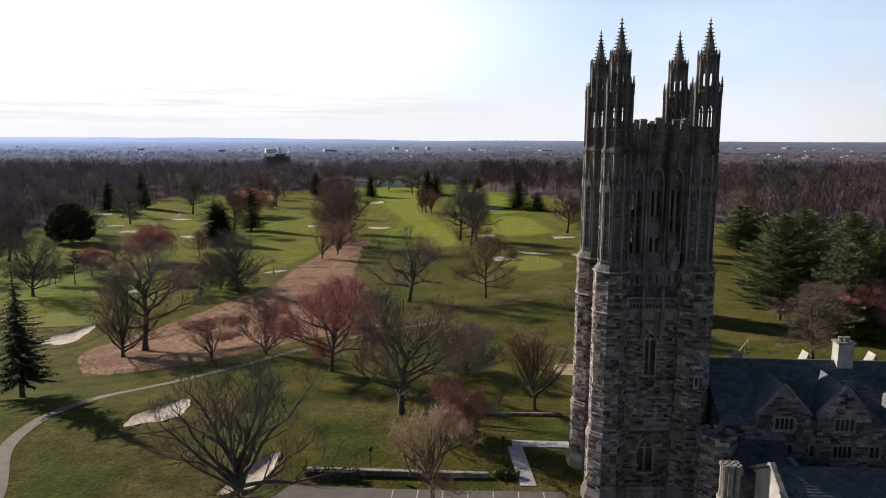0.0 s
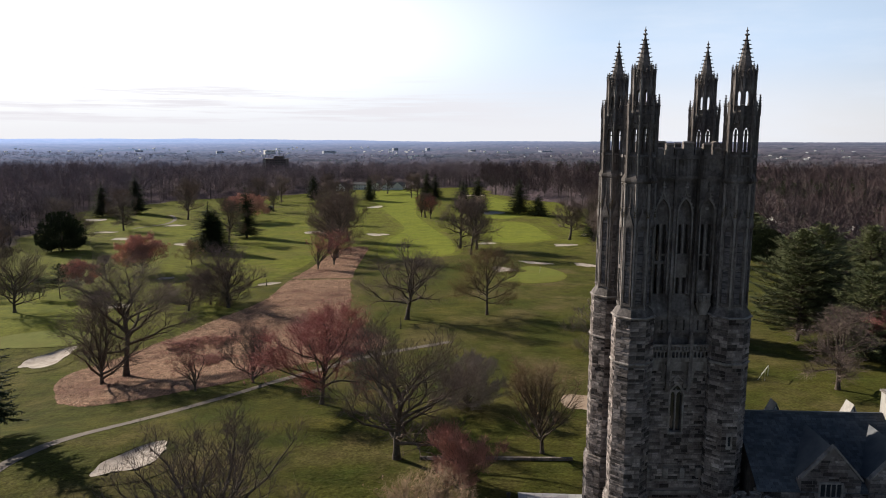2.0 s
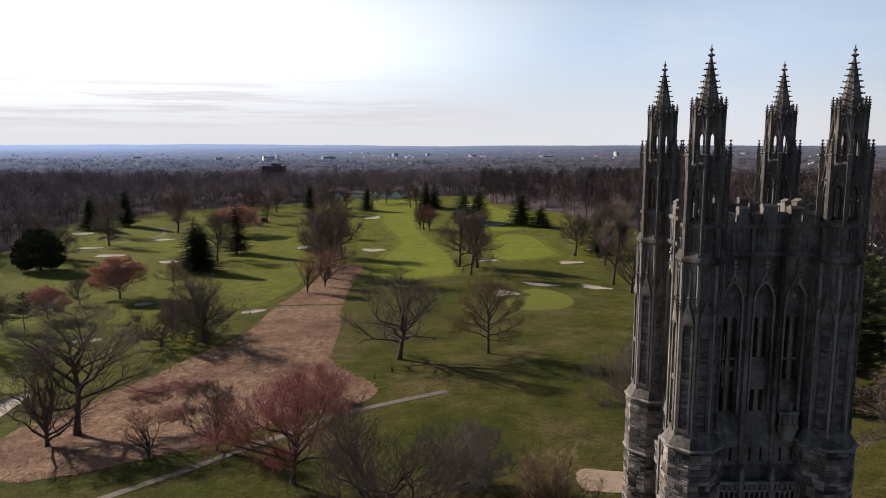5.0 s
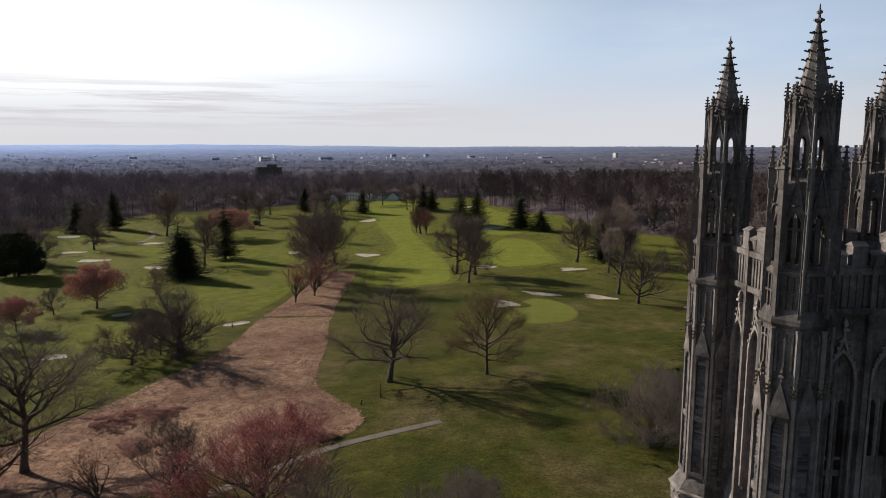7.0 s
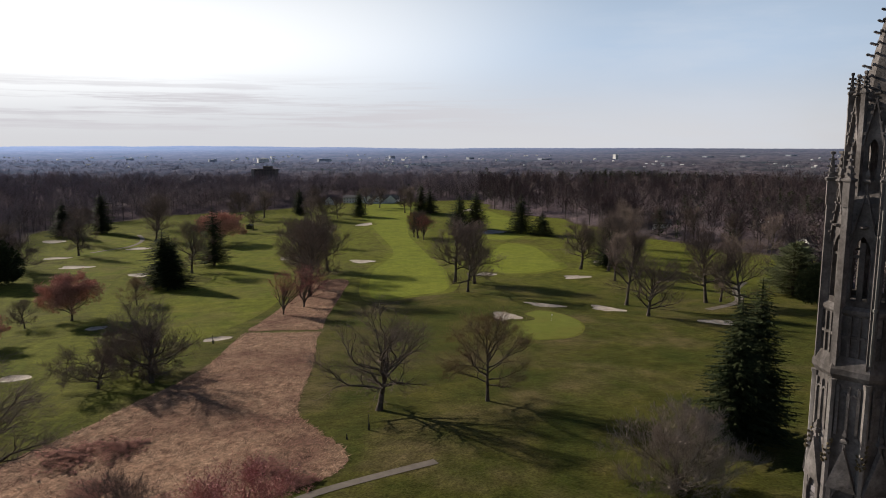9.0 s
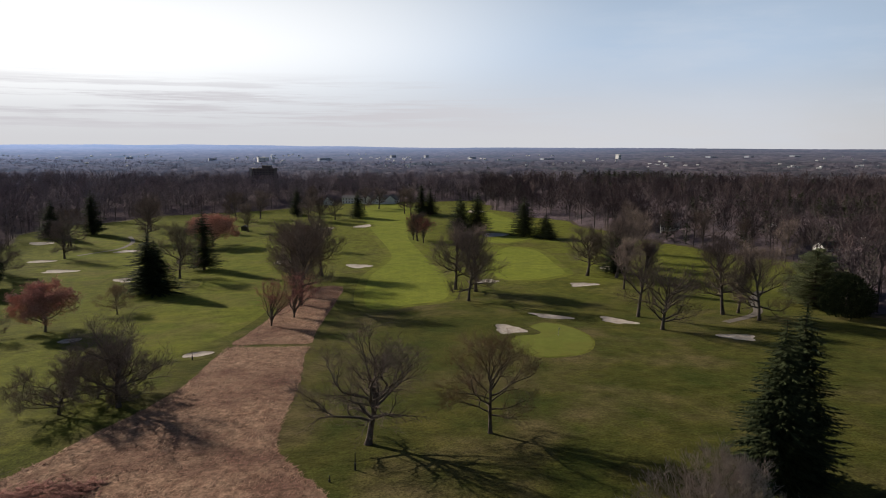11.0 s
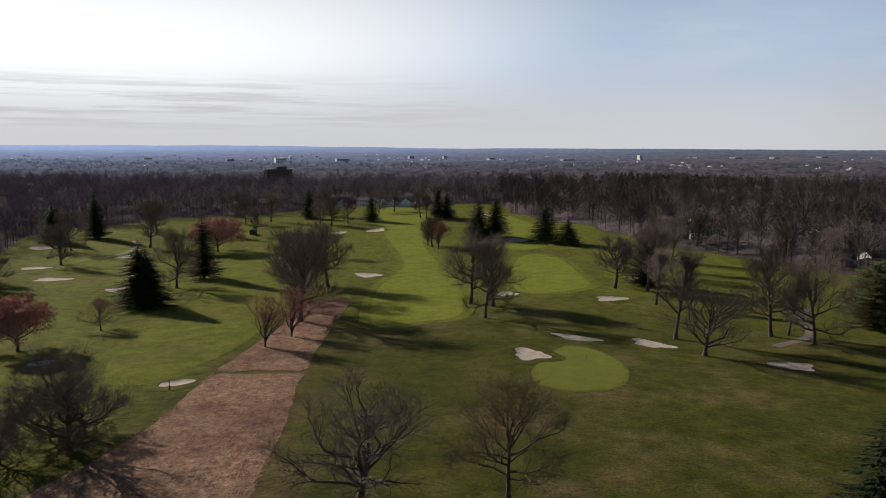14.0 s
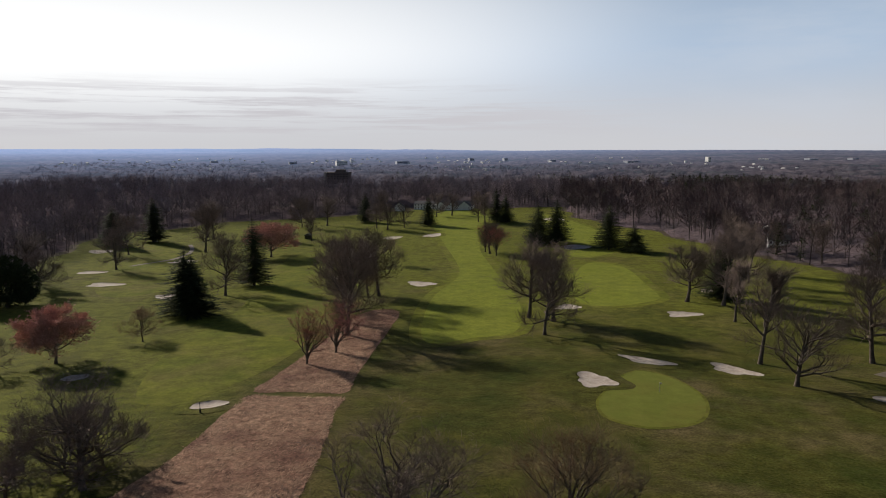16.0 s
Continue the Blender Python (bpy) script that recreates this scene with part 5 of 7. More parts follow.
for k in range(150):
    az, d = hubs[k % len(hubs)]
    az, d = az + rs.normal(0, 0.022), d + rs.normal(0, 90)
    x, y = d * math.sin(az), d * math.cos(az)
    w, dp, h, a = rs.uniform(4, 11), rs.uniform(4, 7), rs.uniform(10, 12.5), rs.uniform(0, 3.1)
    m = Matrix.Translation((x, y, land_at(x, y))) @ Matrix.Rotation(a, 4, "Z")
    town.join(Geo().box(0, 0, h / 2, w, dp, h), m)
    roofs.join(Geo().prism([(-dp / 2 - 0.4, h), (dp / 2 + 0.4, h), (0, h + 1.8)], -w / 2, w / 2).turned(Matrix.Rotation(math.pi / 2, 4, "Z")), m)
tagged(new("town_houses", town.mesh("town_houses", M_WHITE)), "pale houses scattered among far woods", "houses", kind="stuff")
tagged(new("town_roofs", roofs.mesh("town_roofs", M_WHITE)), "pale roofs of houses among far woods", "roofs", kind="stuff")

# ---- the tower ----
TX, TY, TURN, HALF = 19.34, 70.85, 3.8, 4.75
tower = thing("stone_tower", TX, TY, 0.0, "tall gothic tower of gray stone with four crocketed spires", "tower", TURN)
tower.scale = (0.963, 0.963, 1.0)


def gable(w, h, y0, y1, z, x=0.0):
    """A steep little gable over an opening."""
    return Geo().prism([(x - w / 2, z), (x + w / 2, z), (x, z + h)], y0, y1)


def arch_fill(w, h, y0, y1, z, x=0.0, steps=5):
    """The two corners that turn a square head of an opening into a pointed one; h is the rise."""
    g = Geo()
    for s in (-1, 1):
        curve = []
        for i in range(steps + 1):
            t = i / steps
            ang = t * math.pi / 3
            curve.append((x + s * (w / 2 - w * (1 - math.cos(ang))), z + h * math.sin(ang) / math.sin(math.pi / 3)))
        outline = curve + [(x + s * w / 2, z + h)]
        g.prism(outline if s < 0 else outline[::-1], y0, y1)
    return g


def arch_ring(w, h, y0, y1, z, x=0.0, t=0.12, foot=0.0, steps=6):
    """A moulding round a pointed opening, with feet that run down the sides."""
    g = Geo()
    for s in (-1, 1):
        inner, outer = [], []
        if foot:
            inner.append((x + s * w / 2, z - foot))
            outer.append((x + s * (w / 2 + t), z - foot))
        for i in range(steps + 1):
            a = i / steps * math.pi / 3
            k = math.sin(a) / math.sin(math.pi / 3)
            inner.append((x + s * (w / 2 - w * (1 - math.cos(a))), z + h * k))
            outer.append((x + s * ((w / 2 + t) * (1 - i / steps) ** 0.001 - (w + 2 * t) * (1 - math.cos(a))) if i < steps else x, z + (h + 1.6 * t) * k))
        outline = inner + outer[::-1]
        g.prism(outline if s > 0 else outline[::-1], y0, y1)
    return g


def finial(x, y, z, h, r):
    """A leafy stone finial: stem, two knops and a tip."""
    g = Geo()
    g.rings(4, [(r * 0.35, z), (r * 0.3, z + h * 0.3), (r, z + h * 0.38), (r * 0.9, z + h * 0.48), (r * 0.3, z + h * 0.55), (r * 0.62, z + h * 0.68), (r * 0.5, z + h * 0.78), (r * 0.12, z + h)], x, y)
    return g


def pinnacle(x, y, z0, z1, w):
    """A square shaft with a crocketed cap."""
    g = Geo()
    cap = z0 + (z1 - z0) * 0.45
    g.rings(4, [(w / 2, z0), (w / 2, cap), (w * 0.68, cap + 0.03), (w * 0.68, cap + 0.1), (w * 0.42, cap + 0.14), (0.03, z1 - 0.12), (w * 0.3, z1 - 0.1), (w * 0.3, z1 - 0.02), (0.02, z1)], x, y)
    n = 3
    for i in range(n):
        t = (i + 0.6) / (n + 0.6)
        zz, o = cap + 0.14 + (z1 - 0.2 - cap) * t, w * 0.42 * (1 - t) + 0.05
        for dx, dy in ((1, 0), (-1, 0), (0, 1), (0, -1)):
            g.box(x + dx * o, y + dy * o, zz, 0.09, 0.09, 0.07)
    return g


def corners(n, apothem):
    k = apothem / math.cos(math.pi / n)
    return [(k * math.cos(math.pi / n + 2 * math.pi * i / n), k * math.sin(math.pi / n + 2 * math.pi * i / n)) for i in range(n)]


def on_faces(make, apothem, n=8, pick=None):
    """The geometry of make() set on each face of an octagon; make draws it round x = 0 with the face at y = 0, outwards to -y."""
    g = Geo()
    for i in range(n):
        if pick and i not in pick:
            continue
        m = Matrix.Rotation(2 * math.pi * i / n, 4, "Z") @ Matrix.Translation((0, -apothem, 0))
        g.join(make(), m)
    return g


def rubble(seed, width, z0, z1, course=(0.18, 0.44), length=(0.35, 1.1), proud=(0.015, 0.09), ends=True):
    """Facing stones laid in uneven courses on a face at y = 0: a list of (x, z, w, h, depth)."""
    r = random.Random(seed)
    out, z = [], z0
    while z < z1 - 0.12:
        h = min(r.uniform(*course), z1 - z)
        x = -width / 2
        while x < width / 2 - 0.02:
            w = r.uniform(*length)
            if width / 2 - x - w < 0.25:
                w = width / 2 - x
            out.append((x + w / 2, z + h / 2, w - 0.025, h - 0.025, r.uniform(*proud)))
            x += w
        z += h
    return out


def stone_geo(stones, keep=None):
    g = Geo()
    for x, z, w, h, d in stones:
        if keep and not keep(x, z):
            continue
        c = min(0.03, w / 5, h / 5)
        pts = [(x - w / 2, 0, z - h / 2), (x + w / 2, 0, z - h / 2), (x + w / 2, 0, z + h / 2), (x - w / 2, 0, z + h / 2),
               (x - w / 2 + c, -d, z - h / 2 + c), (x + w / 2 - c, -d, z - h / 2 + c), (x + w / 2 - c, -d, z + h / 2 - c), (x - w / 2 + c, -d, z + h / 2 - c)]
        g.add(pts, [(4, 5, 6, 7), (0, 1, 5, 4), (1, 2, 6, 5), (2, 3, 7, 6), (3, 0, 4, 7)])
    return g


A0, A1, A2, A3 = 1.88, 1.40, 1.32, 0.94  # half-widths of the turret's stages


def face_width(a):
    return 2 * a * math.tan(math.pi / 8)


def louvre_bay():
    """A tall blind window in the belfry stage of a turret."""
    w = 0.6
    g = Geo()
    for s in (-1, 1):
        g.span(s * w / 2, s * (w / 2 + 0.16), -0.16, 0.02, 27.7, 35.0)
    g.span(-w / 2 - 0.2, w / 2 + 0.2, -0.2, 0.02, 27.5, 27.75)
    g.span(-w / 2, w / 2, -0.12, 0.02, 30.9, 31.25)
    g.join(arch_fill(w, 0.8, -0.14, 0.02, 34.2))
    g.prism([(-w / 2 - 0.24, 34.9), (w / 2 + 0.24, 34.9), (w / 2 + 0.17, 35.05), (0, 36.5), (-w / 2 - 0.17, 35.05)], -0.22, 0.02)
    g.join(finial(0, -0.1, 36.4, 0.75, 0.13))
    return g


def blind_panel(seed):
    """Small coursed stones that close a blind window."""
    g = stone_geo(rubble(seed, 0.58, 27.8, 30.85, (0.12, 0.26), (0.2, 0.5), (0.01, 0.05)))
    return g.join(stone_geo(rubble(seed + 1, 0.58, 31.25, 34.6, (0.12, 0.26), (0.2, 0.5), (0.01, 0.05))))


def open_face(a, z0, z1, w, sill, spring, rise, mull, depth=0.28):
    """One side of a ring of pointed openings that one can see through."""
    fw = face_width(a)
    g = Geo().span(-fw / 2, fw / 2, 0, depth, z0, sill)
    for s in (-1, 1):
        g.span(s * w / 2, s * fw / 2, 0, depth, sill, z1)
    g.span(-w / 2, w / 2, 0, depth, spring + rise, z1)
    g.join(arch_fill(w, rise, 0.02, depth - 0.02, spring))
    if mull:
        g.span(-mull / 2, mull / 2, 0.06, depth - 0.06, sill, spring + rise * 0.7)
        g.span(-w / 2, w / 2, 0.08, depth - 0.08, spring - 0.05, spring + 0.05)
    return g


def rim(apothem):
    """How far the corners of an octagon lie from its middle."""
    return apothem / math.cos(math.pi / 8)


def turret_meshes():
    """The meshes of one turret, which all four share: (name, mesh, label, where, half-width)."""
    parts = []

    def whole(name, geo, m, label=""):
        parts.append((name, geo.mesh(name, m), label, "whole", 0.0))

    def faces(name, geo, a, m, label=""):
        parts.append((name, geo.mesh(name, m), label, "face", a))

    def edges(name, geo, m, label=""):
        parts.append((name, geo.mesh(name, m), label, "edge", 0.0))

    whole("plinth", Geo().rings(8, [(A0 + 0.55, -0.6), (A0 + 0.55, 1.1), (A0 + 0.2, 1.9), (A0 + 0.2, 8.2), (A0 - 0.03, 8.6), (A0 - 0.03, 26.4), (A0 - 0.2, 26.4)]), M_CORE)
    for z, h, o in ((8.3, 0.3, 0.16), (21.9, 0.28, 0.14), (26.35, 0.22, 0.16)):
        whole("string_course", Geo().rings(8, [(A0 + 0.02, z), (A0 + o, z + h * 0.3), (A0 + o, z + h * 0.7), (A0 + 0.02, z + h)]), M_TRIM, "pale moulded limestone band")
    whole("belfry_stage", Geo().rings(8, [(A0 + 0.02, 26.5), (A0 - 0.05, 26.7), (A1, 27.4), (A1, 38.9), (A1 + 0.14, 39.1), (A1 + 0.14, 39.3), (A2 + 0.05, 39.75)]), M_ASHLAR)
    edges("angle_shaft", Geo().rings(6, [(0.14, 27.0), (0.11, 27.4), (0.11, 38.7), (0.15, 38.9)], rim(A1)), M_TRIM, "slender limestone corner shaft")
    faces("window_frame", louvre_bay(), A1, M_ASHLAR, "gabled limestone window frame")
    faces("blind_panel", blind_panel(90), A1 + 0.01, M_INFILL, "coursed dark stone closing a blind window")
    fan = Geo()
    for k in range(20):
        w, zz = k * 2.4, 36.25 + 0.42 * math.sin(k * 2.3)
        leaf = Geo().rings(4, [(0.012, -0.07), (0.045, -0.02), (0.03, 0.05), (0.006, 0.1)])
        fan.join(leaf, Matrix.Translation((rim(A1) + 0.03 + 0.11 * math.cos(w), 0.13 * math.sin(w), zz)) @ Matrix.Rotation(w, 4, "Z") @ Matrix.Rotation(0.9, 4, "Y"))
    fan.rings(5, [(0.05, 35.75), (0.035, 36.3), (0.02, 36.85)], rim(A1) + 0.03)
    edges("carved_finial", fan, M_LICHEN, "lichen-stained carved leaf cluster")
    fw = face_width(A1)
    g = Geo()
    for x in (-fw * 0.3, 0, fw * 0.3):
        g.span(x - 0.05, x + 0.05, -0.07, 0.02, 36.9, 38.7)
    for x in (-fw * 0.15, fw * 0.15):
        g.join(arch_ring(fw * 0.24, 0.2, -0.06, 0.02, 38.2, x, 0.05))
    faces("blind_tracery", g, A1, M_ASHLAR)
    whole("parapet_drum", Geo().rings(8, [(A2, 39.7), (A2, 41.2), (A2 + 0.08, 41.3), (A2 + 0.08, 41.42), (A2 - 0.06, 41.55), (A2 - 0.3, 41.55)]), M_ASHLAR)
    fw = face_width(A2)
    g = Geo()
    for x in (-fw * 0.42, -fw * 0.14, fw * 0.14, fw * 0.42):
        g.span(x - 0.045, x + 0.045, -0.08, 0.02, 39.75, 41.2)
    g.span(-fw / 2, fw / 2, -0.07, 0.02, 40.42, 40.52)
    faces("drum_panel", g, A2, M_ASHLAR)
    faces("open_arch", open_face(A2 - 0.05, 41.45, 45.15, 0.58, 41.75, 43.3, 0.7, 0.19, 0.18), A2 - 0.05, M_ASHLAR)
    g = Geo()
    for s in (-1, 1):
        g.prism([(s * 0.43, 43.6), (s * 0.5, 43.6), (0.0, 45.7), (0.0, 45.5)][:: -s], -0.1, 0.0)
    for z, x in ((44.0, 0.40), (44.35, 0.31), (44.7, 0.22), (45.05, 0.13)):
        for s in (-1, 1):
            g.box(s * x, -0.1, z + 0.06, 0.08, 0.1, 0.07)
    g.join(finial(0, -0.08, 45.6, 0.7, 0.13))
    g.rings(10, [(0.0, 44.25), (0.16, 44.3), (0.16, 44.36), (0.0, 44.4)], 0, -0.05)
    faces("arch_gable", g, A2 - 0.05, M_ASHLAR, "small crocketed stone gable")
    edges("angle_pier", Geo().box(rim(A2 + 0.02), 0, 42.5, 0.28, 0.24, 6.4), M_ASHLAR)
    whole("stage_roof", Geo().rings(8, [(A2 - 0.1, 45.1), (A3 + 0.05, 45.55), (0.4, 45.6)]), M_ASHLAR)
    faces("lantern_arch", open_face(A3, 45.2, 48.3, 0.31, 45.9, 46.95, 0.36, 0.0, 0.14), A3, M_ASHLAR)
    g = Geo()
    for s in (-1, 1):
        g.prism([(s * 0.29, 47.1), (s * 0.36, 47.1), (0.0, 48.75), (0.0, 48.55)][:: -s], -0.12, 0.0)
    for z, x in ((47.45, 0.28), (47.8, 0.19), (48.15, 0.11)):
        for s in (-1, 1):
            g.box(s * x, -0.09, z + 0.05, 0.1, 0.12, 0.09)
    g.join(finial(0, -0.06, 48.6, 0.55, 0.11))
    faces("lantern_gable", g, A3, M_ASHLAR, "small crocketed stone gable")
    edges("lantern_pier", Geo().box(rim(A3 + 0.02), 0, 46.9, 0.2, 0.18, 3.2), M_ASHLAR)
    whole("spire", Geo().rings(8, [(A3 - 0.05, 48.25), (A3, 48.35), (A3, 48.45), (0.74, 48.5), (0.07, 52.05), (0.08, 52.15)]), M_ASHLAR)
    for j in range(9):
        g = Geo()
        f = (j + 0.35) / 9.4
        r, z, s = (0.74 * (1 - f) + 0.07 * f) / math.cos(math.pi / 8), 48.5 + 3.55 * f, 0.80 - 0.3 * f
        g.rings(4, [(0.03 * s, -0.05), (0.05 * s, 0.04 * s), (0.04 * s, 0.2 * s), (0.068 * s, 0.27 * s), (0.06 * s, 0.36 * s), (0.02, 0.41 * s)])
        g.turned(Matrix.Translation((r - 0.02, 0, z)) @ Matrix.Rotation(radians(78), 4, "Y"))
        edges("crocket", g, M_ASHLAR, "leafy stone crocket" if j == 0 else "")
    fin = Geo().rings(8, [(0.07, 52.05), (0.16, 52.14), (0.16, 52.22), (0.06, 52.3), (0.05, 52.42), (0.12, 52.48), (0.12, 52.55), (0.04, 52.62), (0.02, 52.86)])
    for dx, dy in ((1, 0), (-1, 0), (0, 1), (0, -1)):
        fin.box(dx * 0.17, dy * 0.17, 52.19, 0.12, 0.12, 0.1)
    whole("finial", fin, M_ASHLAR)
    return parts


TURRET = turret_meshes()
PIN_LOW = pinnacle(0, 0, 45.0, 46.9, 0.27).mesh("pinnacle", M_ASHLAR)
PIN_HIGH = pinnacle(0, 0, 48.2, 49.6, 0.17).mesh("pinnacle", M_ASHLAR)
FW0 = face_width(A0)
turrets = []
for i, (sx, sy) in enumerate(((-1, -1), (1, -1), (1, 1), (-1, 1))):
    turret = part("turret", Geo().rings(8, [(A0 - 0.06, 1.5), (A0 - 0.06, 26.3)]), M_CORE, tower, "octagonal corner turret with an open lantern and spire")
    turret.matrix_basis = pose(sx * HALF, sy * HALF, 0)
    turrets.append(turret)
    for name, me, lab, where, a in TURRET:
        for k in range(1 if where == "whole" else 8):
            ob = part(name, me, None, turret, lab)
            if name == "blind_panel":
                tagged(ob, kind="stuff")
            if where == "face":
                ob.matrix_basis = Matrix.Rotation(math.pi / 4 * k, 4, "Z") @ Matrix.Translation((0, -a, 0))
            elif where == "edge":
                ob.matrix_basis = Matrix.Rotation(math.pi / 8 + math.pi / 4 * k, 4, "Z")
    for me, a in ((PIN_LOW, A2 + 0.06), (PIN_HIGH, A3 + 0.04)):
        for x, y in corners(8, a):
            pin = part("pinnacle", me, None, turret)
            pin.matrix_basis = pose(x, y, 0, 0, 0, math.degrees(math.atan2(y, x)))
    facing = Geo()
    for k in range(8):
        if i == 0 and k in (0, 7):
            continue
        m = Matrix.Rotation(2 * math.pi * k / 8, 4, "Z") @ Matrix.Translation((0, -A0 + 0.03, 0))
        facing.join(stone_geo(rubble(400 + 10 * i + k, FW0 - 0.02, 8.6, 26.35)), m)
        facing.join(stone_geo(rubble(450 + 10 * i + k, FW0 + 0.14, 1.95, 8.2)), Matrix.Rotation(2 * math.pi * k / 8, 4, "Z") @ Matrix.Translation((0, -A0 - 0.2, 0)))
    tagged(part("masonry", facing, M_STONE, turret, "rough-faced gray and brown stones"), kind="stuff")
    if sx < 0:
        pipe = Geo()
        x, y = corners(8, A2 + 0.16)[5 if sy < 0 else 5]
        pipe.rings(6, [(0.048, 39.6), (0.048, 48.2)], x, y)
        for z in (41.5, 44.0, 46.5):
            pipe.rings(6, [(0.075, z), (0.075, z + 0.1)], x, y)
        part("downpipe", pipe, M_PIPE, turret, "pale lead lightning and rain pipe")

# the stones of the turret that the camera passes nearest, one by one
seen_stones = 0
SHAPES = {}
for k in (0, 7):
    m = Matrix.Rotation(2 * math.pi * k / 8, 4, "Z") @ Matrix.Translation((0, -A0 + 0.03, 0))
    stones = rubble(400 + k, FW0 - 0.02, 8.6, 26.35)
    high = [s for s in stones if s[1] > 14.0][-150:]
    low = [s for s in stones if s not in high]
    base = stone_geo(rubble(470 + k, FW0 + 0.14, 1.95, 8.2)).turned(Matrix.Rotation(2 * math.pi * k / 8, 4, "Z") @ Matrix.Translation((0, -A0 - 0.2, 0)))
    rest = part("masonry", stone_geo(low).turned(m).join(base), M_STONE, turrets[0], "rough-faced gray and brown stones")
    tagged(rest, kind="stuff")
    for x, z, w, h, d in high:
        key = (round(w * 12), round(h * 16), round(d * 40))
        if key not in SHAPES:
            SHAPES[key] = stone_geo([(0, 0, w, h, d)]).mesh("stone", M_STONE)
        ob = part("stone", SHAPES[key], None, turrets[0])
        ob.matrix_basis = m @ Matrix.Translation((x, 0, z))

# ---- the four walls between the turrets ----
WALL = 4.5      # from the tower's middle to the face of a wall
WBAY = 2.2      # distance of the belfry windows
WIN_W = 1.3


def wall_solid():
    """The body of one wall, with its openings left free; outwards is -y."""
    g = Geo()
    L = 3.4
    f = -WALL
    b = f + 0.9
    for x0, x1, z0, z1 in ((-L, -0.9, 3.2, 7.3), (0.9, L, 3.2, 7.3), (-L, -0.6, 14.6, 19.4), (0.6, L, 14.6, 19.4)):
        g.span(x0, x1, f - 0.2, b, z0, z1)
    for z0, z1 in ((-0.6, 3.2), (7.3, 14.6), (19.4, 22.0)):
        g.span(-L, L, f - 0.2, b, z0, z1)
    g.join(arch_fill(1.8, 1.5, f + 0.0, f + 0.4, 5.8))
    g.join(arch_fill(1.2, 1.0, f + 0.0, f + 0.4, 18.4))
    return g


def wall_upper():
    """Ashlar above the balcony: recess, slit band, sills, belfry piers and parapet."""
    g = Geo()
    L, f = 3.5, -WALL
    b = f + 0.9
    g.span(-L, L, f + 0.55, b, 22.0, 24.6)
    for i in (-1, 0, 1):
        x = i * WBAY
        cuts = [x - 1.1, x - 0.5, x - 0.3, x + 0.3, x + 0.5, x + 1.1]
        for k in (0, 2, 4):
            g.span(cuts[k], cuts[k + 1], f, b, 24.6, 26.2)
        for k in (1, 3):
            g.span(cuts[k], cuts[k + 1], f + 0.3, b, 24.6, 26.2)
            g.span(cuts[k], cuts[k + 1], f, b, 24.6, 24.85)
            g.span(cuts[k], cuts[k + 1], f, b, 25.85, 26.2)
    for s in (-1, 1):
        g.span(s * 3.3, s * L, f, b, 24.6, 26.2)
    g.add([(-L, f, 26.2), (L, f, 26.2), (L, f + 0.6, 28.3), (-L, f + 0.6, 28.3), (-L, b, 26.2), (L, b, 26.2), (L, b, 28.3), (-L, b, 28.3)],
          [(0, 1, 2, 3), (3, 2, 6, 7), (7, 6, 5, 4), (0, 3, 7, 4), (1, 5, 6, 2)])
    edges = [-L] + [v for i in (-1, 0, 1) for v in (i * WBAY - WIN_W / 2, i * WBAY + WIN_W / 2)] + [L]
    for k in (0, 2, 4, 6):
        g.span(edges[k], edges[k + 1], f + 0.2, b, 28.2, 37.4)
    g.span(-L, L, f + 0.2, b, 37.4, 39.2)
    for i in (-1, 0, 1):
        g.join(arch_fill(WIN_W, 1.4, f + 0.22, b - 0.02, 36.0, i * WBAY))
    g.span(-L, L, f + 0.1, b, 39.2, 41.5)
    return g


def belfry_tracery():
    g = Geo()
    f = -WALL
    for i in (-1, 0, 1):
        x = i * WBAY
        g.span(x - 0.07, x + 0.07, f + 0.45, f + 0.65, 28.3, 36.4)
        for s in (-1, 1):
            g.join(arch_fill(0.53, 0.5, f + 0.45, f + 0.65, 35.3, x + s * 0.335))
            g.span(x + s * 0.02, x + s * 0.6, f + 0.47, f + 0.63, 35.8, 36.05)
        g.rings(4, [(0.14, 36.35), (0.2, 36.5), (0.14, 36.65)], x, f + 0.55)
        g.span(x - 0.6, x + 0.6, f + 0.45, f + 0.65, 32.0, 32.15)
        if i == 0:
            g.span(x - 0.6, x + 0.6, f + 0.4, f + 0.6, 29.9, 31.2)
        if i == 1:
            g.span(x - 0.6, x + 0.6, f + 0.4, f + 0.6, 28.3, 28.9)
    return g


def hood(i):
    """An ogee hood with crockets and finial over a belfry window."""
    g = Geo()
    f = -WALL + 0.2
    for i in (i,):
        x = i * WBAY
        g.join(arch_ring(WIN_W, 1.4, f - 0.16, f + 0.02, 36.0, x, 0.13, 7.6))
        for s in (-1, 1):
            g.prism([(x + s * 0.28, 37.15), (x + s * 0.4, 37.15), (x + s * 0.08, 38.1), (x, 38.3), (x, 37.95)][:: -s], f - 0.14, f)
        for z, o in ((36.6, 0.66), (36.95, 0.52), (37.3, 0.38), (37.65, 0.27), (37.95, 0.17)):
            for s in (-1, 1):
                g.box(x + s * (o + 0.04), f - 0.12, z, 0.13, 0.14, 0.12)
        g.join(finial(x, f - 0.1, 38.1, 0.95, 0.17))
    return g


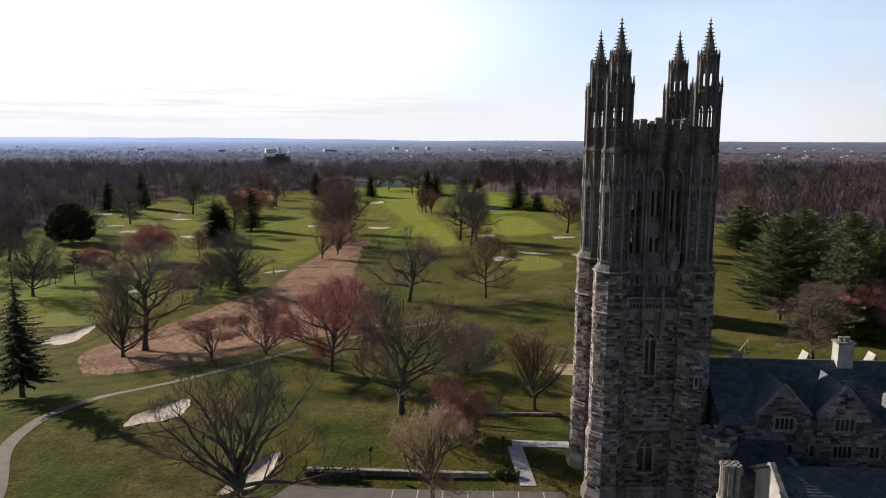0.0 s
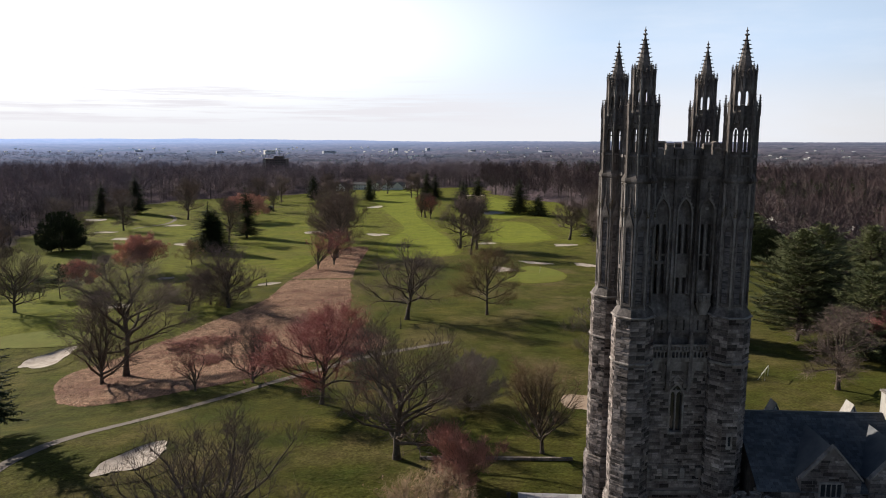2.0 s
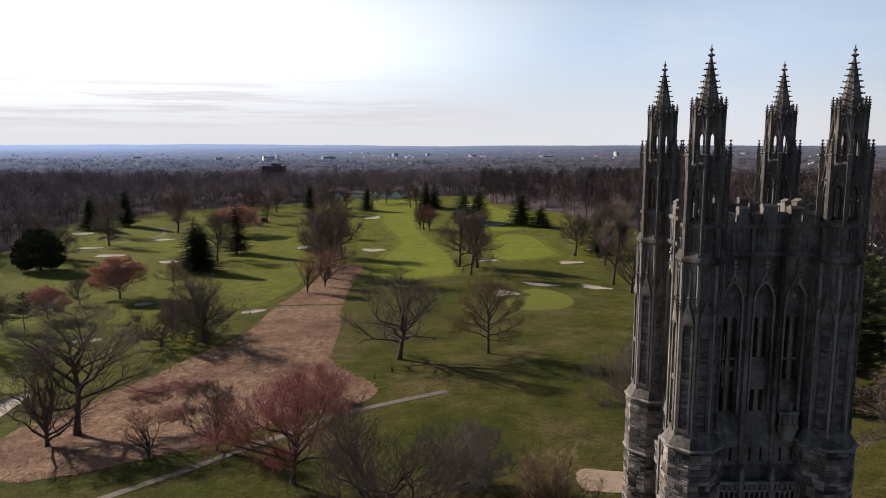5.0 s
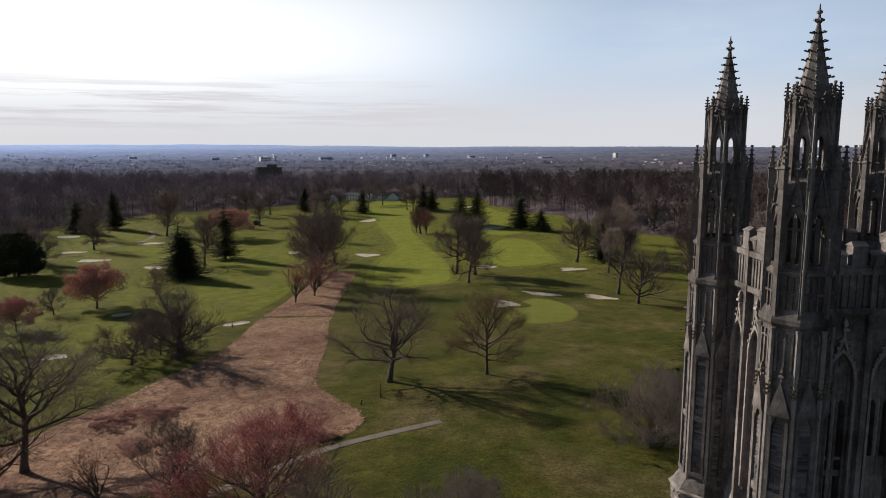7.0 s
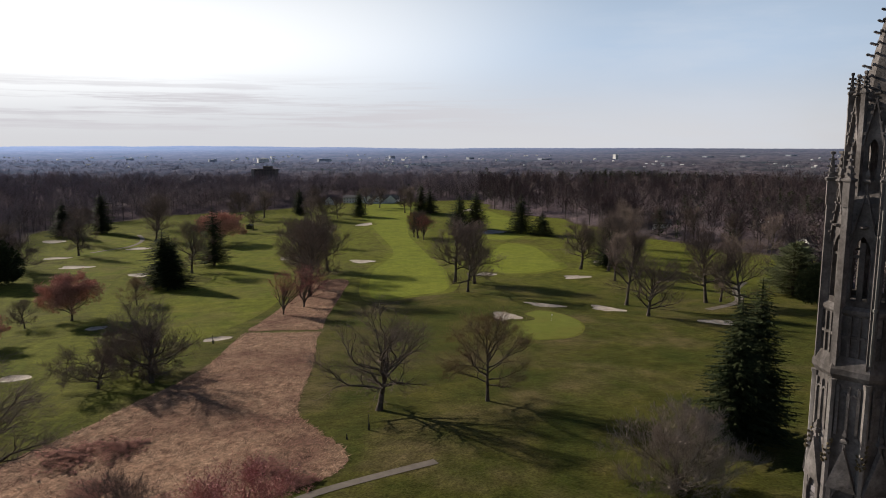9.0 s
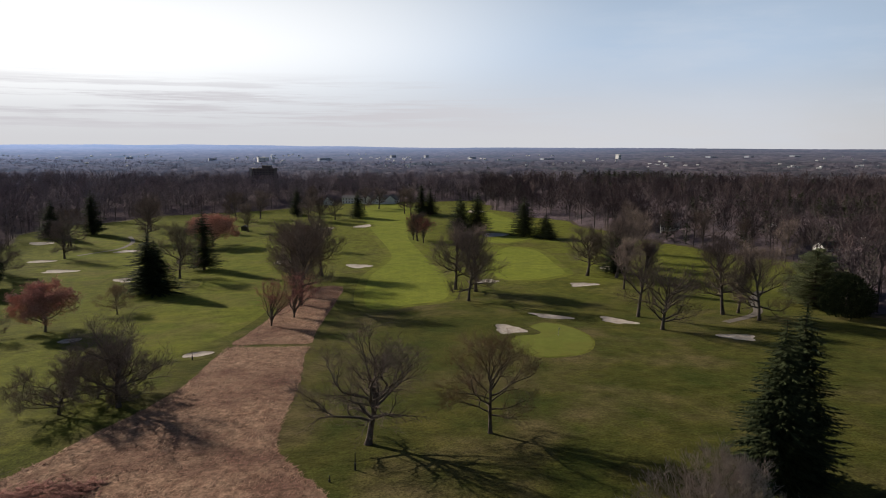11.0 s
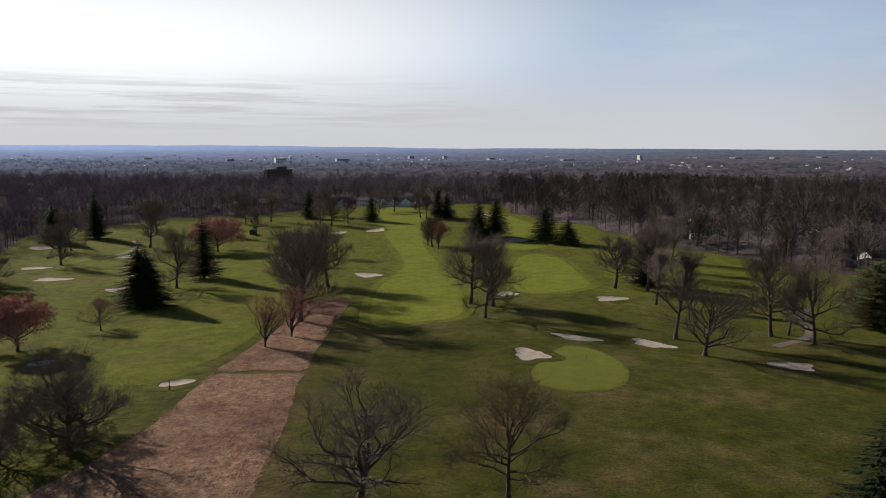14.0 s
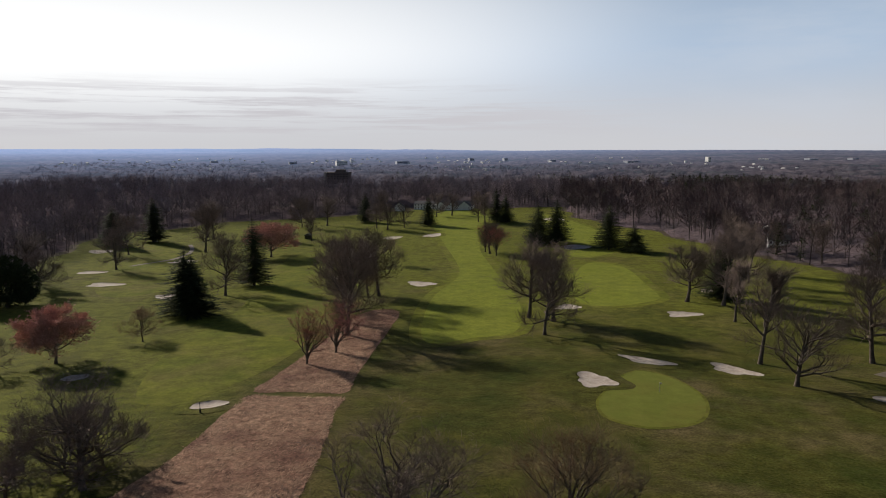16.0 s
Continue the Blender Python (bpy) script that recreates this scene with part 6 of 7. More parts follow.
def wall_pier(x):
    """A slim buttress beside a bay, from the balcony to the parapet, with caps."""
    g = Geo()
    f = -WALL
    for x in (x,):
        g.span(x - 0.13, x + 0.13, f - 0.14, f + 0.6, 24.6, 41.4)
        g.prism([(x - 0.13, 41.4), (x + 0.13, 41.4), (x, 41.9)], f - 0.14, f + 0.3)
        g.span(x - 0.16, x + 0.16, f - 0.62, f + 0.1, 19.6, 24.2)
        g.prism([(x - 0.16, 24.2), (x + 0.16, 24.2), (x, 24.75)], f - 0.62, f + 0.1)
        g.add([(x - 0.16, f - 0.62, 19.6), (x + 0.16, f - 0.62, 19.6), (x + 0.16, f - 0.2, 18.6), (x - 0.16, f - 0.2, 18.6), (x - 0.16, f - 0.2, 19.6), (x + 0.16, f - 0.2, 19.6)],
              [(0, 3, 2, 1), (0, 4, 3), (1, 2, 5)])
    return g


def panel_band():
    g = Geo()
    f = -WALL + 0.1
    n = 18
    for i in range(n + 1):
        x = -3.15 + 6.3 * i / n
        g.span(x - 0.09, x + 0.09, f - 0.07, f + 0.02, 39.55, 41.1)
    for i in range(n):
        g.join(arch_fill(0.25, 0.24, f - 0.06, f + 0.02, 40.75, -3.15 + 6.3 * (i + 0.5) / n, 3))
    for z in (39.25, 41.1):
        g.span(-3.3, 3.3, f - 0.2, f + 0.02, z, z + 0.3)
    return g


def merlon(x0, x1, z1):
    """A block of the battlements with a weathered cap."""
    f = -WALL + 0.05
    mid = f + 0.27
    g = Geo().span(x0, x1, f, f + 0.55, 41.5, z1 - 0.12)
    g.add([(x0 - 0.05, f - 0.07, z1 - 0.12), (x1 + 0.05, f - 0.07, z1 - 0.12), (x1 + 0.05, f + 0.62, z1 - 0.12), (x0 - 0.05, f + 0.62, z1 - 0.12), (x0 + 0.03, mid, z1 + 0.08), (x1 - 0.03, mid, z1 + 0.08)],
          [(3, 2, 1, 0), (0, 1, 5, 4), (2, 3, 4, 5), (0, 4, 3), (1, 2, 5)])
    return g


def balcony():
    """Deck and rails of the balcony; the balusters are its pieces."""
    g = Geo()
    f = -WALL
    g.span(-3.15, 3.15, f - 0.5, f + 0.6, 21.85, 22.1)
    g.span(-3.15, 3.15, f - 0.5, f - 0.28, 22.1, 22.25)
    g.span(-3.15, 3.15, f - 0.5, f - 0.28, 23.35, 23.55)
    g.span(-3.15, 3.15, f - 0.48, f - 0.3, 22.85, 22.98)
    return g


def baluster():
    g = Geo()
    g.span(-0.05, 0.05, -0.09, 0.09, 22.25, 22.85)
    g.join(arch_fill(0.3, 0.18, -0.08, 0.08, 22.68, 0.19, 3))
    g.rings(8, [(0.07, 22.98), (0.15, 23.1), (0.15, 23.24), (0.07, 23.36)], 0.19, 0)
    return g


def window_frame(upper):
    """Pale stone surround, mullion and tracery of a lower window."""
    g = Geo()
    f = -WALL - 0.2
    for w, z0, zs, rise in (((1.2, 14.7, 18.4, 1.0),) if upper else ((1.8, 3.3, 5.8, 1.5),)):
        g.join(arch_ring(w, rise, f - 0.08, f + 0.1, zs, 0, 0.17, zs - z0))
        g.span(-w / 2 - 0.2, w / 2 + 0.2, f - 0.14, f + 0.3, z0 - 0.25, z0)
        g.span(-0.07, 0.07, f + 0.2, f + 0.4, z0, zs + rise * 0.55)
        for s in (-1, 1):
            g.join(arch_fill(w / 2 - 0.07, 0.45, f + 0.2, f + 0.4, zs - 0.15, s * (w / 4 + 0.03)))
        g.span(-w / 2, w / 2, f + 0.22, f + 0.38, zs + 0.3, zs + 0.42)
    if upper:
        g.prism([(-0.9, 19.6), (-0.75, 19.6), (0, 20.3), (0.75, 19.6), (0.9, 19.6), (0, 20.5)], f - 0.1, f + 0.02)
    return g


def corbel(x):
    g = Geo()
    f = -WALL - 0.2
    for x in (x,):
        g.prism([(x - 0.24, 10.0), (x + 0.24, 10.0), (x + 0.24, 11.0), (x - 0.24, 11.0)], f - 0.3, f)
    return g


def cross_course(z, h, o):
    f = -WALL - 0.2
    return Geo().prism([(-3.0, z), (3.0, z), (3.0, z + h), (-3.0, z + h)], f - o, f)


def balcony_apron(i):
    """Pale stones with a shallow arched recess under a bay of the balcony."""
    f, x = -WALL - 0.2, i * WBAY
    g = Geo().span(x - 0.86, x + 0.86, f - 0.09, f + 0.02, 21.05, 21.85)
    for s in (-1, 1):
        g.span(x + s * 0.62, x + s * 0.86, f - 0.09, f + 0.02, 19.9, 21.05)
    return g.join(arch_fill(1.24, 0.5, f - 0.07, f + 0.02, 20.55, x))


WALL_PARTS = [("wall_core", wall_solid(), M_CORE, ""), ("belfry_wall", wall_upper(), M_ASHLAR, "weathered gray limestone wall"), ("window_tracery", belfry_tracery(), M_TRIM, "pale stone mullions and tracery"),
              *[("window_hood", hood(i), M_TRIM, "ogee hood with crockets and finial") for i in (-1, 0, 1)], *[("buttress", wall_pier(x * WBAY), M_ASHLAR, "slim capped buttress") for x in (-1.5, -0.5, 0.5, 1.5)], ("panel_band", panel_band(), M_ASHLAR, "ribbed blind panels under the battlements"),
              *[("merlon", merlon(x - w, x + w, z), M_ASHLAR, "") for x, w, z in ((-2.75, 0.34, 42.1), (-1.8, 0.36, 42.5), (-0.95, 0.34, 42.1), (0, 0.5, 42.65), (0.95, 0.34, 42.1), (1.8, 0.36, 42.5), (2.75, 0.34, 42.1))], ("balcony", balcony(), M_TRIM, "pierced stone balcony"), *[("balcony_apron", balcony_apron(i), M_TRIM, "pale dressed stones under the balcony") for i in (-1, 0, 1)], *[("window_surround", window_frame(up), M_TRIM, "pale stone window surround") for up in (False, True)],
              *[("corbel", corbel(x), M_TRIM, "pale projecting corbel stone") for x in (-2.6, -0.8, 0.9, 2.6)], *[("cross_course", cross_course(*row), M_TRIM, "") for row in ((8.3, 0.3, 0.18), (9.6, 0.16, 0.1), (20.9, 0.2, 0.12), (1.2, 0.35, 0.3), (-0.6, 1.8, 0.5))]]
WALL_MESH = [(n, g.mesh(n, m), lab) for n, g, m, lab in WALL_PARTS]
BALUSTER = baluster().mesh("baluster", M_TRIM)
PANES = [Geo().span(-w, w, -WALL + 0.18, -WALL + 0.2, z0, z1).mesh("leaded_pane", M_GLASS) for w, z0, z1 in ((0.9, 3.2, 7.3), (0.6, 14.6, 19.4))]


def window_infill(i):
    """Stone that narrows the lights of a belfry window to lancets."""
    f = -WALL
    x = i * WBAY
    g = Geo()
    for s in (-1, 1):
        g.span(x + s * 0.50, x + s * 0.66, f + 0.36, f + 0.78, 28.3, 37.3)
        g.span(x + s * 0.07, x + s * 0.17, f + 0.40, f + 0.74, 28.3, 37.3)
        g.join(arch_fill(0.33, 0.34, f + 0.42, f + 0.72, 34.7, x + s * 0.335))
    g.span(x - 0.66, x + 0.66, f + 0.42, f + 0.74, 35.04, 37.3)
    g.span(x - 0.66, x + 0.66, f + 0.42, f + 0.74, (31.2, 31.0, 28.3)[i + 1], (31.5, 32.2, 30.6)[i + 1])
    return g


def louvre_board(i, s):
    """A dark panel behind a lancet, added for the shade inside the belfry."""
    x = i * WBAY
    return Geo().span(x + s * 0.13, x + s * 0.54, -WALL + 0.80, -WALL + 0.86, 28.0, 35.2)
free = lambda x, z: not (abs(x) < 1.05 and 3.0 < z < 7.5 + 0.0) and not (abs(x) < 0.8 and 14.3 < z < 19.6) and not (8.2 < z < 8.7)
for i in range(4):
    turn = pose(0, 0, 0, 0, 0, 90 * i)
    wall = part("wall", Geo().span(-3.2, 3.2, -WALL + 0.7, -WALL + 0.88, -0.5, 21.9), M_CORE, tower, "stone tower wall with windows, balcony and battlements")
    wall.matrix_basis = turn
    for name, me, lab in WALL_MESH:
        part(name, me, None, wall, lab)
    for pane in PANES:
        part("leaded_pane", pane, None, wall, "dark leaded window glass")
    for k in (-1, 0, 1):
        part("window_infill", window_infill(k), M_ASHLAR, wall)
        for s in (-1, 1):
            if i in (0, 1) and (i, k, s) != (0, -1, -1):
                part("louvre_board", louvre_board(k, s), M_DARK, wall, "dark panel painting the shade inside the belfry")
    tagged(part("masonry", stone_geo(rubble(500 + i, 6.4, 1.3, 21.8), free).turned(Matrix.Translation((0, -WALL - 0.2, 0))), M_STONE, wall, "rough-faced gray and brown stones"), kind="stuff")
    for k in range(15):
        ob = part("baluster", BALUSTER, None, wall)
        ob.matrix_basis = pose(-3.0 + (k % 5) * 0.37 + (k // 5) * WBAY, -WALL - 0.39, 0)
part("tower_floor", Geo().span(-4.0, 4.0, -4.0, 4.0, 26.6, 26.9), M_CORE, tower)
part("tower_roof", Geo().span(-4.3, 4.3, -4.3, 4.3, 40.2, 40.5), M_CORE, tower)
oriel = Geo().span(1.4, 2.85, -WALL - 0.35, -WALL + 0.4, 27.3, 27.55).span(1.45, 2.8, -WALL - 0.3, -WALL - 0.18, 27.55, 28.35).span(1.4, 2.85, -WALL - 0.34, -WALL - 0.14, 28.35, 28.5)
oriel.prism([(1.45, 27.3), (2.8, 27.3), (2.5, 26.4), (1.75, 26.4)][::-1], -WALL - 0.3, -WALL + 0.2)
for x in (1.75, 2.12, 2.5):
    oriel.rings(4, [(0.08, 27.6), (0.17, 27.95), (0.08, 28.3)], x, -WALL - 0.32)
part("oriel_parapet", oriel, M_TRIM, tower, "small carved stone oriel parapet")
slit = Geo().span(HALF - 0.3, HALF + 0.3, -HALF - A0 - 0.1, -HALF - A0 + 0.1, 13.7, 14.0).span(HALF - 0.3, HALF + 0.3, -HALF - A0 - 0.1, -HALF - A0 + 0.1, 15.0, 15.3)
for s in (-1, 1):
    slit.span(HALF + s * 0.13, HALF + s * 0.3, -HALF - A0 - 0.1, -HALF - A0 + 0.1, 14.0, 15.0)
part("slit_window", slit, M_TRIM, tower, "narrow pale stone slit window")
part("slit_pane", Geo().span(HALF - 0.13, HALF + 0.13, -HALF - A0 - 0.07, -HALF - A0, 14.0, 15.0), M_GLASS, tower)

# ---- the college ----


def stone_window(parent, x, y, z, w, h, lights, turn=0.0):
    """A mullioned window with a pale stone frame, proud of its wall; it looks to -y before the turn."""
    frame_geo = Geo()
    for s in (-1, 1):
        frame_geo.span(s * w / 2, s * (w / 2 + 0.16), -0.1, 0.05, -0.15, h + 0.15)
    frame_geo.span(-w / 2, w / 2, -0.1, 0.05, h, h + 0.15)
    frame_geo.span(-w / 2 - 0.2, w / 2 + 0.2, -0.14, 0.05, -0.2, 0)
    for i in range(1, lights):
        q = -w / 2 + w * i / lights
        frame_geo.span(q - 0.05, q + 0.05, -0.08, 0.05, 0, h)
    win = part("window", frame_geo, M_TRIM, parent, "pale stone mullioned window")
    win.matrix_basis = pose(x, y, z, 0, 0, turn)
    for i in range(lights):
        q = -w / 2 + w * (i + 0.5) / lights
        part("pane", Geo().span(q - w / lights / 2 + 0.05, q + w / lights / 2 - 0.05, -0.03, 0.04, 0.0, h), M_GLASS, win)
    return win


def slates(x0, x1, y0, z0, y1, z1, seed, course=0.32, width=0.45):
    """Rows of slates on a slope that rises from (y0, z0) to (y1, z1)."""
    r = random.Random(seed)
    g = Geo()
    n = max(1, int(math.hypot(y1 - y0, z1 - z0) / course))
    for i in range(n):
        t0, t1 = i / n, min(1.0, (i + 1.12) / n)
        ya, za, yb, zb = y0 + (y1 - y0) * t0, z0 + (z1 - z0) * t0, y0 + (y1 - y0) * t1, z0 + (z1 - z0) * t1
        x = x0 - r.uniform(0, width * 0.5)
        while x < x1:
            w = width * r.uniform(0.8, 1.2)
            a, b = max(x, x0), min(x + w - 0.02, x1)
            lift = 0.05 + r.uniform(0, 0.02)
            if b - a > 0.05:
                g.add([(a, ya, za + lift), (b, ya, za + lift), (b, yb, zb + 0.02), (a, yb, zb + 0.02), (a, ya, za), (b, ya, za)], [(0, 1, 2, 3), (4, 5, 1, 0)])
            x += w
    return g


wing = thing("college_wing", 52.0, 69.85, 0.0, "long gray stone college wing with slate roof and gables", "building")
EAVE, RIDGE = 11.2, 15.6
x0, x1 = -25.5, 38.0
body = Geo().prism([(-6.2, -0.5), (6.2, -0.5), (6.2, EAVE), (0, RIDGE - 0.15), (-6.2, EAVE)], x0, x1)
body.turned(Matrix.Rotation(math.pi / 2, 4, "Z") @ Matrix.Diagonal((1, -1, 1, 1)))
part("wall", body, M_STONE, wing)
tagged(part("slating", slates(x0, x1, -7.15, EAVE - 0.66, 0, RIDGE, 1), M_SLATE, wing, "dark blue-gray slate roof"), kind="stuff")
tagged(part("slating", slates(x0, x1, 6.5, EAVE - 0.2, 0, RIDGE, 2), M_SLATE, wing, "dark blue-gray slate roof"), kind="stuff")
front = part("front_wall", Geo().span(x0, x1, -6.9, -6.1, -0.5, EAVE - 0.75), M_CORE, wing, "dark gray coursed stone front")
clear_of = lambda x, z: all(not (abs(x - g0) < 1.2 and z0 - 0.3 < z < z0 + 1.5) for g0 in (-18.9, -12.7, -5.5, 1.0, 8, 15, 22) for z0 in (10.2, 7.2, 3.4)) and all(not (abs(x - g0 - 3.4) < 0.75 and z0 - 0.3 < z < z0 + 1.5) for g0 in (-18.9, -12.7, -5.5, 1.0, 8, 15) for z0 in (7.2, 3.4))
tagged(part("masonry", stone_geo([(x - 12, z, w, h, d) for x, z, w, h, d in rubble(700, 27.0, 0.0, EAVE - 0.8)], clear_of).turned(Matrix.Translation((0, -6.9, 0))), M_STONE, front, "rough-faced dark stones"), kind="stuff")
part("ridge", Geo().span(x0, x1, -0.12, 0.12, RIDGE - 0.05, RIDGE + 0.1), M_SLATE, wing)
for k, gx0 in enumerate((-18.9, -12.7, -5.5, 1.0, 8, 15, 22)):
    half, top = 2.7, 14.9
    gable_part = part("gable", Geo().prism([(gx0 - half, -0.4), (gx0 + half, -0.4), (gx0 + half, EAVE + 0.6), (gx0, top), (gx0 - half, EAVE + 0.6)], -7.1, -6.0), M_CORE, wing, "stone gable with pale coping")
    if k < 4:
        slope = (top - EAVE - 0.6) / half
        laid = [(x + gx0, z, w, h, d) for x, z, w, h, d in rubble(720 + k, 2 * half, 0.0, top - 0.4)]
        tagged(part("masonry", stone_geo(laid, lambda x, z: clear_of(x, z) and z < top - 0.35 - abs(x - gx0) * slope).turned(Matrix.Translation((0, -7.1, 0))), M_STONE, gable_part, "rough-faced dark stones"), kind="stuff")
    cop = Geo()
    for s in (-1, 1):
        cop.prism([(gx0 + s * (half + 0.15), EAVE + 0.5), (gx0 + s * (half + 0.15), EAVE + 0.75), (gx0, top + 0.3), (gx0, top + 0.05)][:: -s], -7.2, -6.7)
    part("coping", cop, M_TRIM, gable_part, "pale stone coping")
    rf = Geo()
    for s in (-1, 1):
        pts = [(gx0 + s * (half + 0.1), -6.7, EAVE + 0.5), (gx0, -6.7, top), (gx0, -0.6, top), (gx0 + s * (half + 0.1), -5.2, EAVE + 0.5)]
        rf.add(pts, [(0, 1, 2, 3) if s > 0 else (3, 2, 1, 0)])
    part("gable_roof", rf, M_SLATE, gable_part, "dark slate gable roof")
    for z, w, n in ((10.2, 1.9, 4), (7.2, 1.9, 4), (3.4, 1.9, 4)):
        stone_window(wing, gx0, -7.14, z, w, 1.25, n)
    if k < 6:
        for z in (7.2, 3.4):
            stone_window(wing, gx0 + 3.4, -6.94, z, 1.0, 1.2, 2)
for gx0 in (-21.0, -13.3, -5.8, 2.0, 10):
    dorm = part("dormer", Geo().prism([(gx0 - 0.5, 14.6), (gx0 + 0.5, 14.6), (gx0, 15.85)], 0.9, 2.2), M_WHITE, wing, "pale gabled dormer")
    for s in (-1, 1):
        part("dormer_roof", Geo().prism([(gx0 + s * 0.75, 14.4), (gx0 + s * 0.75, 14.52), (gx0, 16.2), (gx0, 16.06)][:: -s], 0.7, 2.3), M_CHIMNEY, dorm)
for gx0 in (-10.0, 14.0):
    ch = part("chimney", Geo().span(gx0 - 0.85, gx0 + 0.85, -0.9, 0.5, 12.5, 17.8), M_CHIMNEY, wing, "pale stone chimney stack")
    part("chimney_cap", Geo().span(gx0 - 0.97, gx0 + 0.97, -1.05, 0.65, 17.8, 18.0), M_TRIM, ch)
    for q in (-0.35, 0.35):
        part("chimney_pot", Geo().rings(8, [(0.26, 18.0), (0.22, 18.3), (0.28, 18.35), (0.28, 18.5)], gx0 + q, -0.2), M_PIPE, ch, "gray metal chimney pot")

stair = thing("stair_turret", 25.6, 61.0, 0.0, "octagonal stone stair turret with battlements", "tower")
stair.scale = (1.06, 1.06, 0.8)
part("shaft", Geo().rings(8, [(1.65, -0.4), (1.65, 11.6), (1.85, 11.75), (1.85, 11.9), (1.65, 12.0), (1.3, 12.0)]), M_CORE, stair)
st = Geo()
for k in range(8):
    m = Matrix.Rotation(2 * math.pi * k / 8, 4, "Z") @ Matrix.Translation((0, -1.64, 0))
    st.join(stone_geo(rubble(600 + k, face_width(1.65), 0.2, 11.5)), m)
tagged(part("masonry", st, M_STONE, stair, "rough-faced gray and brown stones"), kind="stuff")


def stair_parapet():
    w = face_width(1.7)
    g = Geo().span(-w / 2, w / 2, 0, 0.3, 12.0, 12.55)
    g.span(-w / 2, -w * 0.14, 0, 0.3, 12.55, 12.95)
    g.span(w * 0.14, w / 2, 0, 0.3, 12.55, 12.95)
    return g


part("parapet", on_faces(stair_parapet, 1.7), M_STONE, stair)


def stair_coping():
    w = face_width(1.75)
    g = Geo().span(-w / 2, -w * 0.13, -0.05, 0.36, 12.95, 13.07)
    return g.span(w * 0.13, w / 2, -0.05, 0.36, 12.95, 13.07)


part("coping", on_faces(stair_coping, 1.75), M_TRIM, stair, "pale stone coping")

hall = thing("college_hall", 31.8, 54.0, 0.0, "stone hall with slate roof and pale gable coping", "building")
hall.scale = (1.0, 1.0, 0.93)
part("wall", Geo().prism([(-5.6, -0.5), (5.6, -0.5), (5.6, 7.6), (0, 10.8), (-5.6, 7.6)], -3.3, 9.2).turned(Matrix.Rotation(math.pi / 2, 4, "Z") @ Matrix.Diagonal((1, -1, 1, 1))), M_CHIMNEY, hall)
tagged(part("slating", slates(-3.1, 9.0, -5.9, 7.45, 0, 10.95, 3), M_SLATE, hall, "dark slate roof"), kind="stuff")
tagged(part("slating", slates(-3.1, 9.0, 5.9, 7.45, 0, 10.95, 4), M_SLATE, hall, "dark slate roof"), kind="stuff")
for q in (-3.35, 9.25):
    cg = Geo()
    for s in (-1, 1):
        cg.prism([(s * 6.0, 7.35), (s * 6.0, 7.7), (0, 11.35), (0, 11.0)][:: -s], -0.25, 0.25)
    ob = part("coping", cg, M_TRIM, hall, "pale stone gable coping")
    ob.matrix_basis = pose(q, 0, 0, 0, 0, 90)
stack = thing("chimney_cluster", 24.5, 53.6, 0.0, "cluster of pale fluted chimney shafts", "chimney")
stack.scale = (1.0, 1.0, 1.04)
part("chimney_base", Geo().span(-0.9, 0.9, -0.7, 0.7, 0, 6.9), M_STONE, stack)
for k in range(6):
    cx, cy = -0.6 + (k % 3) * 0.6, -0.32 + (k // 3) * 0.64
    sh = part("chimney_shaft", Geo().rings(8, [(0.25, 6.9), (0.22, 7.3), (0.22, 9.7), (0.3, 9.85), (0.3, 10.1), (0.18, 10.1), (0.18, 9.8)], cx, cy), M_TRIM, stack)
link = thing("link_range", 29.6, 61.6, 0.0, "low slate-roofed range joining tower and wing", "building")
part("wall", Geo().span(-2.6, 3.2, -4.0, 4.0, -0.5, 7.4), M_STONE, link)
tagged(part("slating", slates(-2.8, 3.4, -4.1, 7.4, 4.0, 9.6, 6), M_SLATE, link, "dark lead and slate roof"), kind="stuff")
part("parapet", Geo().span(-2.8, -2.4, -4.2, 4.0, 7.4, 8.2).span(3.0, 3.5, -4.2, 3.0, 7.4, 8.2), M_TRIM, link, "pale stone parapet")

# ---- the court and lawn beside the tower ----
sheet("parking_court", [(-24, 50), (11, 50), (11, 67), (-24, 67)], 0.06, M_ASPHALT, "worn gray asphalt parking court", 2, "asphalt")
for k in range(7):
    q = -9 + k * 2.9
    sheet("bay_line", [(q, 62), (q + 0.12, 62), (q + 0.12, 66.8), (q, 66.8)], 0.075, M_PAINT, "white painted parking line", 1.5, "road marking")
wall_ob = thing("garden_wall", 0, 0, 0, "low stone wall beside the court", "wall")
gw = Geo()
r = random.Random(3)
q = -20.0
while q < 1.9:
    w = r.uniform(0.7, 1.1)
    z = land_at(q, 70.4)
    gw.box(q + w / 2, 70.4, z + 0.25, w - 0.03, 0.45, 0.75 + r.uniform(-0.03, 0.03))
    q += w
part("wall_stones", gw, M_STONE, wall_ob)
part("coping", Geo().span(-20.0, 2.0, 70.1, 70.7, 0.48, 0.6), M_TRIM, wall_ob, "pale stone coping")


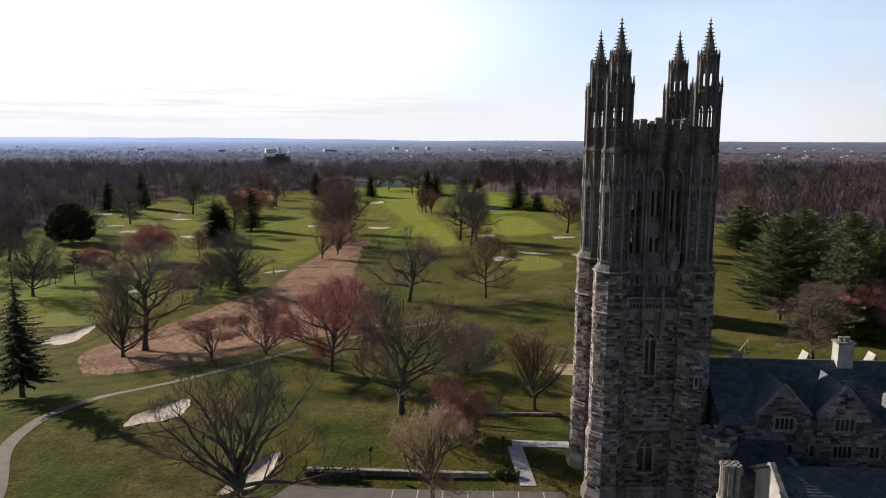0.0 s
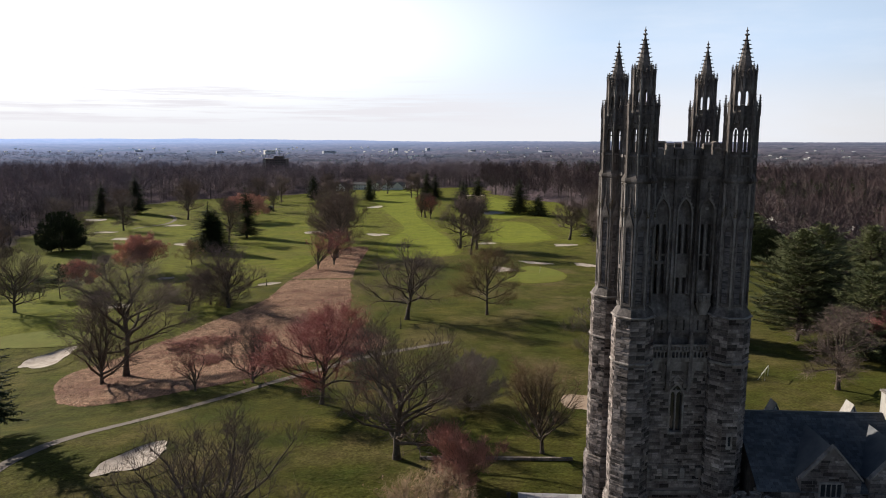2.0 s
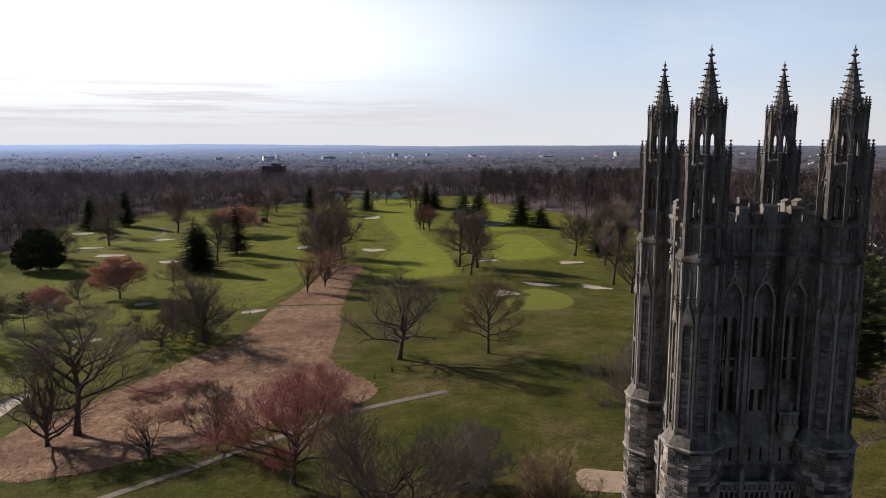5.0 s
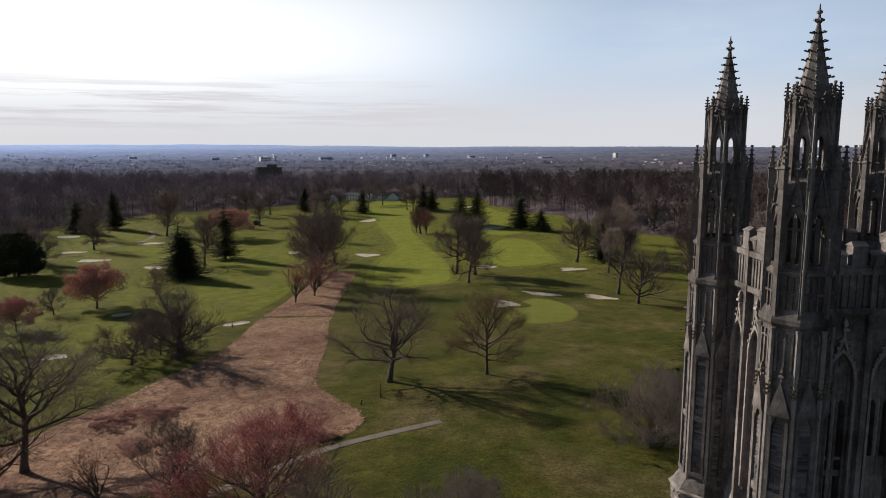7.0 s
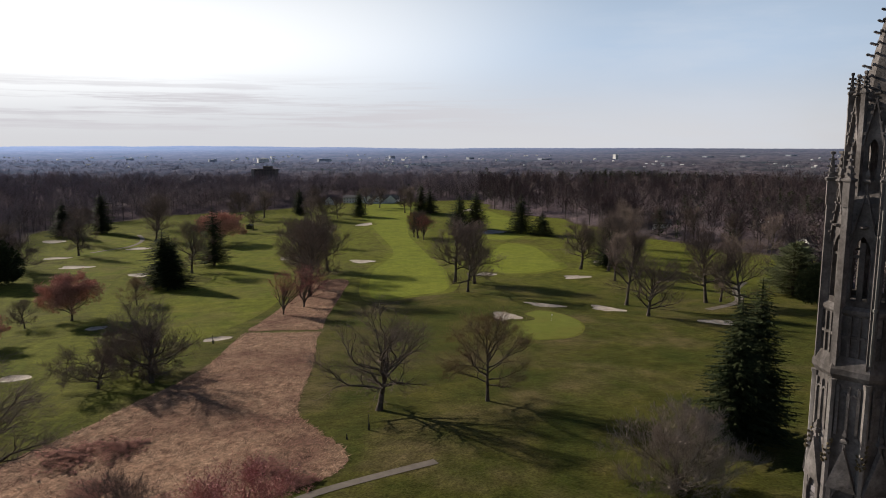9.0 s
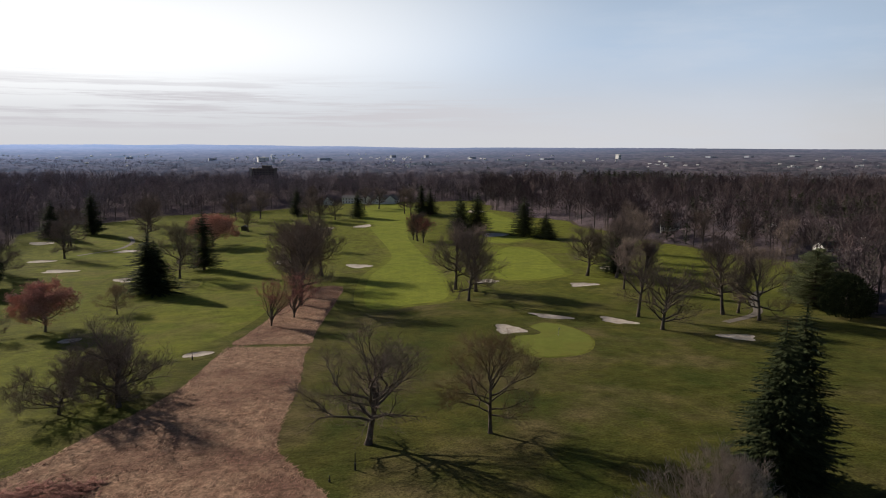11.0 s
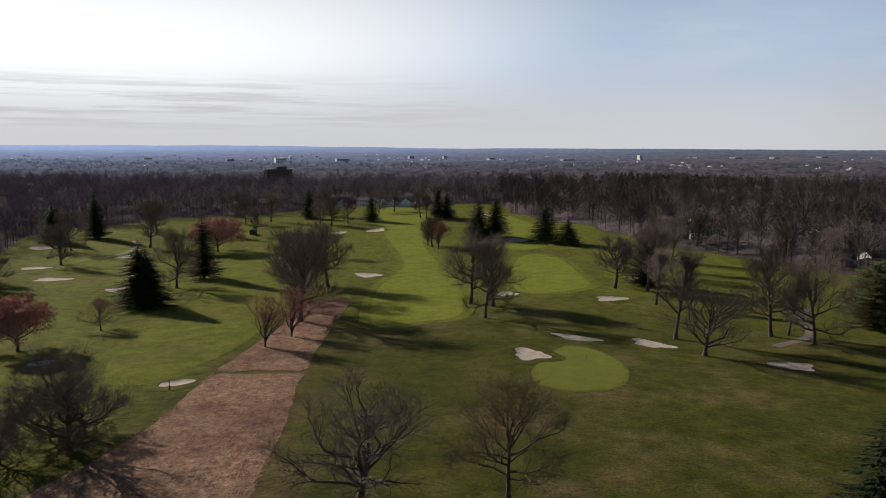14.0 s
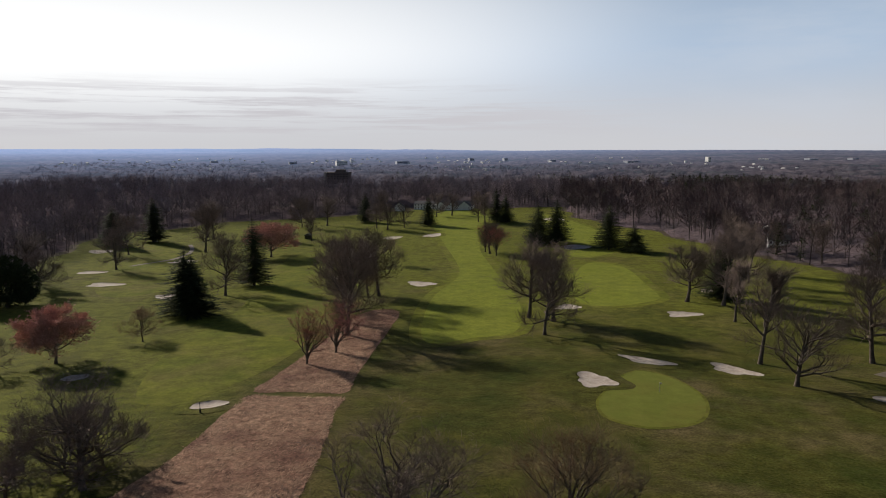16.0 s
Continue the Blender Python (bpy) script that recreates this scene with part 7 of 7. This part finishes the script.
def hedge(x0, x1, y, h, seed):
    ob = thing("hedge", (x0 + x1) / 2, y, land_at((x0 + x1) / 2, y), "clipped dark evergreen hedge", "hedge")
    rr = random.Random(seed)
    g = Geo()
    for k in range(int((x1 - x0) * 130)):
        c = Vector((rr.uniform(x0, x1) - (x0 + x1) / 2, rr.gauss(0, 0.35), rr.uniform(0.0, h)))
        p = [c + Vector((rr.gauss(0, 0.13), rr.gauss(0, 0.13), rr.gauss(0, 0.13))) for _ in range(3)]
        g.add([tuple(v) for v in p], [(0, 1, 2)])
    part("leaves", g, M_HEDGE, ob)
    part("stems", Geo().span(-(x1 - x0) / 2 + 0.2, (x1 - x0) / 2 - 0.2, -0.25, 0.25, -0.1, h - 0.25), M_HEDGE, ob)


hedge(-20, -13.5, 69.2, 1.2, 1)
hedge(2.8, 6.0, 70.4, 0.9, 2)
for lx, ly in ((-12.3, 71.4), (4.0, 75.0)):
    lamp = thing("path_lamp", lx, ly, land_at(lx, ly), "dark iron lamp post beside the lawn", "lamp post")
    part("post", Geo().rings(8, [(0.1, -0.1), (0.1, 0.3), (0.05, 0.35), (0.045, 2.6)]), M_METAL, lamp)
    part("lantern", Geo().rings(6, [(0.1, 2.6), (0.2, 2.75), (0.22, 3.1), (0.26, 3.12), (0.05, 3.35)]), M_METAL, lamp)
low_wall = thing("retaining_wall", 0, 0, 0, "long low stone wall across the lawn", "wall")
lw = Geo()
for k in range(22):
    q = -7.0 + k * 0.95
    lw.box(q, 91.0 + 0.06 * q, land_at(q, 91.0) + 0.12, 0.93, 0.4, 0.5)
part("wall_stones", lw, M_STONE, low_wall)
walk_ob = thing("flagstone_walk", 0, 0, 0, "pale flagstone walk turning at the lawn corner", "path")
flag = Geo().box(0, 0, 0, 0.97, 0.97, 0.1).mesh("flagstone", M_PAVE)
for k in range(18):
    for j in range(2):
        for q in ([(5.9 + k * 0.5, 79.8 + j * 0.95)] if k % 2 == 0 and 5.9 + k * 0.5 < 14 else []) + ([(5.3 + j * 0.98 + k * 0.06, 78.8 - k * 0.6)] if k < 18 else []):
            ob = part("flagstone", flag, None, walk_ob)
            ob.matrix_basis = pose(q[0], q[1], land_at(*q) + 0.05 + 0.002 * ((k * 7 + j * 3) % 5))
            ob.scale = (1, 0.6 if abs(q[1] - (78.8 - k * 0.6)) < 1e-6 else 1, 1)


def car(x, y, turn, paint, label, group="parked cars"):
    ob = thing("car", x, y, land_at(x, y) + 0.06, label, "car", turn, group)
    b = Geo().prism([(-2.2, 0.3), (2.2, 0.3), (2.25, 0.75), (1.3, 0.95), (-1.9, 0.98), (-2.25, 0.8)], -0.86, 0.86)
    part("body", b, paint, ob)
    part("cabin", Geo().add([(-1.9, -0.78, 0.95), (1.2, -0.78, 0.93), (1.2, 0.78, 0.93), (-1.9, 0.78, 0.95), (-1.3, -0.62, 1.45), (0.4, -0.62, 1.45), (0.4, 0.62, 1.45), (-1.3, 0.62, 1.45)], [(0, 1, 5, 4), (1, 2, 6, 5), (2, 3, 7, 6), (3, 0, 4, 7)]), M_GLASS, ob)
    part("roof", Geo().span(-1.32, 0.42, -0.63, 0.63, 1.43, 1.49), paint, ob)
    for wx in (-1.35, 1.35):
        for wy in (-0.82, 0.82):
            w = part("wheel", Geo().rings(14, [(0.33, -0.1), (0.33, 0.1)]), M_METAL, ob)
            w.matrix_basis = pose(wx, wy, 0.33, 90)


M_CARDARK = mat("dark_car_paint", (0.02, 0.022, 0.026), (0.03, 0.032, 0.036), 2.0, rough=0.25, spec=0.6)
M_CARWHITE = mat("white_car_paint", (0.7, 0.7, 0.7), (0.78, 0.78, 0.78), 2.0, rough=0.25, spec=0.6)
M_CARGRAY = mat("silver_car_paint", (0.32, 0.33, 0.34), (0.38, 0.39, 0.40), 2.0, rough=0.3, spec=0.6)
car(-13.6, 55.1, 88, M_CARDARK, "dark car parked in the court")
for k, (cx, cy, t, p, lab) in enumerate(((81.6, 174.4, 20, M_CARWHITE, "white car parked under pines"), (102.8, 168.3, 30, M_CARGRAY, "silver car parked under pines"), (112.3, 206.8, 10, M_CARWHITE, "white car on the drive"),
                                         (116.6, 219.5, 12, M_CARGRAY, "silver car on the drive"), (124.4, 225, 5, M_CARWHITE, "white car on the drive"), (127.5, 237.5, 8, M_CARDARK, "dark car on the drive"))):
    car(cx, cy, t, p, lab)
sheet("drive", ribbon([(90.2, 158.1), (105.7, 189), (118.8, 224.5), (129.9, 253.3), (146.6, 284.1)], 7), 0.06, M_ASPHALT, "asphalt drive among pines and parked cars", 3, "road")

goal = thing("goal_frame", 55.3, 132.6, land_at(55.3, 132.6), "white goal frame on the lawn", "goal", 60)
part("frame", Geo().tube([Vector((-1.8, 0, 0)), Vector((-1.8, 0, 2.1)), Vector((1.8, 0, 2.1)), Vector((1.8, 0, 0))], [0.06] * 4, 6).tube([Vector((-1.8, 0, 2.1)), Vector((-1.8, 1.2, 0))], [0.05] * 2, 5).tube([Vector((1.8, 0, 2.1)), Vector((1.8, 1.2, 0))], [0.05] * 2, 5), M_WHITE, goal)

flagpole = thing("golf_flag", 23.4, 266.7, land_at(23.4, 266.7) + 0.1, "thin flagstick standing on the green", "flag")
part("pole", Geo().rings(6, [(0.03, 0), (0.02, 2.3)]), M_WHITE, flagpole)
part("flag", Geo().prism([(0.0, 1.85), (0.5, 1.95), (0.5, 2.15), (0.0, 2.25)], -0.015, 0.015), M_WHITE, flagpole)
for px_, py_, h_, lab in ((-22.5, 167.7, 1.1, "dark wooden tee marker post"), (-19.2, 171.9, 3.0, "thin pole standing on the grass"), (-74.8, 241.9, 2.6, "thin dark post beside a bunker")):
    tee = thing("marker_post", px_, py_, land_at(px_, py_), lab, "post")
    part("post", Geo().rings(8, [(0.16, -0.1), (0.16, h_ * 0.4), (0.07, h_ * 0.42), (0.06, h_)]), M_METAL, tee)
hut = thing("shelter_hut", -174.8, 582.2, land_at(-174.8, 582.2), "small dark wooden shelter on the course", "hut")
part("wall", Geo().span(-2.2, 2.2, -1.8, 1.8, -0.2, 2.6), M_CARDARK, hut)
part("roof", Geo().prism([(-2.7, 2.6), (2.7, 2.6), (0, 4.0)], -2.2, 2.2), M_ROOFGRAY, hut)

# ---- buildings in the distance ----


def house(x, y, w, d, h, turn, walls, label, roof=3.0):
    z = land_at(x, y)
    ob = thing("house", x, y, z, label, "house", turn)
    part("wall", Geo().prism([(-d / 2, -1), (d / 2, -1), (d / 2, h), (0, h + roof - 0.3), (-d / 2, h)], -w / 2, w / 2).turned(Matrix.Rotation(math.pi / 2, 4, "Z") @ Matrix.Diagonal((1, -1, 1, 1))), walls, ob)
    for s in (-1, 1):
        part("roof", Geo().prism([(s * (d / 2 + 0.5), h - 0.4), (s * (d / 2 + 0.5), h - 0.1), (0, h + roof), (0, h + roof - 0.28)][:: -s], -w / 2 - 0.4, w / 2 + 0.4).turned(Matrix.Rotation(math.pi / 2, 4, "Z") @ Matrix.Diagonal((1, -1, 1, 1))), M_ROOFGRAY, ob)
    n = max(2, int(w / 3))
    for k in range(n):
        for fl in range(max(1, int(h / 3))):
            q = -w / 2 + w * (k + 0.5) / n
            part("window", Geo().span(q - 0.5, q + 0.5, -d / 2 - 0.06, -d / 2 + 0.05, 0.9 + 3 * fl, 2.3 + 3 * fl), M_GLASS, ob)
    return ob


house(-138, 832, 22, 14, 6.0, 0, M_WHITE, "long white clubhouse with low gray roof", 2.2)
house(-105, 834, 34, 12, 3.6, 0, M_WHITE, "white clubhouse wing with dark roof", 4.2)
for q in (-119, -107, -95):
    house(q, 818, 10, 12, 4, 90, M_WHITE, "white gabled clubhouse pavilion", 5)
for row in ((-160.1, 807.4, 7, 9, 5, 90, M_WHITE, "white gabled clubhouse pavilion", 4),
            (148.8, 623, 16, 10, 6, 15, M_WHITE, "white house among leafless trees"), (131.4, 560.4, 12, 9, 6, -10, M_WHITE, "white house among leafless trees"),
            (211.8, 575.4, 12, 9, 6, 40, M_WHITE, "white house behind leafless trees"), (196.6, 472.3, 13, 9, 5, 20, M_WHITE, "white house behind leafless trees"),
            (237.7, 502.2, 12, 9, 6, 0, M_WHITE, "white house behind leafless trees"), (168.5, 323.4, 14, 10, 5, 30, M_CONCRETE, "pale house behind pines"),
            (183.2, 359, 14, 9, 6, -20, M_WHITE, "white house behind pines"), (209.3, 395.4, 12, 9, 6, 10, M_WHITE, "white house behind pines"), (175, 268.6, 14, 10, 6, 0, M_BRICKFAR, "brick house behind pines")):
    house(*row)


def block(x, y, w, d, h, floors, bays, walls, label, turn=0.0):
    """A far office or apartment block with its rows of windows."""
    z = land_at(x, y)
    ob = thing("building", x, y, z, label, "building", turn)
    part("wall", Geo().span(-w / 2, w / 2, -d / 2, d / 2, -3, h).span(-w / 2 - 0.3, w / 2 + 0.3, -d / 2 - 0.3, d / 2 + 0.3, h, h + 1.0), walls, ob)
    for fl in range(floors):
        zz = h * (fl + 0.35) / floors
        for k in range(bays):
            q = -w / 2 + w * (k + 0.5) / bays
            part("window", Geo().span(q - w / bays * 0.28, q + w / bays * 0.28, -d / 2 - 0.15, -d / 2 + 0.1, zz, zz + h / floors * 0.3), M_GLASS, ob)
    return ob


apt = block(-322, 1118, 32, 16, 27, 8, 7, M_BRICKFAR, "dark brick apartment block above the woods")
part("end_wall", Geo().span(-21.0, -17.2, -9.4, 9, -3, 28), M_CONCRETE, apt, "pale concrete end wall")
part("roof_house", Geo().span(-4, 9, -4, 5, 28, 32), M_BRICKFAR, apt)
for row in ((-625, 2090, 62, 26, 17, 3, 8, M_WHITE, "pale far office block"), (-800, 2160, 44, 22, 11, 2, 6, M_TOWN, "small pale far office block"), (-480, 2240, 76, 26, 12, 3, 9, M_TOWN, "long pale far office block"),
            (-300, 2500, 34, 22, 15, 3, 4, M_TOWN, "pale block among far woods"), (-190, 2560, 26, 20, 14, 3, 4, M_TOWN, "pale block among far woods"), (-30, 2450, 44, 22, 10, 2, 5, M_TOWN, "low pale far building"),
            (210, 2350, 80, 30, 9, 2, 8, M_TOWN, "long low white far building"), (440, 2380, 22, 20, 20, 3, 3, M_WHITE, "white far block above the woods"), (790, 2560, 70, 30, 10, 2, 6, M_TOWN, "long low white far building"),
            (930, 2600, 50, 30, 9, 2, 5, M_TOWN, "low white far building"), (1130, 2700, 70, 30, 9, 2, 6, M_TOWN, "low pale far building"), (-1100, 2250, 46, 24, 10, 2, 6, M_TOWN, "pale building among far woods")):
    block(*row[:2], row[2] * 0.5, row[3] * 0.7, row[4] + 4, *row[5:], turn=32)
